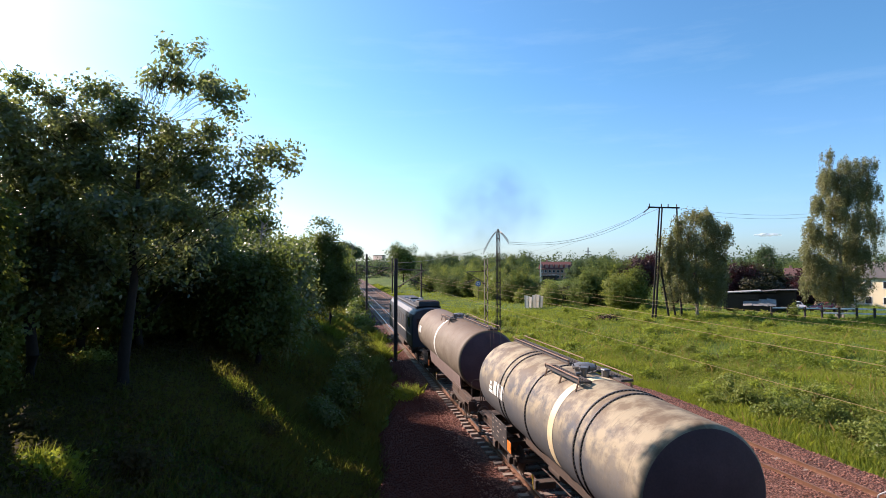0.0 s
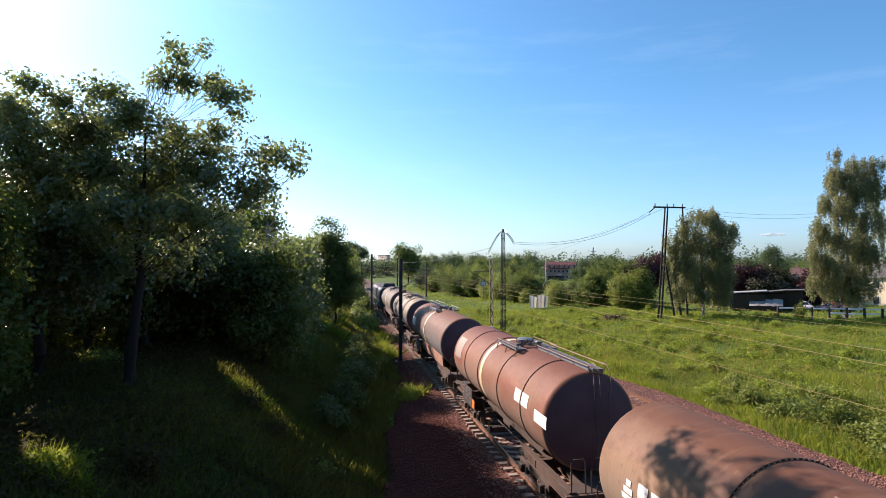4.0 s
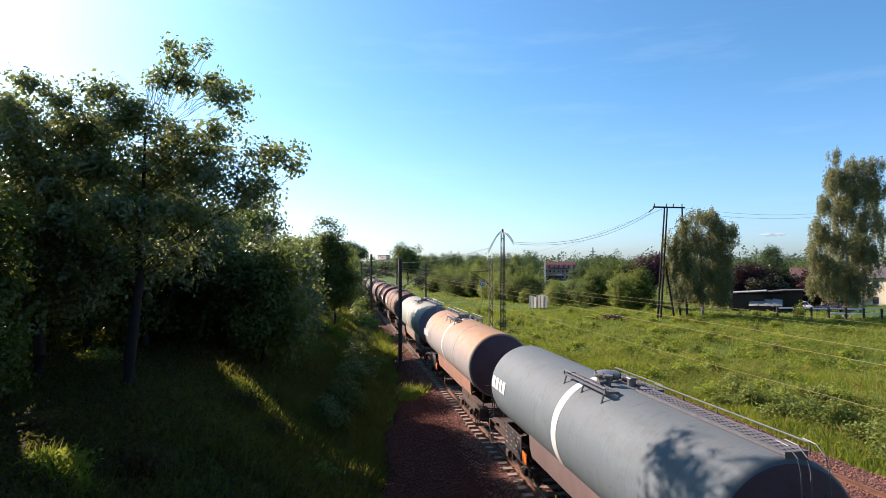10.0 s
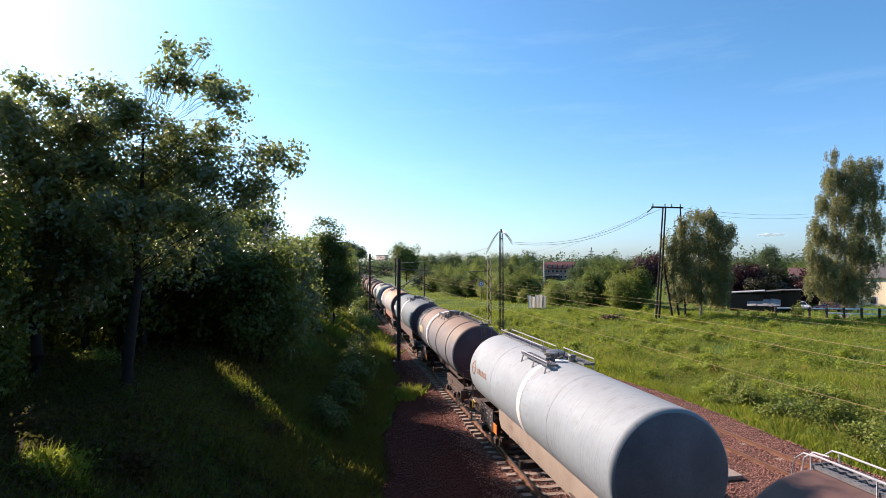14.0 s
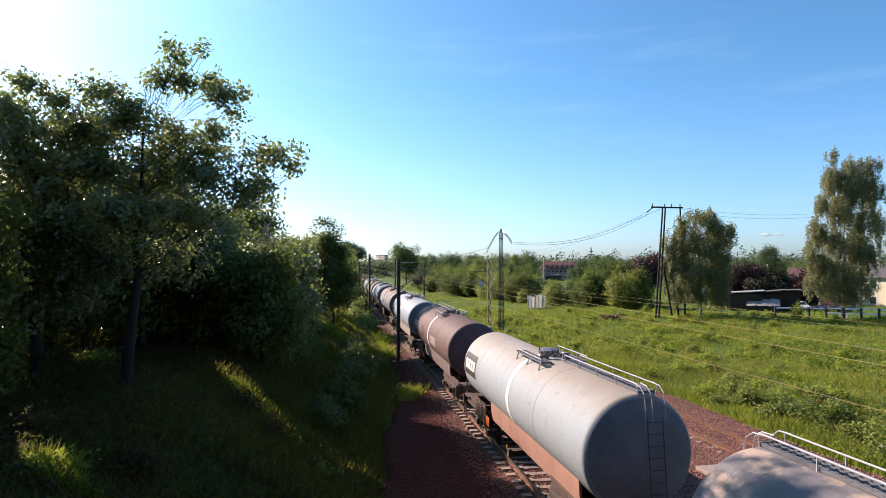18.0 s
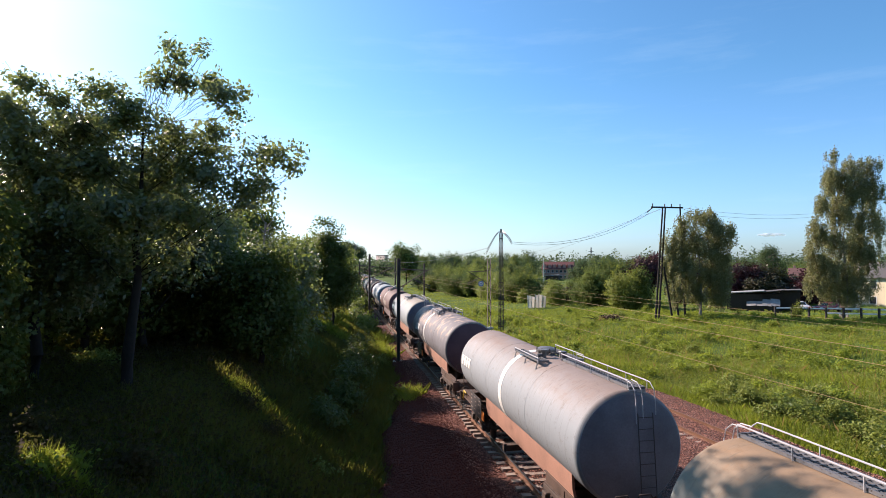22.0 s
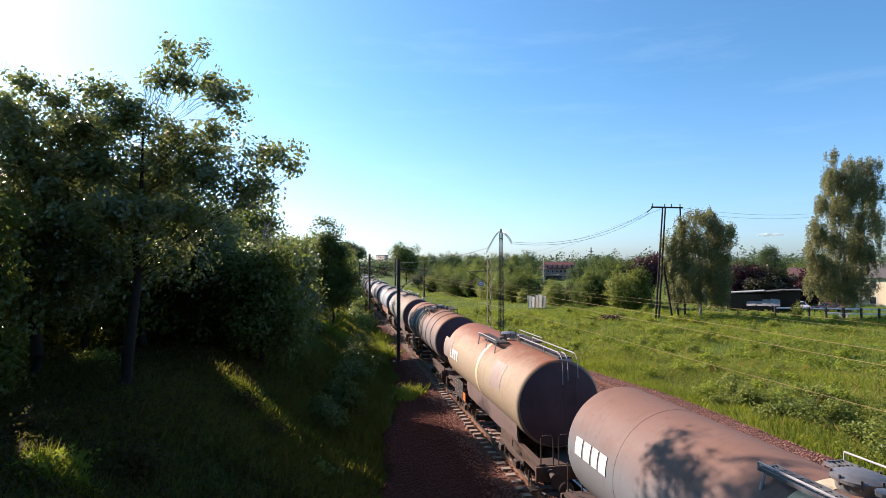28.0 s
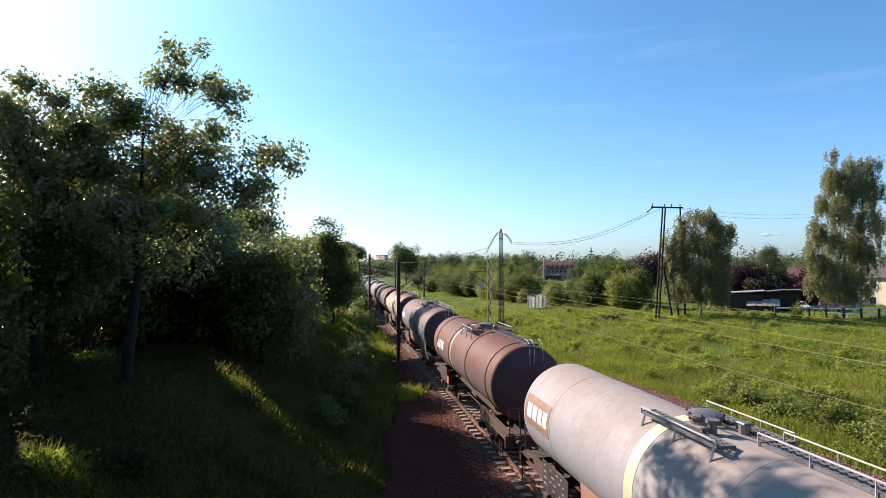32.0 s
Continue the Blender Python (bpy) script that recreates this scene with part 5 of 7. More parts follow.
# tufts set along the sun strips, their bright colour standing in for sunlight
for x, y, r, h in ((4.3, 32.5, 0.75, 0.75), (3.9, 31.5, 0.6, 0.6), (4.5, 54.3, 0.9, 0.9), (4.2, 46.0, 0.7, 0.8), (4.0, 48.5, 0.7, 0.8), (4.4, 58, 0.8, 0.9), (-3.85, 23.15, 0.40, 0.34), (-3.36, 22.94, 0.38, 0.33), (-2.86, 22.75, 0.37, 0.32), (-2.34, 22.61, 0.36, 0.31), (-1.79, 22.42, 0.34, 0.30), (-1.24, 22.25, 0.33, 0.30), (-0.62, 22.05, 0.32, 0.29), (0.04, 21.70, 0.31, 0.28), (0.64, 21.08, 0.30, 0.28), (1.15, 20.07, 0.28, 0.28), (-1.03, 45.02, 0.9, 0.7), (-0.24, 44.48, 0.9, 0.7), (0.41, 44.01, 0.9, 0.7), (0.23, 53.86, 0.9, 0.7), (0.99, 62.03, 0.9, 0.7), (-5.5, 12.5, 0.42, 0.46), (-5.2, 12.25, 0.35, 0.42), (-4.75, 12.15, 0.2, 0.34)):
    tuft(x, y, r, int(620 * r), h, M["tall_grass"], "tall grass tuft, coloured bright to carry a sunlit patch")
for i in range(190):
    d, a = 24 + 66 * rng.random() ** 1.2, radians(14 + 37 * rng.random())
    x, y = d * math.sin(a), d * math.cos(a)
    if x > edge_right(y) + 1.0:
        bush(x, y, rng.uniform(0.5, 1.6), rng.uniform(0.5, 1.0), rng.uniform(0.5, 1.2), 520, 0.15, M[("bush_leaf", "tall_grass", "grass")[i % 3]], 300 + i, "low leafy weed clump in the meadow", name="weed_clump", category="weed", group="meadow weeds", lumps=3, clump=0.16)
for i in range(44):
    x, y = 20.9 + 6.0 * rng.random() ** 1.3, 14 + 14 * rng.random()
    bush(x, y, rng.uniform(0.4, 0.9), rng.uniform(0.4, 0.8), rng.uniform(0.5, 1.25), 800, 0.15, M["bush_leaf" if i % 3 else "oak_leaf"], 360 + i, "broad-leaved weeds at the ballast's edge", name="weed_clump", category="weed", group="broad-leaved weeds", lumps=4, clump=0.2)
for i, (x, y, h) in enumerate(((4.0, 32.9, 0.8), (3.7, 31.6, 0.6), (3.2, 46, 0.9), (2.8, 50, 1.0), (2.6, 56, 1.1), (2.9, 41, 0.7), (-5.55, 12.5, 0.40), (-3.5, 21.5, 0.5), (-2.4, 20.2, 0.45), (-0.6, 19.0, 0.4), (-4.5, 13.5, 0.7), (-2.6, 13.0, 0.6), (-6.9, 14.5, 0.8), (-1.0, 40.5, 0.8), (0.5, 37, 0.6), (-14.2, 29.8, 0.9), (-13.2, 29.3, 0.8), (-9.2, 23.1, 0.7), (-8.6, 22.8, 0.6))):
    # weeds on sunlit spots get bright leaves, the others darkened ones
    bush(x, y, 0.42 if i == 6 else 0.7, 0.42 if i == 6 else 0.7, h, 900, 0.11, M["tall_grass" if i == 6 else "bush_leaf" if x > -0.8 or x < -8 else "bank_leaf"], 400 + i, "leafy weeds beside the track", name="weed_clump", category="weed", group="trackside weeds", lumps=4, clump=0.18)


# ---- beyond the meadow: fence, sheds, cars, houses ----
def gz(x, y):
    return float(ground_z(x, y))


wood_pale = worn("bleached_fence_wood", (0.86, 0.84, 0.82), (0.66, 0.62, 0.58), 0.4, 3, 0.8)
wood_dark = worn("dark_weathered_wood", (0.050, 0.038, 0.034), (0.028, 0.022, 0.020), 0.6, 3, 0.9)
tar = worn("tarred_roofing", (0.075, 0.070, 0.068), (0.14, 0.12, 0.11), 0.6, 1.5, 0.85)
tin = worn("weathered_tin", (0.42, 0.41, 0.40), (0.22, 0.18, 0.15), 0.6, 1.2, 0.55, 0.3)
glass_dark = plain("dark_pane", (0.025, 0.028, 0.032), 0.08)
tile_red = worn("red_roof_tiles", (0.15, 0.052, 0.046), (0.10, 0.042, 0.04), 0.6, 0.8, 0.8)
tile_dull = worn("dull_maroon_tiles", (0.17, 0.085, 0.072), (0.11, 0.06, 0.055), 0.6, 0.8, 0.85)
brick_red = worn("pale_brick_wall", (0.52, 0.29, 0.22), (0.36, 0.18, 0.13), 0.6, 0.7, 0.85)
plaster_y = worn("cream_plaster", (0.70, 0.60, 0.40), (0.52, 0.44, 0.30), 0.4, 0.8, 0.85)
plaster_p = worn("pinkish_plaster", (0.72, 0.52, 0.46), (0.58, 0.40, 0.35), 0.4, 0.5, 0.85)
plaster_w = worn("white_plaster", (0.72, 0.72, 0.70), (0.55, 0.55, 0.53), 0.4, 0.5, 0.85)

fence = thing("rail_fence", None, "low bleached wooden rail fence at the meadow's edge", "fence")
fa, fb = Vector((57.6, 65.4)), Vector((72.0, 58.6))
fence_z = 0.5 * (gz(*fa) + gz(*fb))
n_posts = 9
for i in range(n_posts):
    p = fa.lerp(fb, i / (n_posts - 1))
    pale = i in (7,)
    part("post", boxes((p.x - 0.11, p.x + 0.11, p.y - 0.11, p.y + 0.11, gz(*p) - 0.3, fence_z + (1.95 if pale else 1.50)), bevel=0.02), wood_pale if pale else wood_dark, fence, "pale square post" if pale else "dark square post")
for i in range(n_posts - 1):
    a, b = fa.lerp(fb, i / (n_posts - 1)), fa.lerp(fb, (i + 1) / (n_posts - 1))
    for h in ((1.32, 0.72) if i > 2 else (1.32,)):
        za, zb = fence_z + h + 0.05 * (i % 2), fence_z + h + 0.04 * ((i + 1) % 3)
        bm = bmesh.new()
        o = Vector((b.y - a.y, a.x - b.x)).normalized() * -0.15
        vs = [bm.verts.new((q.x + o.x * k, q.y + o.y * k, z + dz)) for q, z in ((a, za), (b, zb)) for k in (0.5, 1.6) for dz in (-0.085, 0.085)]
        for f in ((0, 1, 3, 2), (4, 6, 7, 5), (0, 4, 5, 1), (2, 3, 7, 6), (0, 2, 6, 4), (1, 5, 7, 3)):
            bm.faces.new([vs[k] for k in f])
        bmesh.ops.recalc_face_normals(bm, faces=bm.faces)
        part("rail", bm, wood_pale, fence)

wall = thing("concrete_fence", None, "leaning remains of a pale concrete panel fence", "fence")
for x, h, lean, turn in ((32.02, 2.05, -3, -58), (32.55, 1.85, 4, -66), (33.30, 2.1, -1, -60), (33.85, 2.15, 1, -63), (34.45, 1.95, 5, -57)):
    part("panel", boxes((-0.34, 0.34, -0.05, 0.05, -0.25, h), (-0.41, -0.33, -0.08, 0.08, -0.25, h + 0.06), bevel=0.01), M["concrete"], wall, place=Matrix.Translation((x, 90.0, gz(x, 90.0))) @ pose(0, 0, 0, 0, lean, turn))


def shed(x, y, w, d, h, rise, wall_m, roof_m, turn, label, doors=True):
    ob = thing("shed", Matrix.Translation((x, y, gz(x, y) - 0.05)) @ pose(0, 0, 0, 0, 0, turn), label, "shed")
    part("wall", boxes((-w / 2, w / 2, -d / 2, d / 2, 0, h)), wall_m, ob)
    bm = bmesh.new()
    vs = [bm.verts.new((sx_ * (w / 2 + 0.25), sy_ * (d / 2 + 0.3), h + (rise if sx_ > 0 else 0) + t)) for sx_ in (-1, 1) for sy_ in (-1, 1) for t in (0.02, 0.14)]
    for f in ((0, 2, 6, 4), (1, 5, 7, 3), (0, 4, 5, 1), (2, 3, 7, 6), (0, 1, 3, 2), (4, 6, 7, 5)):
        bm.faces.new([vs[k] for k in f])
    bmesh.ops.recalc_face_normals(bm, faces=bm.faces)
    part("roof", bm, roof_m, ob)
    if doors:
        part("door", boxes((-0.5, 0.5, -d / 2 - 0.03, -d / 2 + 0.02, 0.05, 1.9)), wood_dark, ob)
        part("window", boxes((w / 2 - 1.3, w / 2 - 0.5, -d / 2 - 0.03, -d / 2 + 0.02, 1.0, 1.6)), glass_dark, ob)
    return ob


shed(62.6, 77.2, 4.8, 4.0, 2.35, 0.45, wood_dark, tin, -40, "low dark shed with a pale tin roof")
shed(65.6, 75.8, 3.6, 3.5, 2.6, 0.5, wood_dark, tar, -40, "low dark tar-roofed shed beside the fence")
shed(68.0, 74.3, 2.6, 3.5, 2.85, 0.15, wood_dark, tar, -40, "black boarded shed beside parked cars", False)
pile = thing("board_stack", Matrix.Translation((63.0, 73.5, gz(63, 73.5))) @ pose(0, 0, 0, 0, 0, -42), "pale sheets leaning against the shed", "boards")
for k in range(4):
    part("sheet", boxes((-0.62, 0.62, -0.9, 0.9, -0.015, 0.015)), tin, pile, place=pose(-1.8 + 1.05 * k, 0.1 * (k % 2), 1.25 + 0.05 * k, 24 + 3 * k, 4 * (k - 1), 2 * k))
for k in range(5):
    part("trestle", boxes((-2.3 + 1.05 * k, -2.2 + 1.05 * k, -0.7, -0.6, 0.0, 0.9 + 0.04 * k), (-2.3 + 1.05 * k, -2.2 + 1.05 * k, 0.6, 0.7, 0.0, 1.62)), wood_dark, pile)
for k in range(9):
    part("board", boxes((-2.4 + 0.48 * k, -2.0 + 0.48 * k, -0.78, -0.74, 0.0, 0.78 + 0.1 * (k % 3))), wood_dark, pile)


def car(x, y, turn, paint, label):
    ob = thing("car", Matrix.Translation((x, y, gz(x, y))) @ pose(0, 0, 0, 0, 0, turn), label, "car", "parked cars")
    outline = [(-2.1, 0.35), (-2.15, 0.75), (-1.75, 0.92), (-1.0, 0.98), (-0.45, 1.42), (0.95, 1.45), (1.65, 1.0), (2.1, 0.95), (2.15, 0.35)]
    bm = bmesh.new()
    a = [bm.verts.new((u, -0.85 if z < 1.1 else -0.68, z)) for u, z in outline]
    b = [bm.verts.new((u, 0.85 if z < 1.1 else 0.68, z)) for u, z in outline]
    k = len(outline)
    for i in range(k):
        bm.faces.new((a[i], a[(i + 1) % k], b[(i + 1) % k], b[i]))
    bm.faces.new(a)
    bm.faces.new(b)
    bmesh.ops.recalc_face_normals(bm, faces=bm.faces)
    bmesh.ops.bevel(bm, geom=list(bm.edges), offset=0.05, segments=2, affect="EDGES", profile=0.5)
    part("body", bm, paint, ob, smooth=40)
    part("windscreen", boxes((-0.12, 0.12, -0.6, 0.6, -0.28, 0.28)), glass_dark, ob, place=pose(-0.74, 0, 1.2, 0, 52, 0) @ Matrix.Diagonal((0.1, 1, 1, 1)))
    for sy_ in (-1, 1):
        part("side_window", boxes((-0.35, 0.85, sy_ * 0.77 - 0.02, sy_ * 0.77 + 0.02, 1.05, 1.34)), glass_dark, ob)
        for u in (-1.35, 1.35):
            wh = part("wheel", turned([(sy_ * 0.68, 0.30), (sy_ * 0.70, 0.32), (sy_ * 0.87, 0.32), (sy_ * 0.88, 0.28)], 18, "Y", (u, 0, 0.32)), M["black"], ob, smooth=35)
            part("rim", turned([(sy_ * 0.872, 0.2), (sy_ * 0.89, 0.2), (sy_ * 0.895, 0.06)], 14, "Y", (u, 0, 0.32)), M["valve"], wh)
        part("headlight", boxes((-2.14, -2.06, sy_ * 0.6 - 0.16, sy_ * 0.6 + 0.16, 0.68, 0.82), bevel=0.02), M["white"], ob)
    return ob


car(71.6, 76.4, 70, plain("white_car_paint", (0.78, 0.78, 0.78), 0.25), "white parked car behind the fence")
car(72.8, 72.4, 10, plain("red_car_paint", (0.42, 0.045, 0.04), 0.25), "red parked car behind the fence")
car(75.6, 71.5, 25, plain("dull_car_paint", (0.16, 0.07, 0.06), 0.35), "dark red parked car behind the fence")


def house(x, y, w, d, h, roof_h, wall_m, roof_m, turn, label, cols, rows, hip=False, chimneys=1, dormers=0, name="house"):
    ob = thing(name, Matrix.Translation((x, y, gz(x, y) - 0.2)) @ pose(0, 0, 0, 0, 0, turn), label, "house")
    part("wall", boxes((-w / 2, w / 2, -d / 2, d / 2, 0, h)), wall_m, ob)
    bm = bmesh.new()
    e = 0.5
    if roof_h > 0.4:
        inset = d * 0.45 if hip else 0
        vs = [bm.verts.new(v) for v in ((-w / 2 - e, -d / 2 - e, h), (w / 2 + e, -d / 2 - e, h), (w / 2 + e, d / 2 + e, h), (-w / 2 - e, d / 2 + e, h), (-w / 2 - e + inset, 0, h + roof_h), (w / 2 + e - inset, 0, h + roof_h))]
        for f in ((0, 1, 5, 4), (2, 3, 4, 5), (1, 2, 5), (3, 0, 4), (3, 2, 1, 0)):
            bm.faces.new([vs[k] for k in f])
    else:
        box(bm, -w / 2 - 0.2, w / 2 + 0.2, -d / 2 - 0.2, d / 2 + 0.2, h, h + roof_h)
    bmesh.ops.recalc_face_normals(bm, faces=bm.faces)
    roof = part("roof", bm, roof_m, ob)
    for k in range(chimneys):
        cx = -w / 3 + k * w / 3
        part("chimney", boxes((cx - 0.35, cx + 0.35, 0.5, 1.1, h + roof_h * 0.5, h + roof_h + 0.9)), brick_red, roof)
    for k in range(dormers):
        dx = -w / 2 + (k + 0.5) * w / dormers
        dm = part("dormer", boxes((dx - 0.7, dx + 0.7, -d / 2 + 0.3, -d / 2 + 2.2, h + 0.4, h + roof_h * 0.62)), wall_m, roof)
    storey = h / rows
    for r in range(rows):
        for c in range(cols):
            wx = -w / 2 + (c + 0.5) * w / cols
            win = part("window", boxes((wx - 0.55, wx + 0.55, -d / 2 - 0.04, -d / 2 + 0.05, r * storey + storey * 0.32, r * storey + storey * 0.82)), plaster_w, ob)
            part("pane", boxes((wx - 0.45, wx + 0.45, -d / 2 - 0.06, -d / 2 - 0.03, r * storey + storey * 0.36, r * storey + storey * 0.78)), glass_dark, win)
    return ob


house(101.6, 246.0, 13.5, 7.5, 4.9, 3.4, brick_red, tile_red, -36, "long red-roofed brick house behind the trees", 7, 2, dormers=6, chimneys=1)
shed(93.0, 232.0, 5.5, 5, 1.9, 0.4, wood_dark, tin, -30, "low grey-roofed outbuilding beside the long house", False)
house(36.2, 452.0, 15, 3.4, 13.6, 0.4, plaster_p, tar, -68, "distant pinkish block of flats", 5, 5, chimneys=0, name="apartment_block")
house(162.8, 171, 9, 8, 3.2, 2.6, brick_red, tile_dull, -40, "red-roofed house beyond the hedge", 3, 2)
house(175, 166, 9, 8, 3.2, 2.6, plaster_w, tile_dull, -40, "white house with a red roof beyond the hedge", 3, 2)
house(91.6, 79.3, 8, 8, 5.2, 2.6, plaster_y, tar, -76, "cream-plastered house behind the birch", 3, 2)
house(62.0, 232, 9, 8, 4.2, 3.0, plaster_w, tar, -15, "small white house among distant trees", 3, 1)

sign = thing("trackside_sign", Matrix.Translation((27.9, 106.7, gz(27.9, 106.7))), "round blue and white sign on a thin post", "sign")
part("post", tube(bmesh.new(), (0, 0, -0.3), (0, 0, 4.0), 0.06, sides=8), M["mast"], sign)
part("disc", turned([(-0.06, 0.55), (-0.02, 0.55)], 24, "Y", (0, 0, 3.6)), plain("sign_blue", (0.04, 0.13, 0.42), 0.4), sign)
part("emblem", turned([(-0.075, 0.34), (-0.062, 0.34), (-0.062, 0.2), (-0.075, 0.2), (-0.075, 0.34)], 24, "Y", (0, 0, 3.6), False), M["white"], sign)
for x, y in ((71.2, 186.0),):
    pp = thing("grey_post", Matrix.Translation((x, y, gz(x, y))), "tall grey concrete post before the wood", "pole")
    part("shaft", tube(bmesh.new(), (0, 0, -0.3), (0, 0, 8.2), 0.28, 0.2, 10), M["concrete"], pp)


def pylon(x, y, h):
    ob = thing("pylon", Matrix.Translation((x, y, -0.5)), "distant hazy high-voltage lattice pylon", "pylon", "distant pylons")
    part("tower", lattice(bmesh.new(), 0, 0, 0, 0, 0, h, h * 0.16, h * 0.02, 12, 0.12), M["power_wire"], ob)
    for z, w_ in ((0.70, 0.16), (0.82, 0.12)):
        part("cross_arm", boxes((-h * w_, h * w_, -0.15, 0.15, h * z, h * z + 0.4)), M["power_wire"], ob)
    return ob


pylon(370, 430, 24)
pylon(225, 470, 22)
heap = thing("brush_heap", Matrix.Translation((34.6, 66.6, gz(34.6, 66.6))), "heap of dry brown cut branches in the grass", "brushwood")
rng = np.random.default_rng(17)
for k in range(60):
    a = Vector((rng.uniform(-1.5, 1.1), rng.uniform(-0.7, 0.7), rng.uniform(0.0, 0.45)))
    bm = bmesh.new()
    limb(bm, a, a + Vector((rng.normal() * 1.0, rng.normal() * 0.6, rng.uniform(0.2, 0.9))), 0.05, 0.015, rng, 3, 0.15, 5)
    part("branch", bm, M["rust_rail"] if k % 3 == 0 else M["bark"], heap)
part("dead_leaves", leaf_cloud("dead_leaves", [(-0.6, 0, 0.35), (0.5, 0, 0.45)], [(1.0, 0.6, 0.4), (0.8, 0.6, 0.45)], 900, 0.16, M["burgundy_leaf"], rng, 0.2, 12, 0, 0.0), M["burgundy_leaf"], heap)
part("dry_stems", leaf_cloud("dry_stems", [(-1.5, -0.3, 0.35)], [(0.5, 0.4, 0.4)], 350, 0.16, M["dry_grass"], rng, 0.15, 12, 0, 0.0), M["dry_grass"], heap)
slab = tagged(new("concrete_slab", mesh_of("concrete_slab", boxes((13.2, 14.3, 17.8, 19.0, -0.36, -0.2), bevel=0.03), M["sleeper"])), "pale concrete cable-duct slab in the ballast", "slab")


# a small fair-weather cloud far off
cloud_m = Nodes("cloud_white")
tr = cloud_m.node("ShaderNodeBsdfTransparent")
cloud_m.done((0.9, 0.9, 0.92), 1.0, 0, 0.0)
ms = cloud_m.node("ShaderNodeMixShader", Fac=0.22)
cloud_m.tree.links.new(tr.outputs[0], ms.inputs[1])
cloud_m.tree.links.new(cloud_m.bsdf.outputs[0], ms.inputs[2])
cloud_m.tree.links.new(ms.outputs[0], cloud_m.out.inputs[0])
cloud = thing("cloud", Matrix.Translation((1299, 1484, 93)) @ pose(0, 0, 0, 0, 0, -44), "small pale fair-weather cloud low over the horizon", "cloud")
rng = np.random.default_rng(23)
for k in range(5):
    bm = bmesh.new()
    u = -0.8 + 0.4 * k
    bmesh.ops.create_icosphere(bm, subdivisions=3, radius=1, matrix=Matrix.LocRotScale((u * 30, 0, rng.uniform(0, 5) * (1 - abs(u))), None, (rng.uniform(10, 18), 9, rng.uniform(3.0, 6.0))))
    for v in bm.verts:
        v.co += v.co.normalized() * 4.5 * noise.noise(v.co * 0.12)
    part("puff", bm, cloud_m.mat, cloud, smooth=80)


# ---- the train ----
TANK_R, TANK_Z = 1.45, 2.74


def on_flank(me, y, angle, r=TANK_R + 0.004):
    """Wraps a flat mesh (x along the train's rear, y up) on the left flank at the angle in degrees above the horizontal."""
    for v in me.vertices:
        a = radians(angle) + v.co.y / r
        rr = r + v.co.z
        v.co = Vector((-rr * math.cos(a), y - v.co.x, TANK_Z + rr * math.sin(a)))
    return me


def flank_panel(w, h, thick, y, angle, steps=8, frame=0.0):
    bm = bmesh.new()
    box(bm, -w / 2, w / 2, -h / 2, h / 2, -0.006, thick)
    bmesh.ops.subdivide_edges(bm, edges=[e for e in bm.edges if abs(e.verts[0].co.y - e.verts[1].co.y) > h * 0.9], cuts=steps, use_grid_fill=True)
    return bm


def panel_mesh(name, w, h, thick, y, angle, mat):
    me = mesh_of(name, flank_panel(w, h, thick, y, angle), mat)
    return on_flank(me, y, angle)


def bars_mesh(name, rows, y, angle, mat, lift=0.004):
    """Flat bars on the flank, for writing too small to read and for emblems: (x, y, width, height) each."""
    bm = bmesh.new()
    for x, h, w, t in rows:
        n = max(1, int(t / 0.06))
        grid_ = [[bm.verts.new((x + sx_ * w / 2, h - t / 2 + t * k / n, lift)) for sx_ in (-1, 1)] for k in range(n + 1)]
        for a, b in zip(grid_, grid_[1:]):
            bm.faces.new((a[0], a[1], b[1], b[0]))
    return on_flank(mesh_of(name, bm, mat), y, angle)


def bogie_parts(wagon, y):
    """A two-axle bogie under the wagon at y."""
    b = part("bogie", boxes((-0.95, 0.95, y - 0.22, y + 0.22, 0.60, 0.86), (-1.0, -0.80, y - 1.35, y + 1.35, 0.52, 0.72), (0.80, 1.0, y - 1.35, y + 1.35, 0.52, 0.72),
                            (-0.9, 0.9, y - 1.42, y - 1.32, 0.50, 0.62), (-0.9, 0.9, y + 1.32, y + 1.42, 0.50, 0.62), bevel=0.02), M["bogie"], wagon, "dark grimy steel bogie frame")
    for dy in (-0.9, 0.9):
        for sx_ in (-1, 1):
            bm = bmesh.new()
            box(bm, sx_ * 1.04 - 0.12, sx_ * 1.04 + 0.12, y + dy - 0.17, y + dy + 0.17, 0.36, 0.62, 0.03)
            for k in (-0.27, 0.27):
                tube(bm, (sx_ * 0.98, y + dy + k, 0.36), (sx_ * 0.98, y + dy + k, 0.60), 0.085, sides=8)
            part("axle_box", bm, M["bogie"], b)
        for sx_ in (-1, 1):
            prof = [(sx_ * 0.70, 0.46), (sx_ * 0.74, 0.455), (sx_ * 0.74, 0.40), (sx_ * 0.77, 0.34), (sx_ * 0.77, 0.12), (sx_ * 0.83, 0.12)]
            inner = [(sx_ * 0.68, 0.49), (sx_ * 0.70, 0.49)]
            wb = turned(inner + prof, 20, "X", (0, y + dy, 0.46))
            part("wheel", wb, M["wheel"], b, "brown steel wheel", smooth=40)
        bm = bmesh.new()
        tube(bm, (-0.8, y + dy, 0.46), (0.8, y + dy, 0.46), 0.08, sides=8)
        part("axle", bm, M["wheel"], b)
    return b


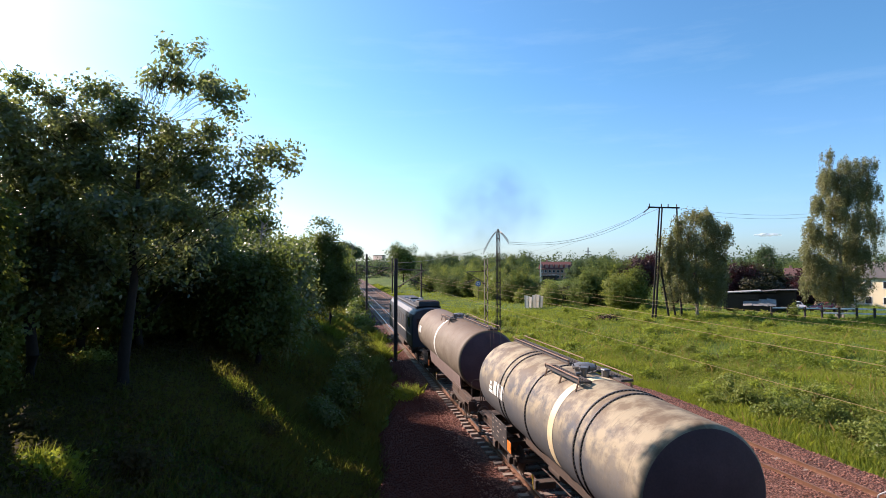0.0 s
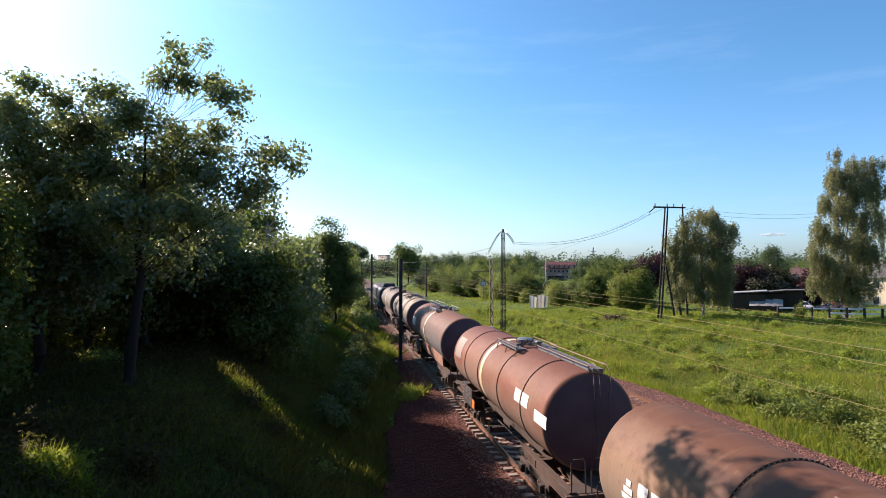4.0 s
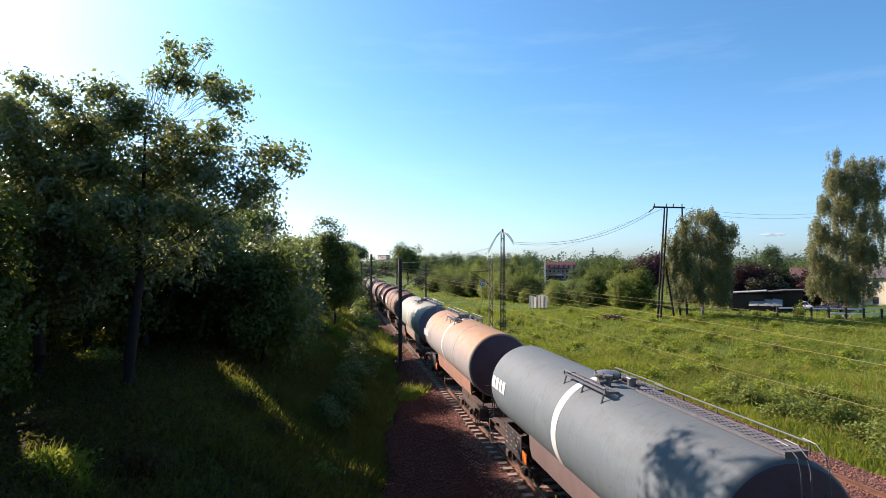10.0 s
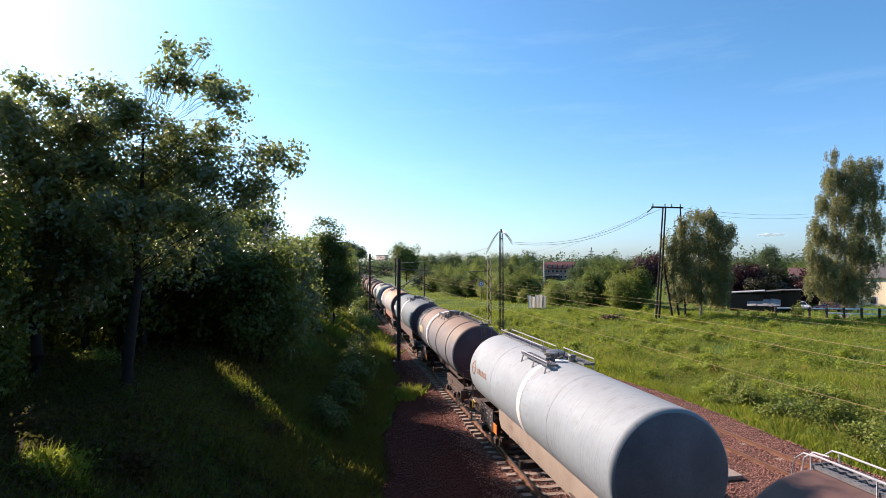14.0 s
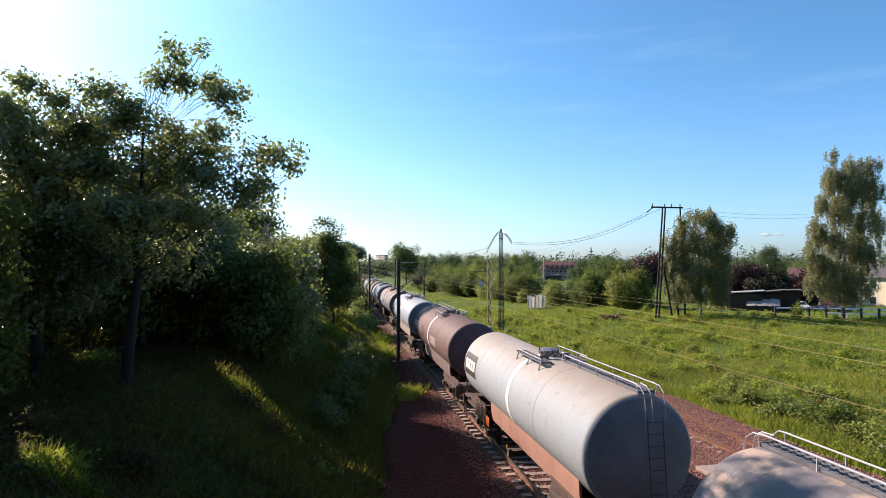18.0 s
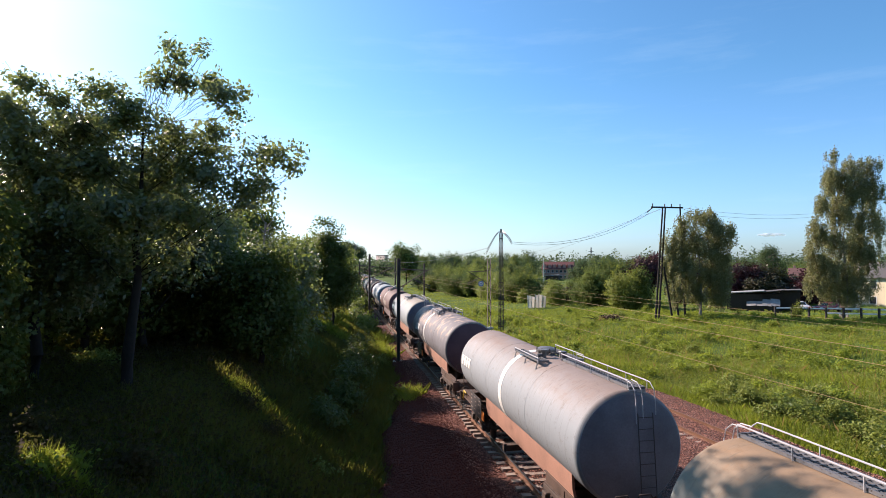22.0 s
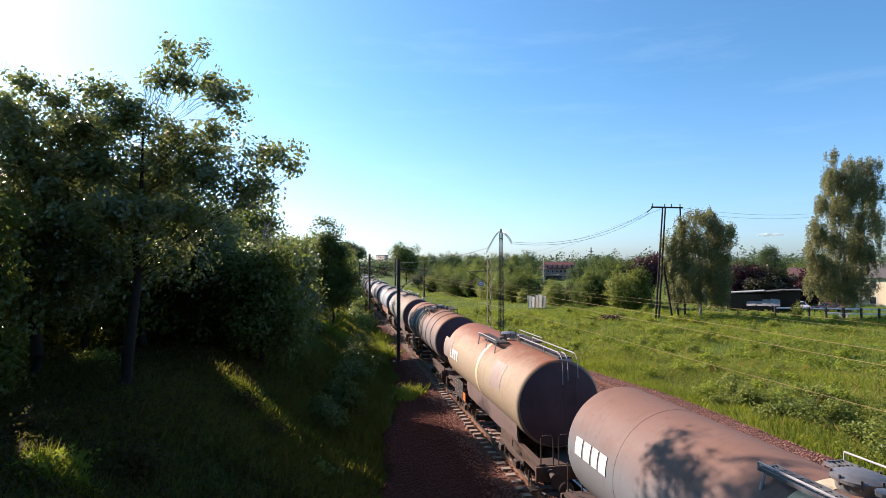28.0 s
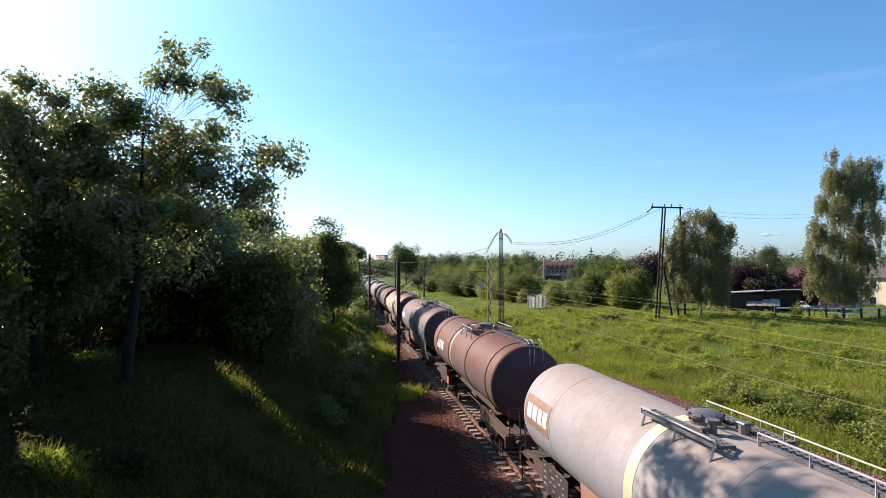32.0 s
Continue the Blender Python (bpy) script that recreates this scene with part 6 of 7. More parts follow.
def railing(wagon, x, y0, y1, z, mat, n, height=0.42, name="handrail", mid=False):
    bm = bmesh.new()
    tube(bm, (x, y0, z + height), (x, y1, z + height), 0.016, sides=6)
    if mid:
        tube(bm, (x, y0, z + height * 0.5), (x, y1, z + height * 0.5), 0.016, sides=6)
    for i in range(n + 1):
        yy = y0 + (y1 - y0) * i / n
        tube(bm, (x, yy, z - 0.06), (x, yy, z + height), 0.012, sides=5)
    return part(name, bm, mat, wagon)


def grating(wagon, x0, x1, y0, y1, z, mat, name, label=""):
    """A tread grating: frame, bearing bars and cross bars."""
    fr = part(name, boxes((x0, x0 + 0.03, y0, y1, z - 0.05, z + 0.01), (x1 - 0.03, x1, y0, y1, z - 0.05, z + 0.01), (x0, x1, y0 - 0.03, y0, z - 0.05, z + 0.01), (x0, x1, y1, y1 + 0.03, z - 0.05, z + 0.01)), mat, wagon, label)
    bm = bmesh.new()
    n = max(4, int((x1 - x0) / 0.075))
    for i in range(1, n):
        xx = x0 + (x1 - x0) * i / n
        box(bm, xx - 0.007, xx + 0.007, y0, y1, z - 0.035, z)
    m = max(3, int(abs(y1 - y0) / 0.16))
    for i in range(1, m):
        yy = y0 + (y1 - y0) * i / m
        box(bm, x0, x1, yy - 0.008, yy + 0.008, z - 0.02, z - 0.002)
    part("tread", bm, mat, fr)
    return fr


def valves(wagon, y0, y1, mat, seed):
    """Manway, vent valve and fittings on top of the tank."""
    rng = np.random.default_rng(seed)
    top = TANK_Z + TANK_R
    ym = (y0 + y1) / 2
    man = part("manway", turned([(top - 0.12, 0.30), (top + 0.12, 0.30), (top + 0.12, 0.36), (top + 0.17, 0.36), (top + 0.22, 0.26), (top + 0.25, 0.08)], 18, "Z", (0.05, ym + 0.25, 0)), mat, wagon, "domed manway cover", smooth=35)
    bm = bmesh.new()
    for k in range(8):
        a = k * math.pi / 4
        tube(bm, (0.05 + 0.34 * math.cos(a), ym + 0.25 + 0.34 * math.sin(a), top + 0.08), (0.05 + 0.34 * math.cos(a), ym + 0.25 + 0.34 * math.sin(a), top + 0.22), 0.022, sides=6)
    tagged(part("clamp_bolts", bm, M["dark_grate"], man), kind="stuff")
    bm = bmesh.new()
    tube(bm, (-0.30, ym - 0.45, top - 0.08), (-0.30, ym - 0.45, top + 0.20), 0.085, sides=10)
    tube(bm, (-0.30, ym - 0.45, top + 0.20), (-0.30, ym - 0.45, top + 0.26), 0.13, sides=10)
    tube(bm, (-0.30, ym - 0.45, top + 0.1), (-0.52, ym - 0.42, top + 0.06), 0.05, sides=8)
    part("vent_valve", bm, mat, wagon, smooth=35)
    bm = bmesh.new()
    tube(bm, (0.34, ym - 0.5, top - 0.10), (0.34, ym - 0.5, top + 0.14), 0.11, sides=10)
    box(bm, 0.24, 0.46, ym - 0.62, ym - 0.38, top + 0.14, top + 0.19, 0.02)
    part("filler_valve", bm, mat, wagon, smooth=35)
    part("lever", tubes([((-0.05, ym - 0.25, top + 0.05), (-0.10, ym - 0.85, top + 0.22))], 0.02), M["dark_grate"], wagon)


def saddle(wagon, y, mat):
    bm = bmesh.new()
    prev = None
    for i in range(13):
        a = radians(238 + 64 * i / 12)
        p = [bm.verts.new((r * math.cos(a), yy, TANK_Z + r * math.sin(a))) for r in (TANK_R + 0.005, TANK_R + 0.12) for yy in (y - 0.12, y + 0.12)]
        if prev:
            for u, v in ((0, 1), (1, 3), (3, 2), (2, 0)):
                bm.faces.new((prev[u], prev[v], p[v], p[u]))
        prev = p
    bmesh.ops.recalc_face_normals(bm, faces=bm.faces)
    box(bm, -1.15, 1.15, y - 0.10, y + 0.10, 0.95, 1.22, 0.01)
    return part("saddle", bm, mat, wagon)


def end_gear(wagon, y, out, mat, rails=True, rail_mat=None):
    """Head stock, buffers, coupling hook, steps and hand irons at one end. out: +1 forward, -1 rearward."""
    ys = y
    part("headstock", boxes((-1.30, 1.30, ys - 0.12 * out, ys, 0.82, 1.24), bevel=0.015), mat, wagon)
    for sx_ in (-0.875, 0.875):
        bf = part("buffer", turned([(0.0, 0.15), (0.10 * out, 0.15), (0.10 * out, 0.095), (0.42 * out, 0.095), (0.42 * out, 0.07), (0.56 * out, 0.07), (0.565 * out, 0.20), (0.60 * out, 0.225), (0.62 * out, 0.20)], 14, "Y", (sx_, ys, 1.05)), M["bogie"], wagon, "round steel buffer", smooth=35)
    bm = bmesh.new()
    box(bm, -0.05, 0.05, ys, ys + 0.30 * out, 0.98, 1.10, 0.02)
    tube(bm, (0, ys + 0.28 * out, 1.04), (0, ys + 0.62 * out, 0.86), 0.045, sides=6)
    part("coupling", bm, M["bogie"], wagon)
    if rails:
        rm = rail_mat or M["bogie"]
        for sx_ in (-1.12, -0.55):
            part("hand_iron", pipe([(sx_, ys - 0.10 * out, 1.24), (sx_, ys - 0.10 * out, 2.05), (sx_ + 0.06, ys - 0.10 * out, 2.15), (sx_ + 0.34, ys - 0.10 * out, 2.15), (sx_ + 0.40, ys - 0.10 * out, 2.05), (sx_ + 0.40, ys - 0.10 * out, 1.24)], 0.02), rm, wagon)
        part("end_platform", boxes((-1.25, 1.25, ys - 0.75 * out, ys - 0.13 * out, 1.20, 1.25)), M["bogie"], wagon)
    part("step", boxes((-1.36, -1.10, ys - 0.65 * out, ys - 0.30 * out, 0.42, 0.46), (-1.34, -1.31, ys - 0.62 * out, ys - 0.59 * out, 0.42, 0.95), (-1.34, -1.31, ys - 0.36 * out, ys - 0.33 * out, 0.42, 0.95)), M["bogie"], wagon)
    part("air_hose", pipe([(0.35, ys + 0.02 * out, 0.92), (0.36, ys + 0.18 * out, 0.86), (0.34, ys + 0.26 * out, 0.62), (0.30, ys + 0.30 * out, 0.50)], 0.022), M["black"], wagon)


def tank_wagon(front, rear, shell, label, rings=(), ring_mat=None, ring_w=0.05, ring_t=0.03, band=None, band_mat="white", band_w=0.34, seams=(), plat=6.5, plat_len=2.4, walk_to="rear",
               walk_mat="grate", rail_mat="white_rail", rails=(True, True), under="under", sill=0.36, word=None, word_mat="white", word_y=1.1, word_size=0.62, word_angle=8, plate=None, plate_size=(1.7, 0.75),
               emblem=None, seed=1, side_ladder=False, wide=False, ladder=True, extra=(), yellow_lever=False, placard=True, deep="", end_mat="end_shade"):
    """One four-axle tank wagon. front and rear: where the shell's straight part ends along the train."""
    rear += 0.90
    mid, half = (front + rear) / 2, (front - rear) / 2
    w = thing("tank_wagon", Matrix.Translation((TRACK_X, mid, 0)), label, "tank wagon", "tank wagons of the train")
    L = half
    U = M[under]
    # the shell, with dished ends
    cap = [(L + 0.24, 0.02), (L + 0.22, 0.40), (L + 0.16, 0.80), (L + 0.06, 1.12)]
    for i in range(1, 8):
        a = i / 7 * math.pi / 2
        cap.append((L - 0.22 + 0.22 * math.cos(a), TANK_R - 0.24 + 0.24 * math.sin(a)))
    tank = part("tank", turned([(-a, r) for a, r in cap[6:]] + [(0, TANK_R)] + cap[:5:-1], 56, "Y", (0, 0, TANK_Z), False), shell, w, smooth=30)
    for k in (-1, 1):
        part("tank_end", turned([(k * a, r) for a, r in cap[:7]], 56, "Y", (0, 0, TANK_Z)), M[end_mat], tank, "dished tank end, coloured dark for the shade on it", smooth=30)
    for d in seams:
        part("tank_seam", arc_strip(TANK_R, TANK_Z, L - d - 0.012, L - d + 0.012, -60, 240, 0.005, 40), M["label_dark"] if seed % 2 else shell, w)
    for d in rings:
        rg = part("tank_ring", arc_strip(TANK_R, TANK_Z, L - d - ring_w / 2, L - d + ring_w / 2, -70, 250, ring_t, 48), M[ring_mat] if ring_mat else shell, w)
        bm = bmesh.new()
        for k in range(46):
            a = radians(10 + 190 * k / 45)
            y0 = L - d - ring_w / 2 - 0.014
            c = Vector(((TANK_R + 0.012) * math.cos(a), y0, TANK_Z + (TANK_R + 0.012) * math.sin(a)))
            t = Vector((-math.sin(a), 0, math.cos(a))) * 0.016
            tube(bm, c - t, c + t, 0.016, sides=4)
        tagged(part("ring_bolts", bm, M["faded_patch"], rg), kind="stuff")
    if band is not None:
        part("band", arc_strip(TANK_R, TANK_Z, L - band - band_w / 2, L - band + band_w / 2, 70 if not wide else 60, 215, 0.007, 40), M[band_mat], w, "painted marking band round the tank")
    # underframe
    if deep:
        for sx_ in (-1, 1):
            bm = bmesh.new()
            prof = [(-1.19, 1.94), (-1.17, 1.50), (-1.10, 1.18), (-0.96, 1.06), (-0.90, 1.06), (-0.90, 1.10), (-1.03, 1.21), (-1.10, 1.52), (-1.12, 1.96)]
            ends = [[bm.verts.new((-sx_ * u, yy, z)) for u, z in prof] for yy in (L - 3.7, -L + 0.9)]
            for i in range(len(prof)):
                j = (i + 1) % len(prof)
                bm.faces.new((ends[0][i], ends[0][j], ends[1][j], ends[1][i]))
            bm.faces.new(ends[0])
            bm.faces.new(ends[1])
            bmesh.ops.recalc_face_normals(bm, faces=bm.faces)
            part("deep_sill", bm, M[deep], w, "deep skirt-like side sill under the tank's flank", smooth=35)
    for sx_ in (-1, 1):
        for y0, y1 in ((L - 3.1, L + 0.6), (-L - 1.20, -L + 2.9)):      # over the bogies; open between them
            part("side_sill", boxes((sx_ * 1.08 - 0.05, sx_ * 1.08 + 0.05, y0, y1, 0.98, 0.92 + sill), (sx_ * 1.08 - 0.10, sx_ * 1.08 + 0.10, y0, y1, 0.96, 0.99), (sx_ * 1.08 - 0.10, sx_ * 1.08 + 0.10, y0, y1, 0.91 + sill, 0.94 + sill), bevel=0.006), U, w, "steel side sill over the bogie")
    part("centre_sill", boxes((-0.28, 0.28, -L - 1.2, L + 0.2, 0.78, 1.12)), M["bogie"], w)
    for d in (-L + 1.6, L - 1.6):
        saddle(w, d, U)
    part("brake_cylinder", tube(bmesh.new(), (-0.1, 0.6, 0.70), (-0.1, 1.5, 0.70), 0.19, sides=14), M["bogie"], w, smooth=35)
    part("air_reservoir", tube(bmesh.new(), (0.35, -1.6, 0.72), (0.35, -0.6, 0.72), 0.17, sides=14), M["bogie"], w, smooth=35)
    part("brake_rods", tubes([((-0.3, -L + 2.4, 0.50), (-0.3, L - 2.4, 0.50)), ((0.3, -L + 2.4, 0.55), (0.3, L - 2.4, 0.55)), ((-0.6, 1.0, 0.5), (0.6, 1.0, 0.5))], 0.025), M["bogie"], w)
    part("outlet_valve", boxes((-1.25, -0.7, -0.16, 0.16, 0.70, 0.90), (-1.32, -1.22, -0.10, 0.10, 0.66, 0.94), bevel=0.02), M["bogie"], w)
    for d in (L - 2.1, -L + 2.1):
        bogie_parts(w, d)
    end_gear(w, L + 0.70, 1, U)
    end_gear(w, -L - 1.30, -1, U, True)
    # data panel with small writing, placard, lamp irons
    pn = part("data_panel", boxes((-1.215, -1.195, L - 3.0, L - 1.15, 0.80, 1.62), bevel=0.004), M["label_dark"] if seed % 3 else M["under"], w, "data panel on the side sill")
    rng = np.random.default_rng(seed)
    rows = []
    for i in range(4):
        z = 1.50 - 0.17 * i
        y = L - 1.28
        while y > L - 2.8:
            n = rng.uniform(0.12, 0.42)
            rows.append((-1.222, -1.212, y - n * 0.6, y, z - 0.018, z + 0.018))
            y -= n + rng.uniform(0.05, 0.5)
    part("writing_bars", boxes(*rows), M["faded_patch"], pn)
    if placard:
        part("placard", boxes((-1.235, -1.215, L - 3.55, L - 3.12, 0.86, 1.22), bevel=0.004), M["orange"], w, "orange warning placard")
    if yellow_lever:
        part("brake_lever", tubes([((-1.24, L + 0.2, 0.95), (-1.24, L + 0.05, 1.35)), ((-1.24, L + 0.05, 1.35), (-1.24, L - 0.35, 1.30))], 0.03), M["yellow"], w, "yellow brake lever")
    else:
        part("brake_lever", tubes([((-1.24, 0.4, 0.95), (-1.24, 0.25, 0.55))], 0.025), M["yellow"], w, "yellow brake lever")
    # gangway on top
    top = TANK_Z + TANK_R
    G, RM = M[walk_mat], M[rail_mat]
    py0, py1 = L - plat, L - plat - plat_len
    valves(w, py0, py1, M["valve"], seed)
    hw = 0.95 if wide else 0.78
    for x0, x1 in ((-hw, -0.42), (0.42, hw)):
        grating(w, x0, x1, py1, py0, top + 0.02, G, "working_platform", "tread grating beside the manway")
    for yy in (py0 - 0.1, (py0 + py1) / 2, py1 + 0.1):
        for sx_ in (-1, 1):
            part("platform_bracket", tube(bmesh.new(), (sx_ * (hw - 0.03), yy, top), (sx_ * (hw + 0.06), yy, TANK_Z + math.sqrt(TANK_R ** 2 - (hw + 0.06) ** 2) - 0.02), 0.024, sides=5), RM, w)
    railing(w, hw, py0, py1, top + 0.0, RM, 3, 0.16 if rail_mat == "white_rail" else 0.12)
    part("platform_edge", tubes([((-hw, py0, top + 0.10), (-hw, py1, top + 0.10)), ((-hw, py0, top + 0.10), (-hw, py0, top)), ((-hw, py1, top + 0.10), (-hw, py1, top))], 0.02), RM, w)
    if walk_to in ("rear", "front"):
        a, b = (py1 - 0.05, -L + 0.15) if walk_to == "rear" else (L - 0.15, py0 + 0.05)
        a, b = max(a, b), min(a, b)
        grating(w, 0.02, 0.46, b, a, top + 0.06, G, "walkway", "long tread grating along the tank's top")
        n = max(3, int((a - b) / 1.05))
        for i in range(n + 1):
            yy = b + (a - b) * i / n
            part("walkway_bracket", boxes((0.02, 0.46, yy - 0.03, yy + 0.03, top - 0.12, top + 0.02)), RM, w)
        if rails[0]:
            railing(w, 0.0, b, a, top + 0.05, RM, n, 0.18 if rail_mat == "white_rail" else 0.10)
        if rails[1]:
            railing(w, 0.52, b, a, top + 0.05, RM, n, 0.16 if rail_mat == "white_rail" else 0.14)
        end = -1 if walk_to == "rear" else 1
        if ladder:
            for xx, drop in ((0.0, 0.75), (0.18, 0.62), (0.52, 0.55)):
                part("end_rail", pipe([(xx, end * (L - 0.3), top + 0.22), (xx, end * (L - 0.02), top + 0.20), (xx, end * (L + 0.16), top + 0.06), (xx, end * (L + 0.22), top - 0.15), (xx, end * (L + 0.24), top - drop)], 0.012), RM, w, "handrail bent down over the tank's end")
            bm = bmesh.new()
            for xx in (0.05, 0.45):
                tube(bm, (xx, end * (L + 0.22), top - 0.5), (xx, end * (L + 0.42), 1.25), 0.014, sides=5)
            for k in range(8):
                f = k / 8
                tube(bm, (0.05, end * (L + 0.24 + 0.17 * f), top - 0.6 - 2.2 * f), (0.45, end * (L + 0.24 + 0.17 * f), top - 0.6 - 2.2 * f), 0.010, sides=5)
            part("end_ladder", bm, M["dark_grate"], w, "dark ladder down the tank's end")
    if side_ladder:
        lad = None
        for yy in (py0 - 1.15, py0 - 1.75):
            pts = [((TANK_R + 0.06) * math.cos(radians(a)), yy, TANK_Z + (TANK_R + 0.06) * math.sin(radians(a))) for a in range(118, 196, 11)] + [(-TANK_R - 0.12, yy, 0.9)]
            stile = part("side_ladder" if lad is None else "ladder_rail", pipe(pts, 0.02, 6), M["dark_grate"], lad or w, "dark ladder bent round the tank's flank" if lad is None else "")
            lad = lad or stile
        spots = [((TANK_R + 0.06) * math.cos(radians(a)), TANK_Z + (TANK_R + 0.06) * math.sin(radians(a))) for a in range(122, 196, 7)] + [(-TANK_R - 0.12, z) for z in (2.2, 1.9, 1.6, 1.3, 1.0)]
        for x, z in spots:
            part("rung", tube(bmesh.new(), (x, py0 - 1.15, z), (x, py0 - 1.75, z), 0.016, sides=5), M["dark_grate"], lad)
    # lettering and emblems on the left flank
    if plate:
        part("name_plate", panel_mesh("name_plate", *plate_size, 0.004, L - word_y - 0.05, word_angle, M[plate]), None, w, "painted rectangle behind the emblem")
    if emblem == "triangle":
        em = bars_mesh("emblem", [(-0.95, -0.20, 0.50, 0.12), (-0.95, -0.05, 0.34, 0.12), (-0.95, 0.10, 0.18, 0.12), (-0.42, 0, 0.34, 0.48), (0.02, 0, 0.32, 0.48), (0.46, 0, 0.34, 0.48)], L - word_y - 1.9, word_angle - 4, M[word_mat], 0.010)
        part("emblem", em, None, w, "white company emblem in plain shapes")
    if emblem == "blocks":
        part("emblem", bars_mesh("emblem", [(-0.50, 0, 0.36, 0.42), (-0.06, 0, 0.34, 0.42), (0.34, 0, 0.28, 0.42), (0.72, 0, 0.32, 0.42)], L - word_y, word_angle, M[word_mat], 0.010), None, w, "company emblem in plain white blocks")
    if emblem == "box":
        part("emblem_border", panel_mesh("emblem_border", 1.62, 0.52, 0.006, L - word_y, word_angle, M["white"]), None, w)
        part("emblem_field", bars_mesh("emblem_field", [(0, 0.09, 1.50, 0.22)], L - word_y, word_angle, M["red"], 0.010), None, w, "red emblem field")
        part("emblem_field", bars_mesh("emblem_field", [(0, -0.15, 1.50, 0.12)], L - word_y, word_angle, M["navy"], 0.010), None, w, "dark emblem field")
        me = bars_mesh("emblem", [(-0.55 + 0.27 * k, 0.02, 0.19, 0.20) for k in range(5)], L - word_y, word_angle, M["white"], 0.015)
        part("emblem", me, None, w, "pale emblem blocks")
    if emblem == "ring":
        bm = bmesh.new()
        for k in range(20):
            a = k * math.pi / 10
            box(bm, -0.06 + 0.25 * math.cos(a) - 0.03, -0.06 + 0.25 * math.cos(a) + 0.045, 0.25 * math.sin(a) - 0.04, 0.25 * math.sin(a) + 0.04, -0.004, 0.008)
        box(bm, -0.36, 0.28, -0.03, 0.03, -0.004, 0.009)
        for k in range(6):
            box(bm, 0.50 + 0.24 * k, 0.66 + 0.24 * k, -0.14, 0.05 + 0.03 * (k % 2), -0.004, 0.008)
        part("emblem", on_flank(mesh_of("emblem", bm, M["rust_rail"]), L - word_y, word_angle), None, w, "dull red round emblem and blocks")
    for (x, y, ww, hh, mat) in extra:
        part("painted_patch", panel_mesh("painted_patch", ww, hh, 0.004, L - x, y, M[mat]), None, w, "painted or bare patch on the tank")
    return w


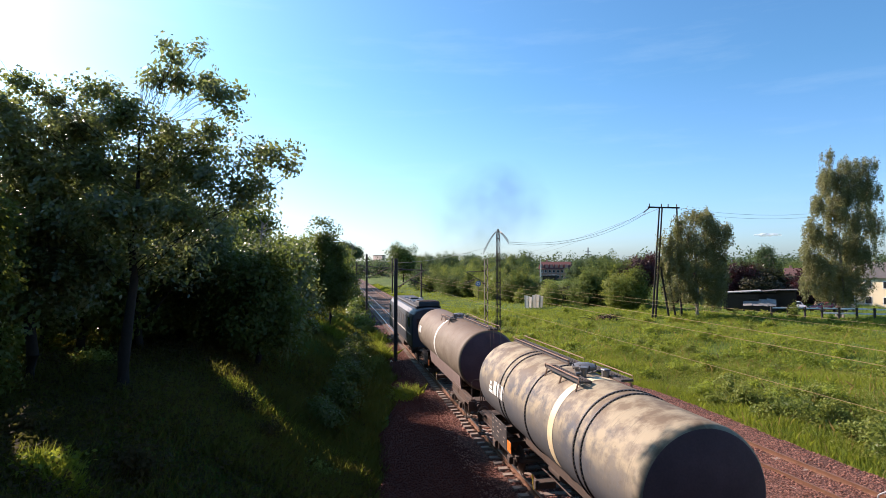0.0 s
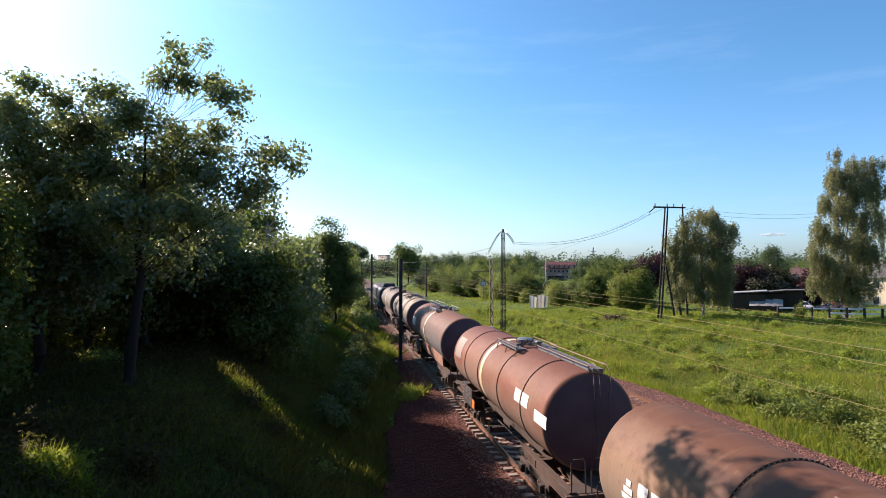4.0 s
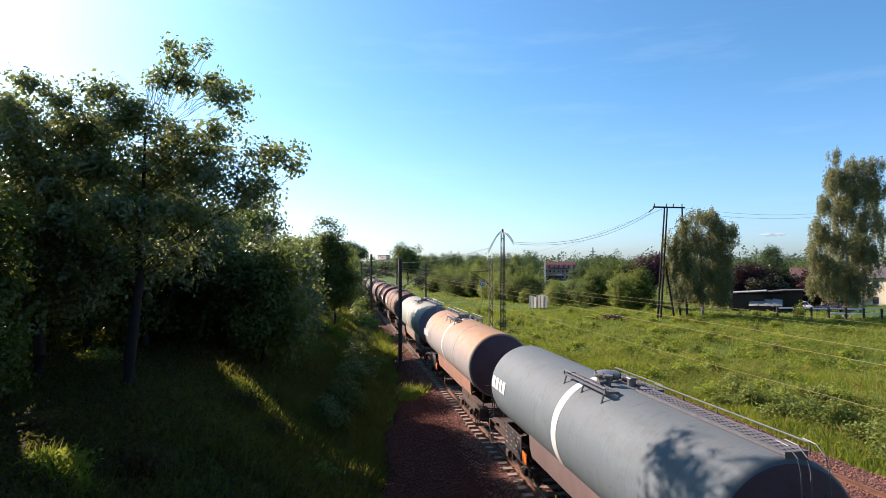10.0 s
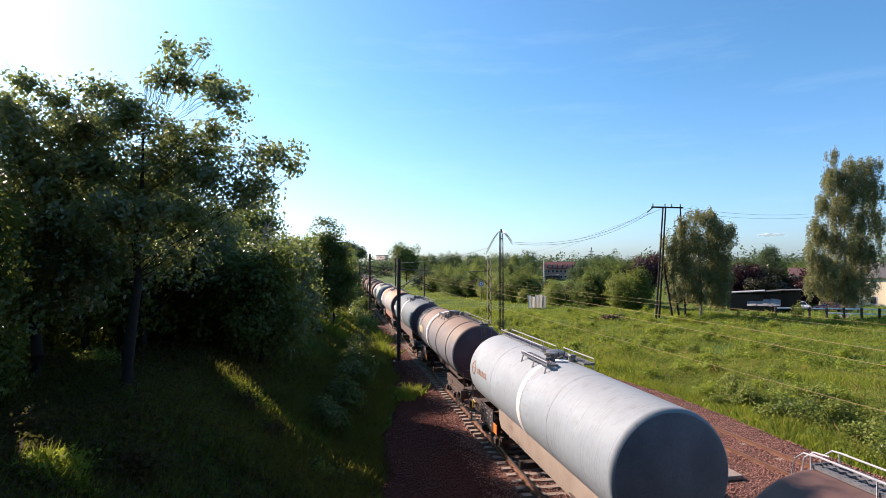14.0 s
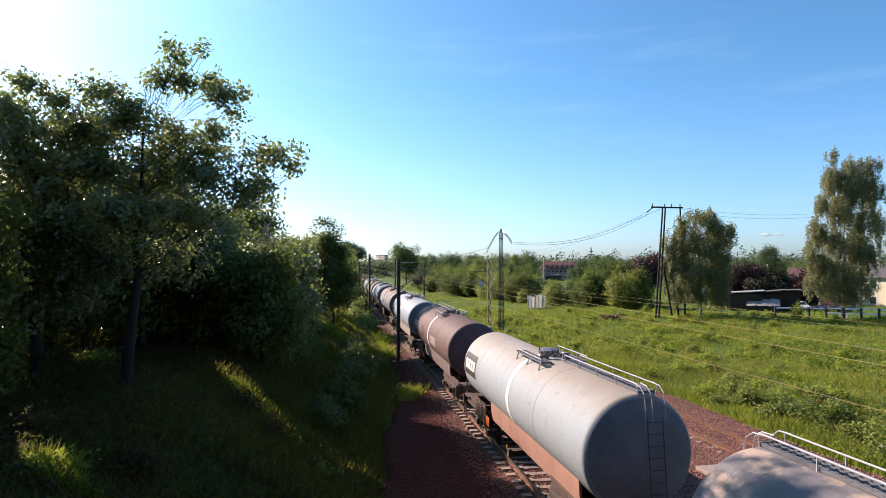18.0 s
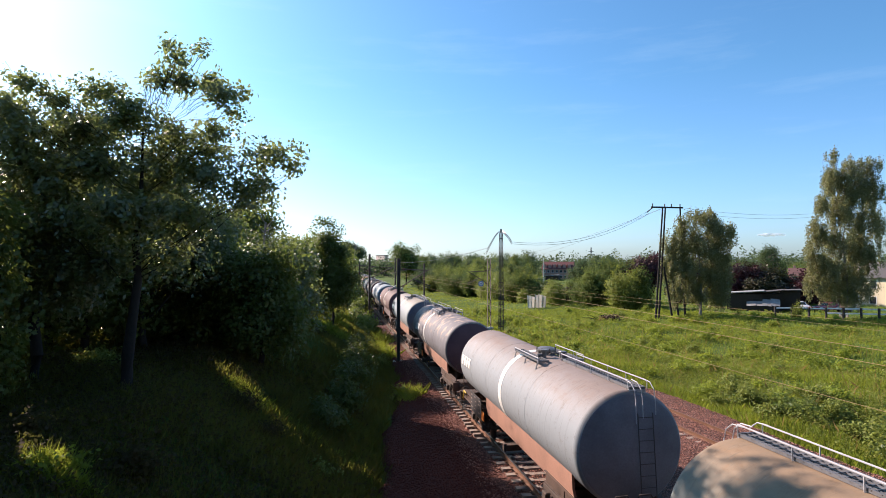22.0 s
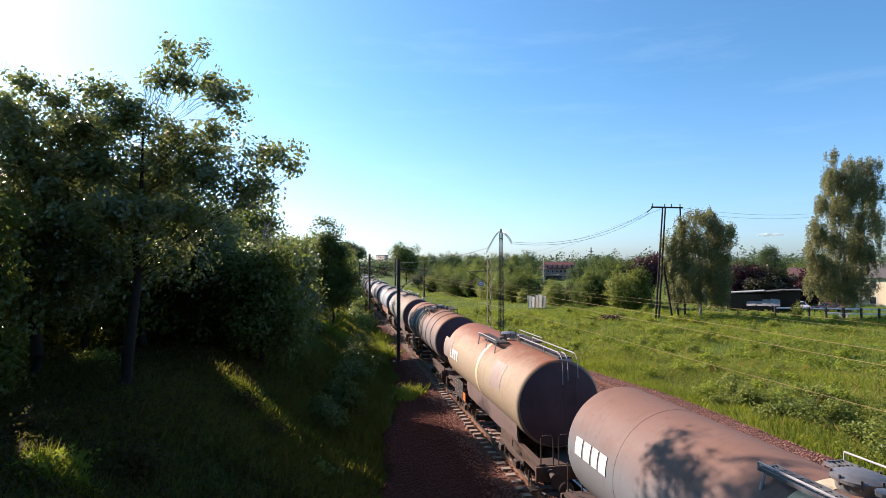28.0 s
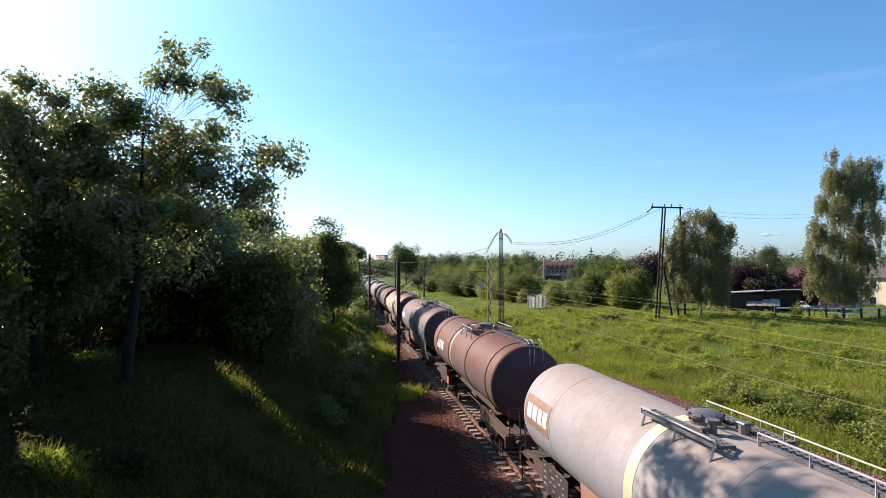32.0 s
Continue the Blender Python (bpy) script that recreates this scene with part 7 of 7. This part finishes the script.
T = {
    "w1": tank_mat("shell_taupe", (0.29, 0.245, 0.185), (0.21, 0.17, 0.13), (0.20, 0.12, 0.07), 0.6, 0.3, seed=1),
    "w2": tank_mat("shell_smeared_grey", (0.135, 0.140, 0.155), (0.34, 0.29, 0.21), (0.26, 0.17, 0.09), 0.6, 0.3, (0.50, 0.42, 0.28), seed=2, low=(0.11, 0.12, 0.14), low_top=0.0, patch_edge=(0.42, 0.60), patch_from=2.7),
    "w3": tank_mat("shell_brown_grey", (0.27, 0.15, 0.11), (0.19, 0.14, 0.12), (0.27, 0.115, 0.06), 0.7, 0.45, seed=3, low=(0.26, 0.25, 0.245), low_top=0.3),
    "w4": tank_mat("shell_red_brown", (0.31, 0.115, 0.070), (0.36, 0.19, 0.12), (0.20, 0.07, 0.042), 0.8, 0.5, seed=4, low=(0.38, 0.26, 0.20)),
    "w5": tank_mat("shell_dark_rust", (0.23, 0.115, 0.075), (0.36, 0.22, 0.13), (0.17, 0.07, 0.035), 0.8, 0.55, seed=5, low=(0.38, 0.29, 0.21), low_top=0.2),
    "w6": tank_mat("shell_cream", (0.51, 0.53, 0.45), (0.44, 0.44, 0.36), (0.36, 0.30, 0.20), 0.4, 0.12, seed=6),
    "w7": tank_mat("shell_faded_orange", (0.62, 0.41, 0.24), (0.55, 0.44, 0.32), (0.46, 0.23, 0.10), 0.7, 0.3, seed=7, low=(0.52, 0.52, 0.51), low_top=0.75),
    "w8": tank_mat("shell_slate", (0.205, 0.260, 0.275), (0.21, 0.250, 0.260), (0.15, 0.145, 0.13), 0.4, 0.10, seed=8),
    "w9": tank_mat("shell_tan_grey", (0.33, 0.275, 0.215), (0.245, 0.235, 0.235), (0.36, 0.21, 0.11), 0.9, 0.35, seed=9, low=(0.265, 0.28, 0.315), low_top=0.5),
    "w10": tank_mat("shell_white_grey", (0.43, 0.495, 0.525), (0.37, 0.42, 0.45), (0.42, 0.40, 0.36), 0.4, 0.06, seed=10),
    "w11": tank_mat("shell_chocolate", (0.20, 0.125, 0.11), (0.26, 0.175, 0.15), (0.16, 0.085, 0.065), 0.5, 0.25, seed=11),
    "w12": tank_mat("shell_ivory_grey", (0.49, 0.50, 0.46), (0.44, 0.41, 0.35), (0.42, 0.30, 0.20), 0.6, 0.14, seed=12, low=(0.46, 0.51, 0.53), low_top=1.05, low_amount=0.95),
    "w13": tank_mat("shell_patchy_grey", (0.28, 0.275, 0.29), (0.24, 0.23, 0.24), (0.24, 0.19, 0.16), 0.4, 0.10, (0.58, 0.44, 0.33), seed=13),
    "w14": tank_mat("shell_light_grey", (0.40, 0.41, 0.42), (0.37, 0.345, 0.32), (0.34, 0.23, 0.17), 0.6, 0.3, seed=14, low=(0.40, 0.44, 0.46), low_top=1.0, low_amount=0.9),
    "w15": tank_mat("shell_sand", (0.44, 0.36, 0.25), (0.34, 0.34, 0.28), (0.40, 0.22, 0.10), 0.9, 0.3, seed=15, low=(0.37, 0.38, 0.34), low_top=0.6),
    "w16": tank_mat("shell_orange_brown", (0.45, 0.225, 0.12), (0.36, 0.25, 0.18), (0.29, 0.115, 0.05), 0.8, 0.4, seed=16, low=(0.33, 0.32, 0.31), low_top=0.75),
    "w17": tank_mat("shell_rust_and_cream", (0.46, 0.19, 0.085), (0.50, 0.30, 0.16), (0.30, 0.10, 0.045), 0.6, 0.6, seed=17, low=(0.56, 0.48, 0.34), low_top=1.15),
    "w18": tank_mat("shell_brown_slate", (0.26, 0.185, 0.160), (0.27, 0.17, 0.13), (0.27, 0.13, 0.08), 0.5, 0.3, seed=18, low=(0.25, 0.285, 0.305), low_top=0.6),
    "w19": tank_mat("shell_maroon", (0.21, 0.100, 0.074), (0.25, 0.145, 0.105), (0.17, 0.068, 0.042), 0.7, 0.45, seed=19, low=(0.22, 0.18, 0.16), low_top=0.3),
    "w20": tank_mat("shell_pale_grey", (0.47, 0.48, 0.48), (0.43, 0.39, 0.34), (0.40, 0.28, 0.19), 0.5, 0.12, seed=20, low=(0.41, 0.44, 0.47), low_top=0.35),
}

WAGONS = [
    tank_wagon(38.27, 24.32, T["w1"], "taupe tank wagon with a white band and a walkway", band=6.6, plat=5.4, seed=1, deep="mauve", plate="white", plate_size=(0.9, 0.45), word_y=1.0, rail_mat="rust_rail", walk_mat="dark_grate"),
    tank_wagon(21.65, 8.64, T["w2"], "ringed grey tank wagon smeared with cream and rust stains", rings=(2.9, 3.35, 5.6, 9.1, 9.5), ring_mat="label_dark", band=7.6, band_mat="cream", plat=5.6, walk_to="front", seed=2, emblem="triangle", word_y=0.9, rail_mat="rust_rail", walk_mat="dark_grate"),
    tank_wagon(5.83, -7.81, T["w3"], "brownish tank wagon with a pale name plate and white handrails", band=6.3, band_mat="cream", seams=(2.1,), plat=4.8, plat_len=2.6, walk_to="front", seed=3, deep="salmon", plate="white", plate_size=(1.6, 0.62), word_y=1.2, yellow_lever=True),
    tank_wagon(-10.5, -24.07, T["w4"], "red-brown ringed tank wagon with a grey patch and a cream band", rings=(2.6, 5.0, 7.9, 10.6), band=5.5, band_mat="cream", plat=5.7, plat_len=2.5, seed=4, rail_mat="rust_rail", extra=((1.1, 22, 1.2, 1.0, "faded_patch"), (10.6, 12, 1.3, 0.4, "white"), (12.4, 4, 1.0, 0.35, "white"))),
    tank_wagon(-26.49, -40.0, T["w5"], "dark rusty ringed tank wagon with faded flanks", rings=(4.0, 7.6, 11.4), plat=5.6, seed=5, emblem="triangle", word_y=0.5, rail_mat="rust_rail", walk_mat="dark_grate", rails=(False, False)),
    tank_wagon(-42.82, -56.56, T["w6"], "cream tank wagon with a white band and a railed walkway", band=6.45, seams=(), plat=5.9, seed=6, end_mat="end_blue", deep="tan", emblem="box", word_y=1.1),
    tank_wagon(-59.16, -73.06, T["w7"], "faded orange-beige tank wagon with a white band", band=6.3, band_w=0.28, seams=(2.4, 9.4), plat=4.4, walk_to="front", seed=7, deep="salmon", emblem="triangle", word_y=-1.0),
    tank_wagon(-75.66, -89.49, T["w8"], "plain slate-grey tank wagon with a white band", band=6.4, plat=5.6, plat_len=2.5, seed=8, deep="mauve", emblem="blocks", word_y=1.0, rails=(False, True), rail_mat="grate"),
    tank_wagon(-91.94, -105.86, T["w9"], "tan-grey ringed tank wagon with a white band", rings=(1.9, 5.4, 8.2, 11.2), ring_w=0.04, band=4.7, plat=5.7, plat_len=2.0, seed=9, emblem="triangle", word_mat="cream", word_y=0.6, rails=(False, True), walk_mat="dark_grate", rail_mat="grate"),
    tank_wagon(-108.57, -122.49, T["w10"], "white-grey tank wagon with a dull red emblem", band=6.75, seams=(3.4, 9.2), plat=5.2, plat_len=2.4, walk_to="front", seed=10, end_mat="end_blue", deep="tan", emblem="ring", word_y=0.9, yellow_lever=True, sill=0.4),
    tank_wagon(-125.04, -139.0, T["w11"], "chocolate-brown tank wagon with a white band", band=6.4, band_w=0.25, seams=(9.4,), plat=5.6, walk_to="front", seed=11, deep="mauve", emblem="box", word_y=1.2, extra=((8.2, -4, 2.0, 0.5, "faded_patch"),)),
    tank_wagon(-141.72, -155.36, T["w12"], "ivory and grey tank wagon with a dark name panel", band=6.65, band_w=0.3, seams=(2.6, 9.2), plat=5.75, plat_len=2.4, seed=12, end_mat="end_blue", deep="salmon", emblem="blocks", word_y=1.2, plate="label_dark", plate_size=(1.9, 0.95)),
    tank_wagon(-158.16, -172.09, T["w13"], "grey tank wagon with pale peeling patches and a white band", band=5.45, seams=(3.0, 9.0), plat=5.0, walk_to="front", seed=13, deep="salmon", emblem="triangle", word_y=0.9),
    tank_wagon(-174.77, -188.73, T["w14"], "light grey weathered tank wagon with a white band", band=6.5, seams=(2.2, 4.6, 9.2), plat=6.25, plat_len=2.4, seed=14, end_mat="end_blue", deep="salmon", emblem="blocks", word_y=1.1, yellow_lever=True),
    tank_wagon(-191.44, -205.14, T["w15"], "sand-coloured weathered tank wagon", band=6.2, band_mat="faded_patch", seams=(4.0, 9.2), plat=5.2, plat_len=2.5, walk_to="front", seed=15, deep="mauve", emblem="box", word_y=1.0),
    tank_wagon(-207.75, -221.65, T["w16"], "orange-brown tank wagon with dark rings and a side ladder", rings=(2.0, 4.0, 5.8, 6.2, 7.6, 9.4, 11.2), ring_mat="dark_grate", ring_w=0.07, band=5.0, band_mat="cream", plat=5.6, plat_len=2.6, walk_to="", seed=16, emblem="triangle", word_y=0.8, side_ladder=True, wide=True, walk_mat="dark_grate", rail_mat="dark_grate"),
    tank_wagon(-224.11, -236.94, T["w17"], "rusty tank wagon with cream flanks and a bare white patch", band=6.5, band_mat="cream", band_w=0.3, plat=5.0, plat_len=2.8, seed=17, deep="mauve", plate="faded_patch", plate_size=(2.0, 1.0), emblem="triangle", word_y=0.3, extra=((9.2, 20, 1.3, 1.0, "faded_patch"),), walk_mat="dark_grate", wide=True),
    tank_wagon(-239.85, -253.59, T["w18"], "brown-grey tank wagon with a pale band", band=6.6, band_mat="cream", band_w=0.3, seams=(2.5, 9.2), plat=5.9, plat_len=2.4, seed=18, deep="mauve", emblem="blocks", word_y=1.3),
    tank_wagon(-256.42, -270.14, T["w19"], "maroon ringed tank wagon with a broad grey platform", rings=(1.3, 4.6, 8.4, 11.9), ring_w=0.04, band=5.0, band_mat="cream", band_w=0.16, plat=5.6, plat_len=2.2, seed=19, emblem="triangle", word_y=0.7, wide=True, rails=(False, False), walk_mat="dark_grate"),
    tank_wagon(-272.78, -286.5, T["w20"], "pale grey tank wagon with a brown name panel", band=6.5, band_mat="cream", seams=(2.3, 9.0), plat=5.9, plat_len=2.4, seed=20, deep="salmon", emblem="blocks", word_y=1.2, plate="rust_rail", plate_size=(1.9, 0.9)),
]


def locomotive(rear, length=17.2):
    """A dark diesel locomotive at the head of the train."""
    lo = thing("locomotive", Matrix.Translation((TRACK_X, rear + length / 2, 0)), "dark blue-grey diesel locomotive with a rounded cab and roof fans", "locomotive")
    h = length / 2
    body_m = worn("loco_dark_paint", (0.030, 0.038, 0.052), (0.075, 0.070, 0.068), 0.5, 1.6, 0.5)
    roof_m = worn("loco_roof_grey", (0.058, 0.060, 0.066), (0.03, 0.028, 0.028), 0.7, 1.6, 0.75)
    glass = plain("dark_window_glass", (0.02, 0.022, 0.025), 0.08)
    bm = bmesh.new()
    prof = [(-1.45, 1.15), (-1.47, 1.4), (-1.47, 3.15), (-1.38, 3.52), (-1.12, 3.80), (-0.6, 3.97), (0, 4.02)]
    prof += [(-x, z) for x, z in prof[-2::-1]]
    secs = []
    for y, sc in ((-h, 0.95), (-h + 0.10, 0.985), (-h + 0.35, 1.0), (h - 0.35, 1.0), (h - 0.10, 0.985), (h, 0.95)):
        secs.append([bm.verts.new((x * sc, y, 1.15 + (z - 1.15) * (0.6 + 0.4 * sc))) for x, z in prof])
    for a, b in zip(secs, secs[1:]):
        for i in range(len(prof) - 1):
            bm.faces.new((a[i], a[i + 1], b[i + 1], b[i]))
        bm.faces.new((a[-1], a[0], b[0], b[-1]))
    bm.faces.new(secs[0])
    bm.faces.new(secs[-1])
    bmesh.ops.recalc_face_normals(bm, faces=bm.faces)
    part("body", bm, body_m, lo, smooth=25)
    part("roof_panel", boxes((-0.95, 0.95, -h + 1.2, h - 1.2, 3.90, 4.07), bevel=0.05), roof_m, lo, "sooty grey roof panel")
    part("fan_housing", boxes((-0.80, 0.80, -h + 0.9, -h + 3.0, 4.05, 4.42), bevel=0.06), roof_m, lo)
    part("fan_grille", boxes(*[(-0.72, 0.72, -h + 1.0 + 0.2 * k, -h + 1.1 + 0.2 * k, 4.42, 4.45) for k in range(10)]), M["bogie"], lo)
    for k in range(5):
        part("roof_hatch", boxes((-0.55, 0.55, -h + 4.0 + 1.9 * k, -h + 5.3 + 1.9 * k, 4.06, 4.13), bevel=0.02), body_m, lo)
    part("exhaust_housing", boxes((-0.35, 0.35, 0.4, 1.6, 4.05, 4.25), bevel=0.04), roof_m, lo)
    for sx_ in (-1, 1):
        for end in (-1, 1):
            part("cab_side_window", boxes((sx_ * 1.472 - 0.01, sx_ * 1.472 + 0.01, end * (h - 1.7) - 0.4, end * (h - 1.7) + 0.4, 2.45, 3.2), bevel=0.005), glass, lo)
            part("cab_door", boxes((sx_ * 1.47 - 0.012, sx_ * 1.47 + 0.012, end * (h - 2.9) - 0.33, end * (h - 2.9) + 0.33, 1.35, 3.2), bevel=0.005), body_m, lo)
            part("end_window", boxes((sx_ * 0.62 - 0.5, sx_ * 0.62 + 0.5, end * (h - 0.04) - 0.05, end * (h - 0.04) + 0.05, 2.55, 3.25), bevel=0.01), glass, lo)
            part("buffer", turned([(0.0, 0.15), (0.12 * end, 0.15), (0.12 * end, 0.09), (0.5 * end, 0.09), (0.52 * end, 0.2), (0.60 * end, 0.2)], 12, "Y", (sx_ * 0.875, end * h, 1.05)), M["bogie"], lo, smooth=35)
        part("side_stripe", boxes((sx_ * 1.476 - 0.004, sx_ * 1.476 + 0.004, -h + 0.7, h - 0.7, 1.95, 2.05)), M["concrete"], lo, "pale stripe along the side")
        for k in range(5):
            part("side_louvre", boxes((sx_ * 1.474 - 0.008, sx_ * 1.474 + 0.008, -3.6 + 1.5 * k, -2.6 + 1.5 * k, 2.5, 3.2)), roof_m, lo)
    part("frame_sill", boxes((-1.4, 1.4, -h + 0.05, h - 0.05, 0.95, 1.2), bevel=0.02), M["bogie"], lo)
    part("fuel_tank", boxes((-1.25, 1.25, -2.0, 2.0, 0.35, 0.95), bevel=0.08), M["bogie"], lo)
    for yy in (-h + 3.2, h - 3.2):
        bogie_parts(lo, yy)
    return lo


LOCO = locomotive(40.9)


# ---- exhaust smoke over the line ----
smoke_m = Nodes("thin_grey_smoke")
smoke_m.done((0.20, 0.150, 0.105), 1.0, 0, 0.0)
ball = smoke_m.node("ShaderNodeTexGradient")
ball.gradient_type = "SPHERICAL"
smoke_m.tree.links.new(smoke_m.coords(), ball.inputs["Vector"])
tr = smoke_m.node("ShaderNodeBsdfTransparent")
ms = smoke_m.node("ShaderNodeMixShader")
smoke_m.put(ms.inputs[0], smoke_m.mul(smoke_m.mul(smoke_m.ramp(ball.outputs["Fac"], 0.0, 1.0), smoke_m.ramp(smoke_m.noise(1.3, 4, 0.6), 0.2, 0.8)), 0.29))
smoke_m.tree.links.new(tr.outputs[0], ms.inputs[1])
smoke_m.tree.links.new(smoke_m.bsdf.outputs[0], ms.inputs[2])
smoke_m.tree.links.new(ms.outputs[0], smoke_m.out.inputs[0])


def flake_mesh():
    """A thin ragged flake of smoke, one metre in radius."""
    bm = bmesh.new()
    ring = [bm.verts.new((math.cos(k * math.pi / 6), 0.06 * math.sin(2.3 * k), math.sin(k * math.pi / 6))) for k in range(12)]
    hub = bm.verts.new((0, 0.05, 0))
    for k in range(12):
        bm.faces.new((hub, ring[k], ring[(k + 1) % 12]))
    return mesh_of("puff", bm, smoke_m.mat, 60)


FLAKE = flake_mesh()
SMOKE = thing("smoke_cloud", Matrix.Translation((15.8, 55.0, 13.1)), "thin dark exhaust smoke drifting up over the line", "smoke")
for dx, dz, r, turn in ((-2.6, -1.0, 2.6, 10), (-0.4, 0.2, 2.9, 80), (1.6, 0.9, 2.6, 140), (0.6, 1.8, 1.9, 200), (2.7, -0.2, 2.0, 260), (-1.2, -1.9, 2.8, 300), (1.2, -1.6, 2.4, 30)):
    part("puff", FLAKE, None, SMOKE, place=pose(1.5 * dx, 0.25 * dz + 0.1 * dx, 1.1 * dz, 0, turn, 0) @ Matrix.Diagonal((1.65 * r, 1.65 * r, 1.65 * r, 1)))


# ---- sleepers, piece by piece ----
def sleeper_mesh():
    """Concrete sleeper: tapered block, lower in the middle, with rail seats."""
    bm = bmesh.new()
    for x0, x1, z in ((-1.22, -0.42, -0.165), (-0.42, 0.42, -0.205), (0.42, 1.22, -0.165)):
        w0, w1 = 0.15, 0.115
        vs = [bm.verts.new(v) for v in ((x0, -w0, -0.36), (x1, -w0, -0.36), (x1, w0, -0.36), (x0, w0, -0.36), (x0, -w1, z), (x1, -w1, z), (x1, w1, z), (x0, w1, z))]
        for f in ((0, 3, 2, 1), (4, 5, 6, 7), (0, 1, 5, 4), (1, 2, 6, 5), (2, 3, 7, 6), (3, 0, 4, 7)):
            bm.faces.new([vs[k] for k in f])
    return mesh_of("sleeper", bm, M["sleeper"])


def clip_mesh():
    bm = bmesh.new()
    for x in (-0.85, -0.65, 0.65, 0.85):
        box(bm, x - 0.05, x + 0.05, -0.06, 0.06, -0.17, -0.135)
    return mesh_of("rail_clips", bm, M["rail"])


SLEEPER, CLIPS = sleeper_mesh(), clip_mesh()
rng = np.random.default_rng(3)
for k in range(310):
    y = 8.0 + 0.6 * k
    s = part("sleeper", SLEEPER, None, track_1, place=pose(TRACK_X + rng.normal() * 0.012, y + rng.normal() * 0.01, rng.normal() * 0.006, 0, 0, rng.normal() * 0.3))
    if k < 70:
        part("rail_clips", CLIPS, None, s)
for k in range(260):
    y = 8.0 + 0.62 * k
    part("sleeper", SLEEPER, None, track_2, place=pose(float(track2_x(y)), y, -0.09 + rng.normal() * 0.006, 0, 0, 3.0 + rng.normal() * 0.4))


# ---- what moves ----
def motions():
    """The train rolls away along the line: metres run by each second."""
    run = [(0, 0.0), (2, 19.01), (4, 38.1), (6, 57.65), (8, 77.31), (10, 96.2), (12, 114.63), (14, 132.35), (16, 149.57), (18, 166.55), (20, 183.33),
           (22, 200.35), (24, 217.69), (26, 235.2), (28, 253.07), (30, 271.24), (32, 289.38)]
    for vehicle in (LOCO, *WAGONS):
        start = vehicle.matrix_basis.copy()
        walk(vehicle, [(t, Matrix.Translation((0, s + 0.35, 0)) @ start) for t, s in run])

    drift = [(0, 0.0, 0.0), (0.5, 2.4, 3.2), (1, 5.2, 8.2), (1.5, 8.4, 20.0), (2, 12.0, 38.0), (3, 18.0, 60.0), (32, 24.0, 70.0)]
    walk(SMOKE, [(t, pose(15.8 + dx, 55.0, 13.1 + dz)) for t, dx, dz in drift])


motions()
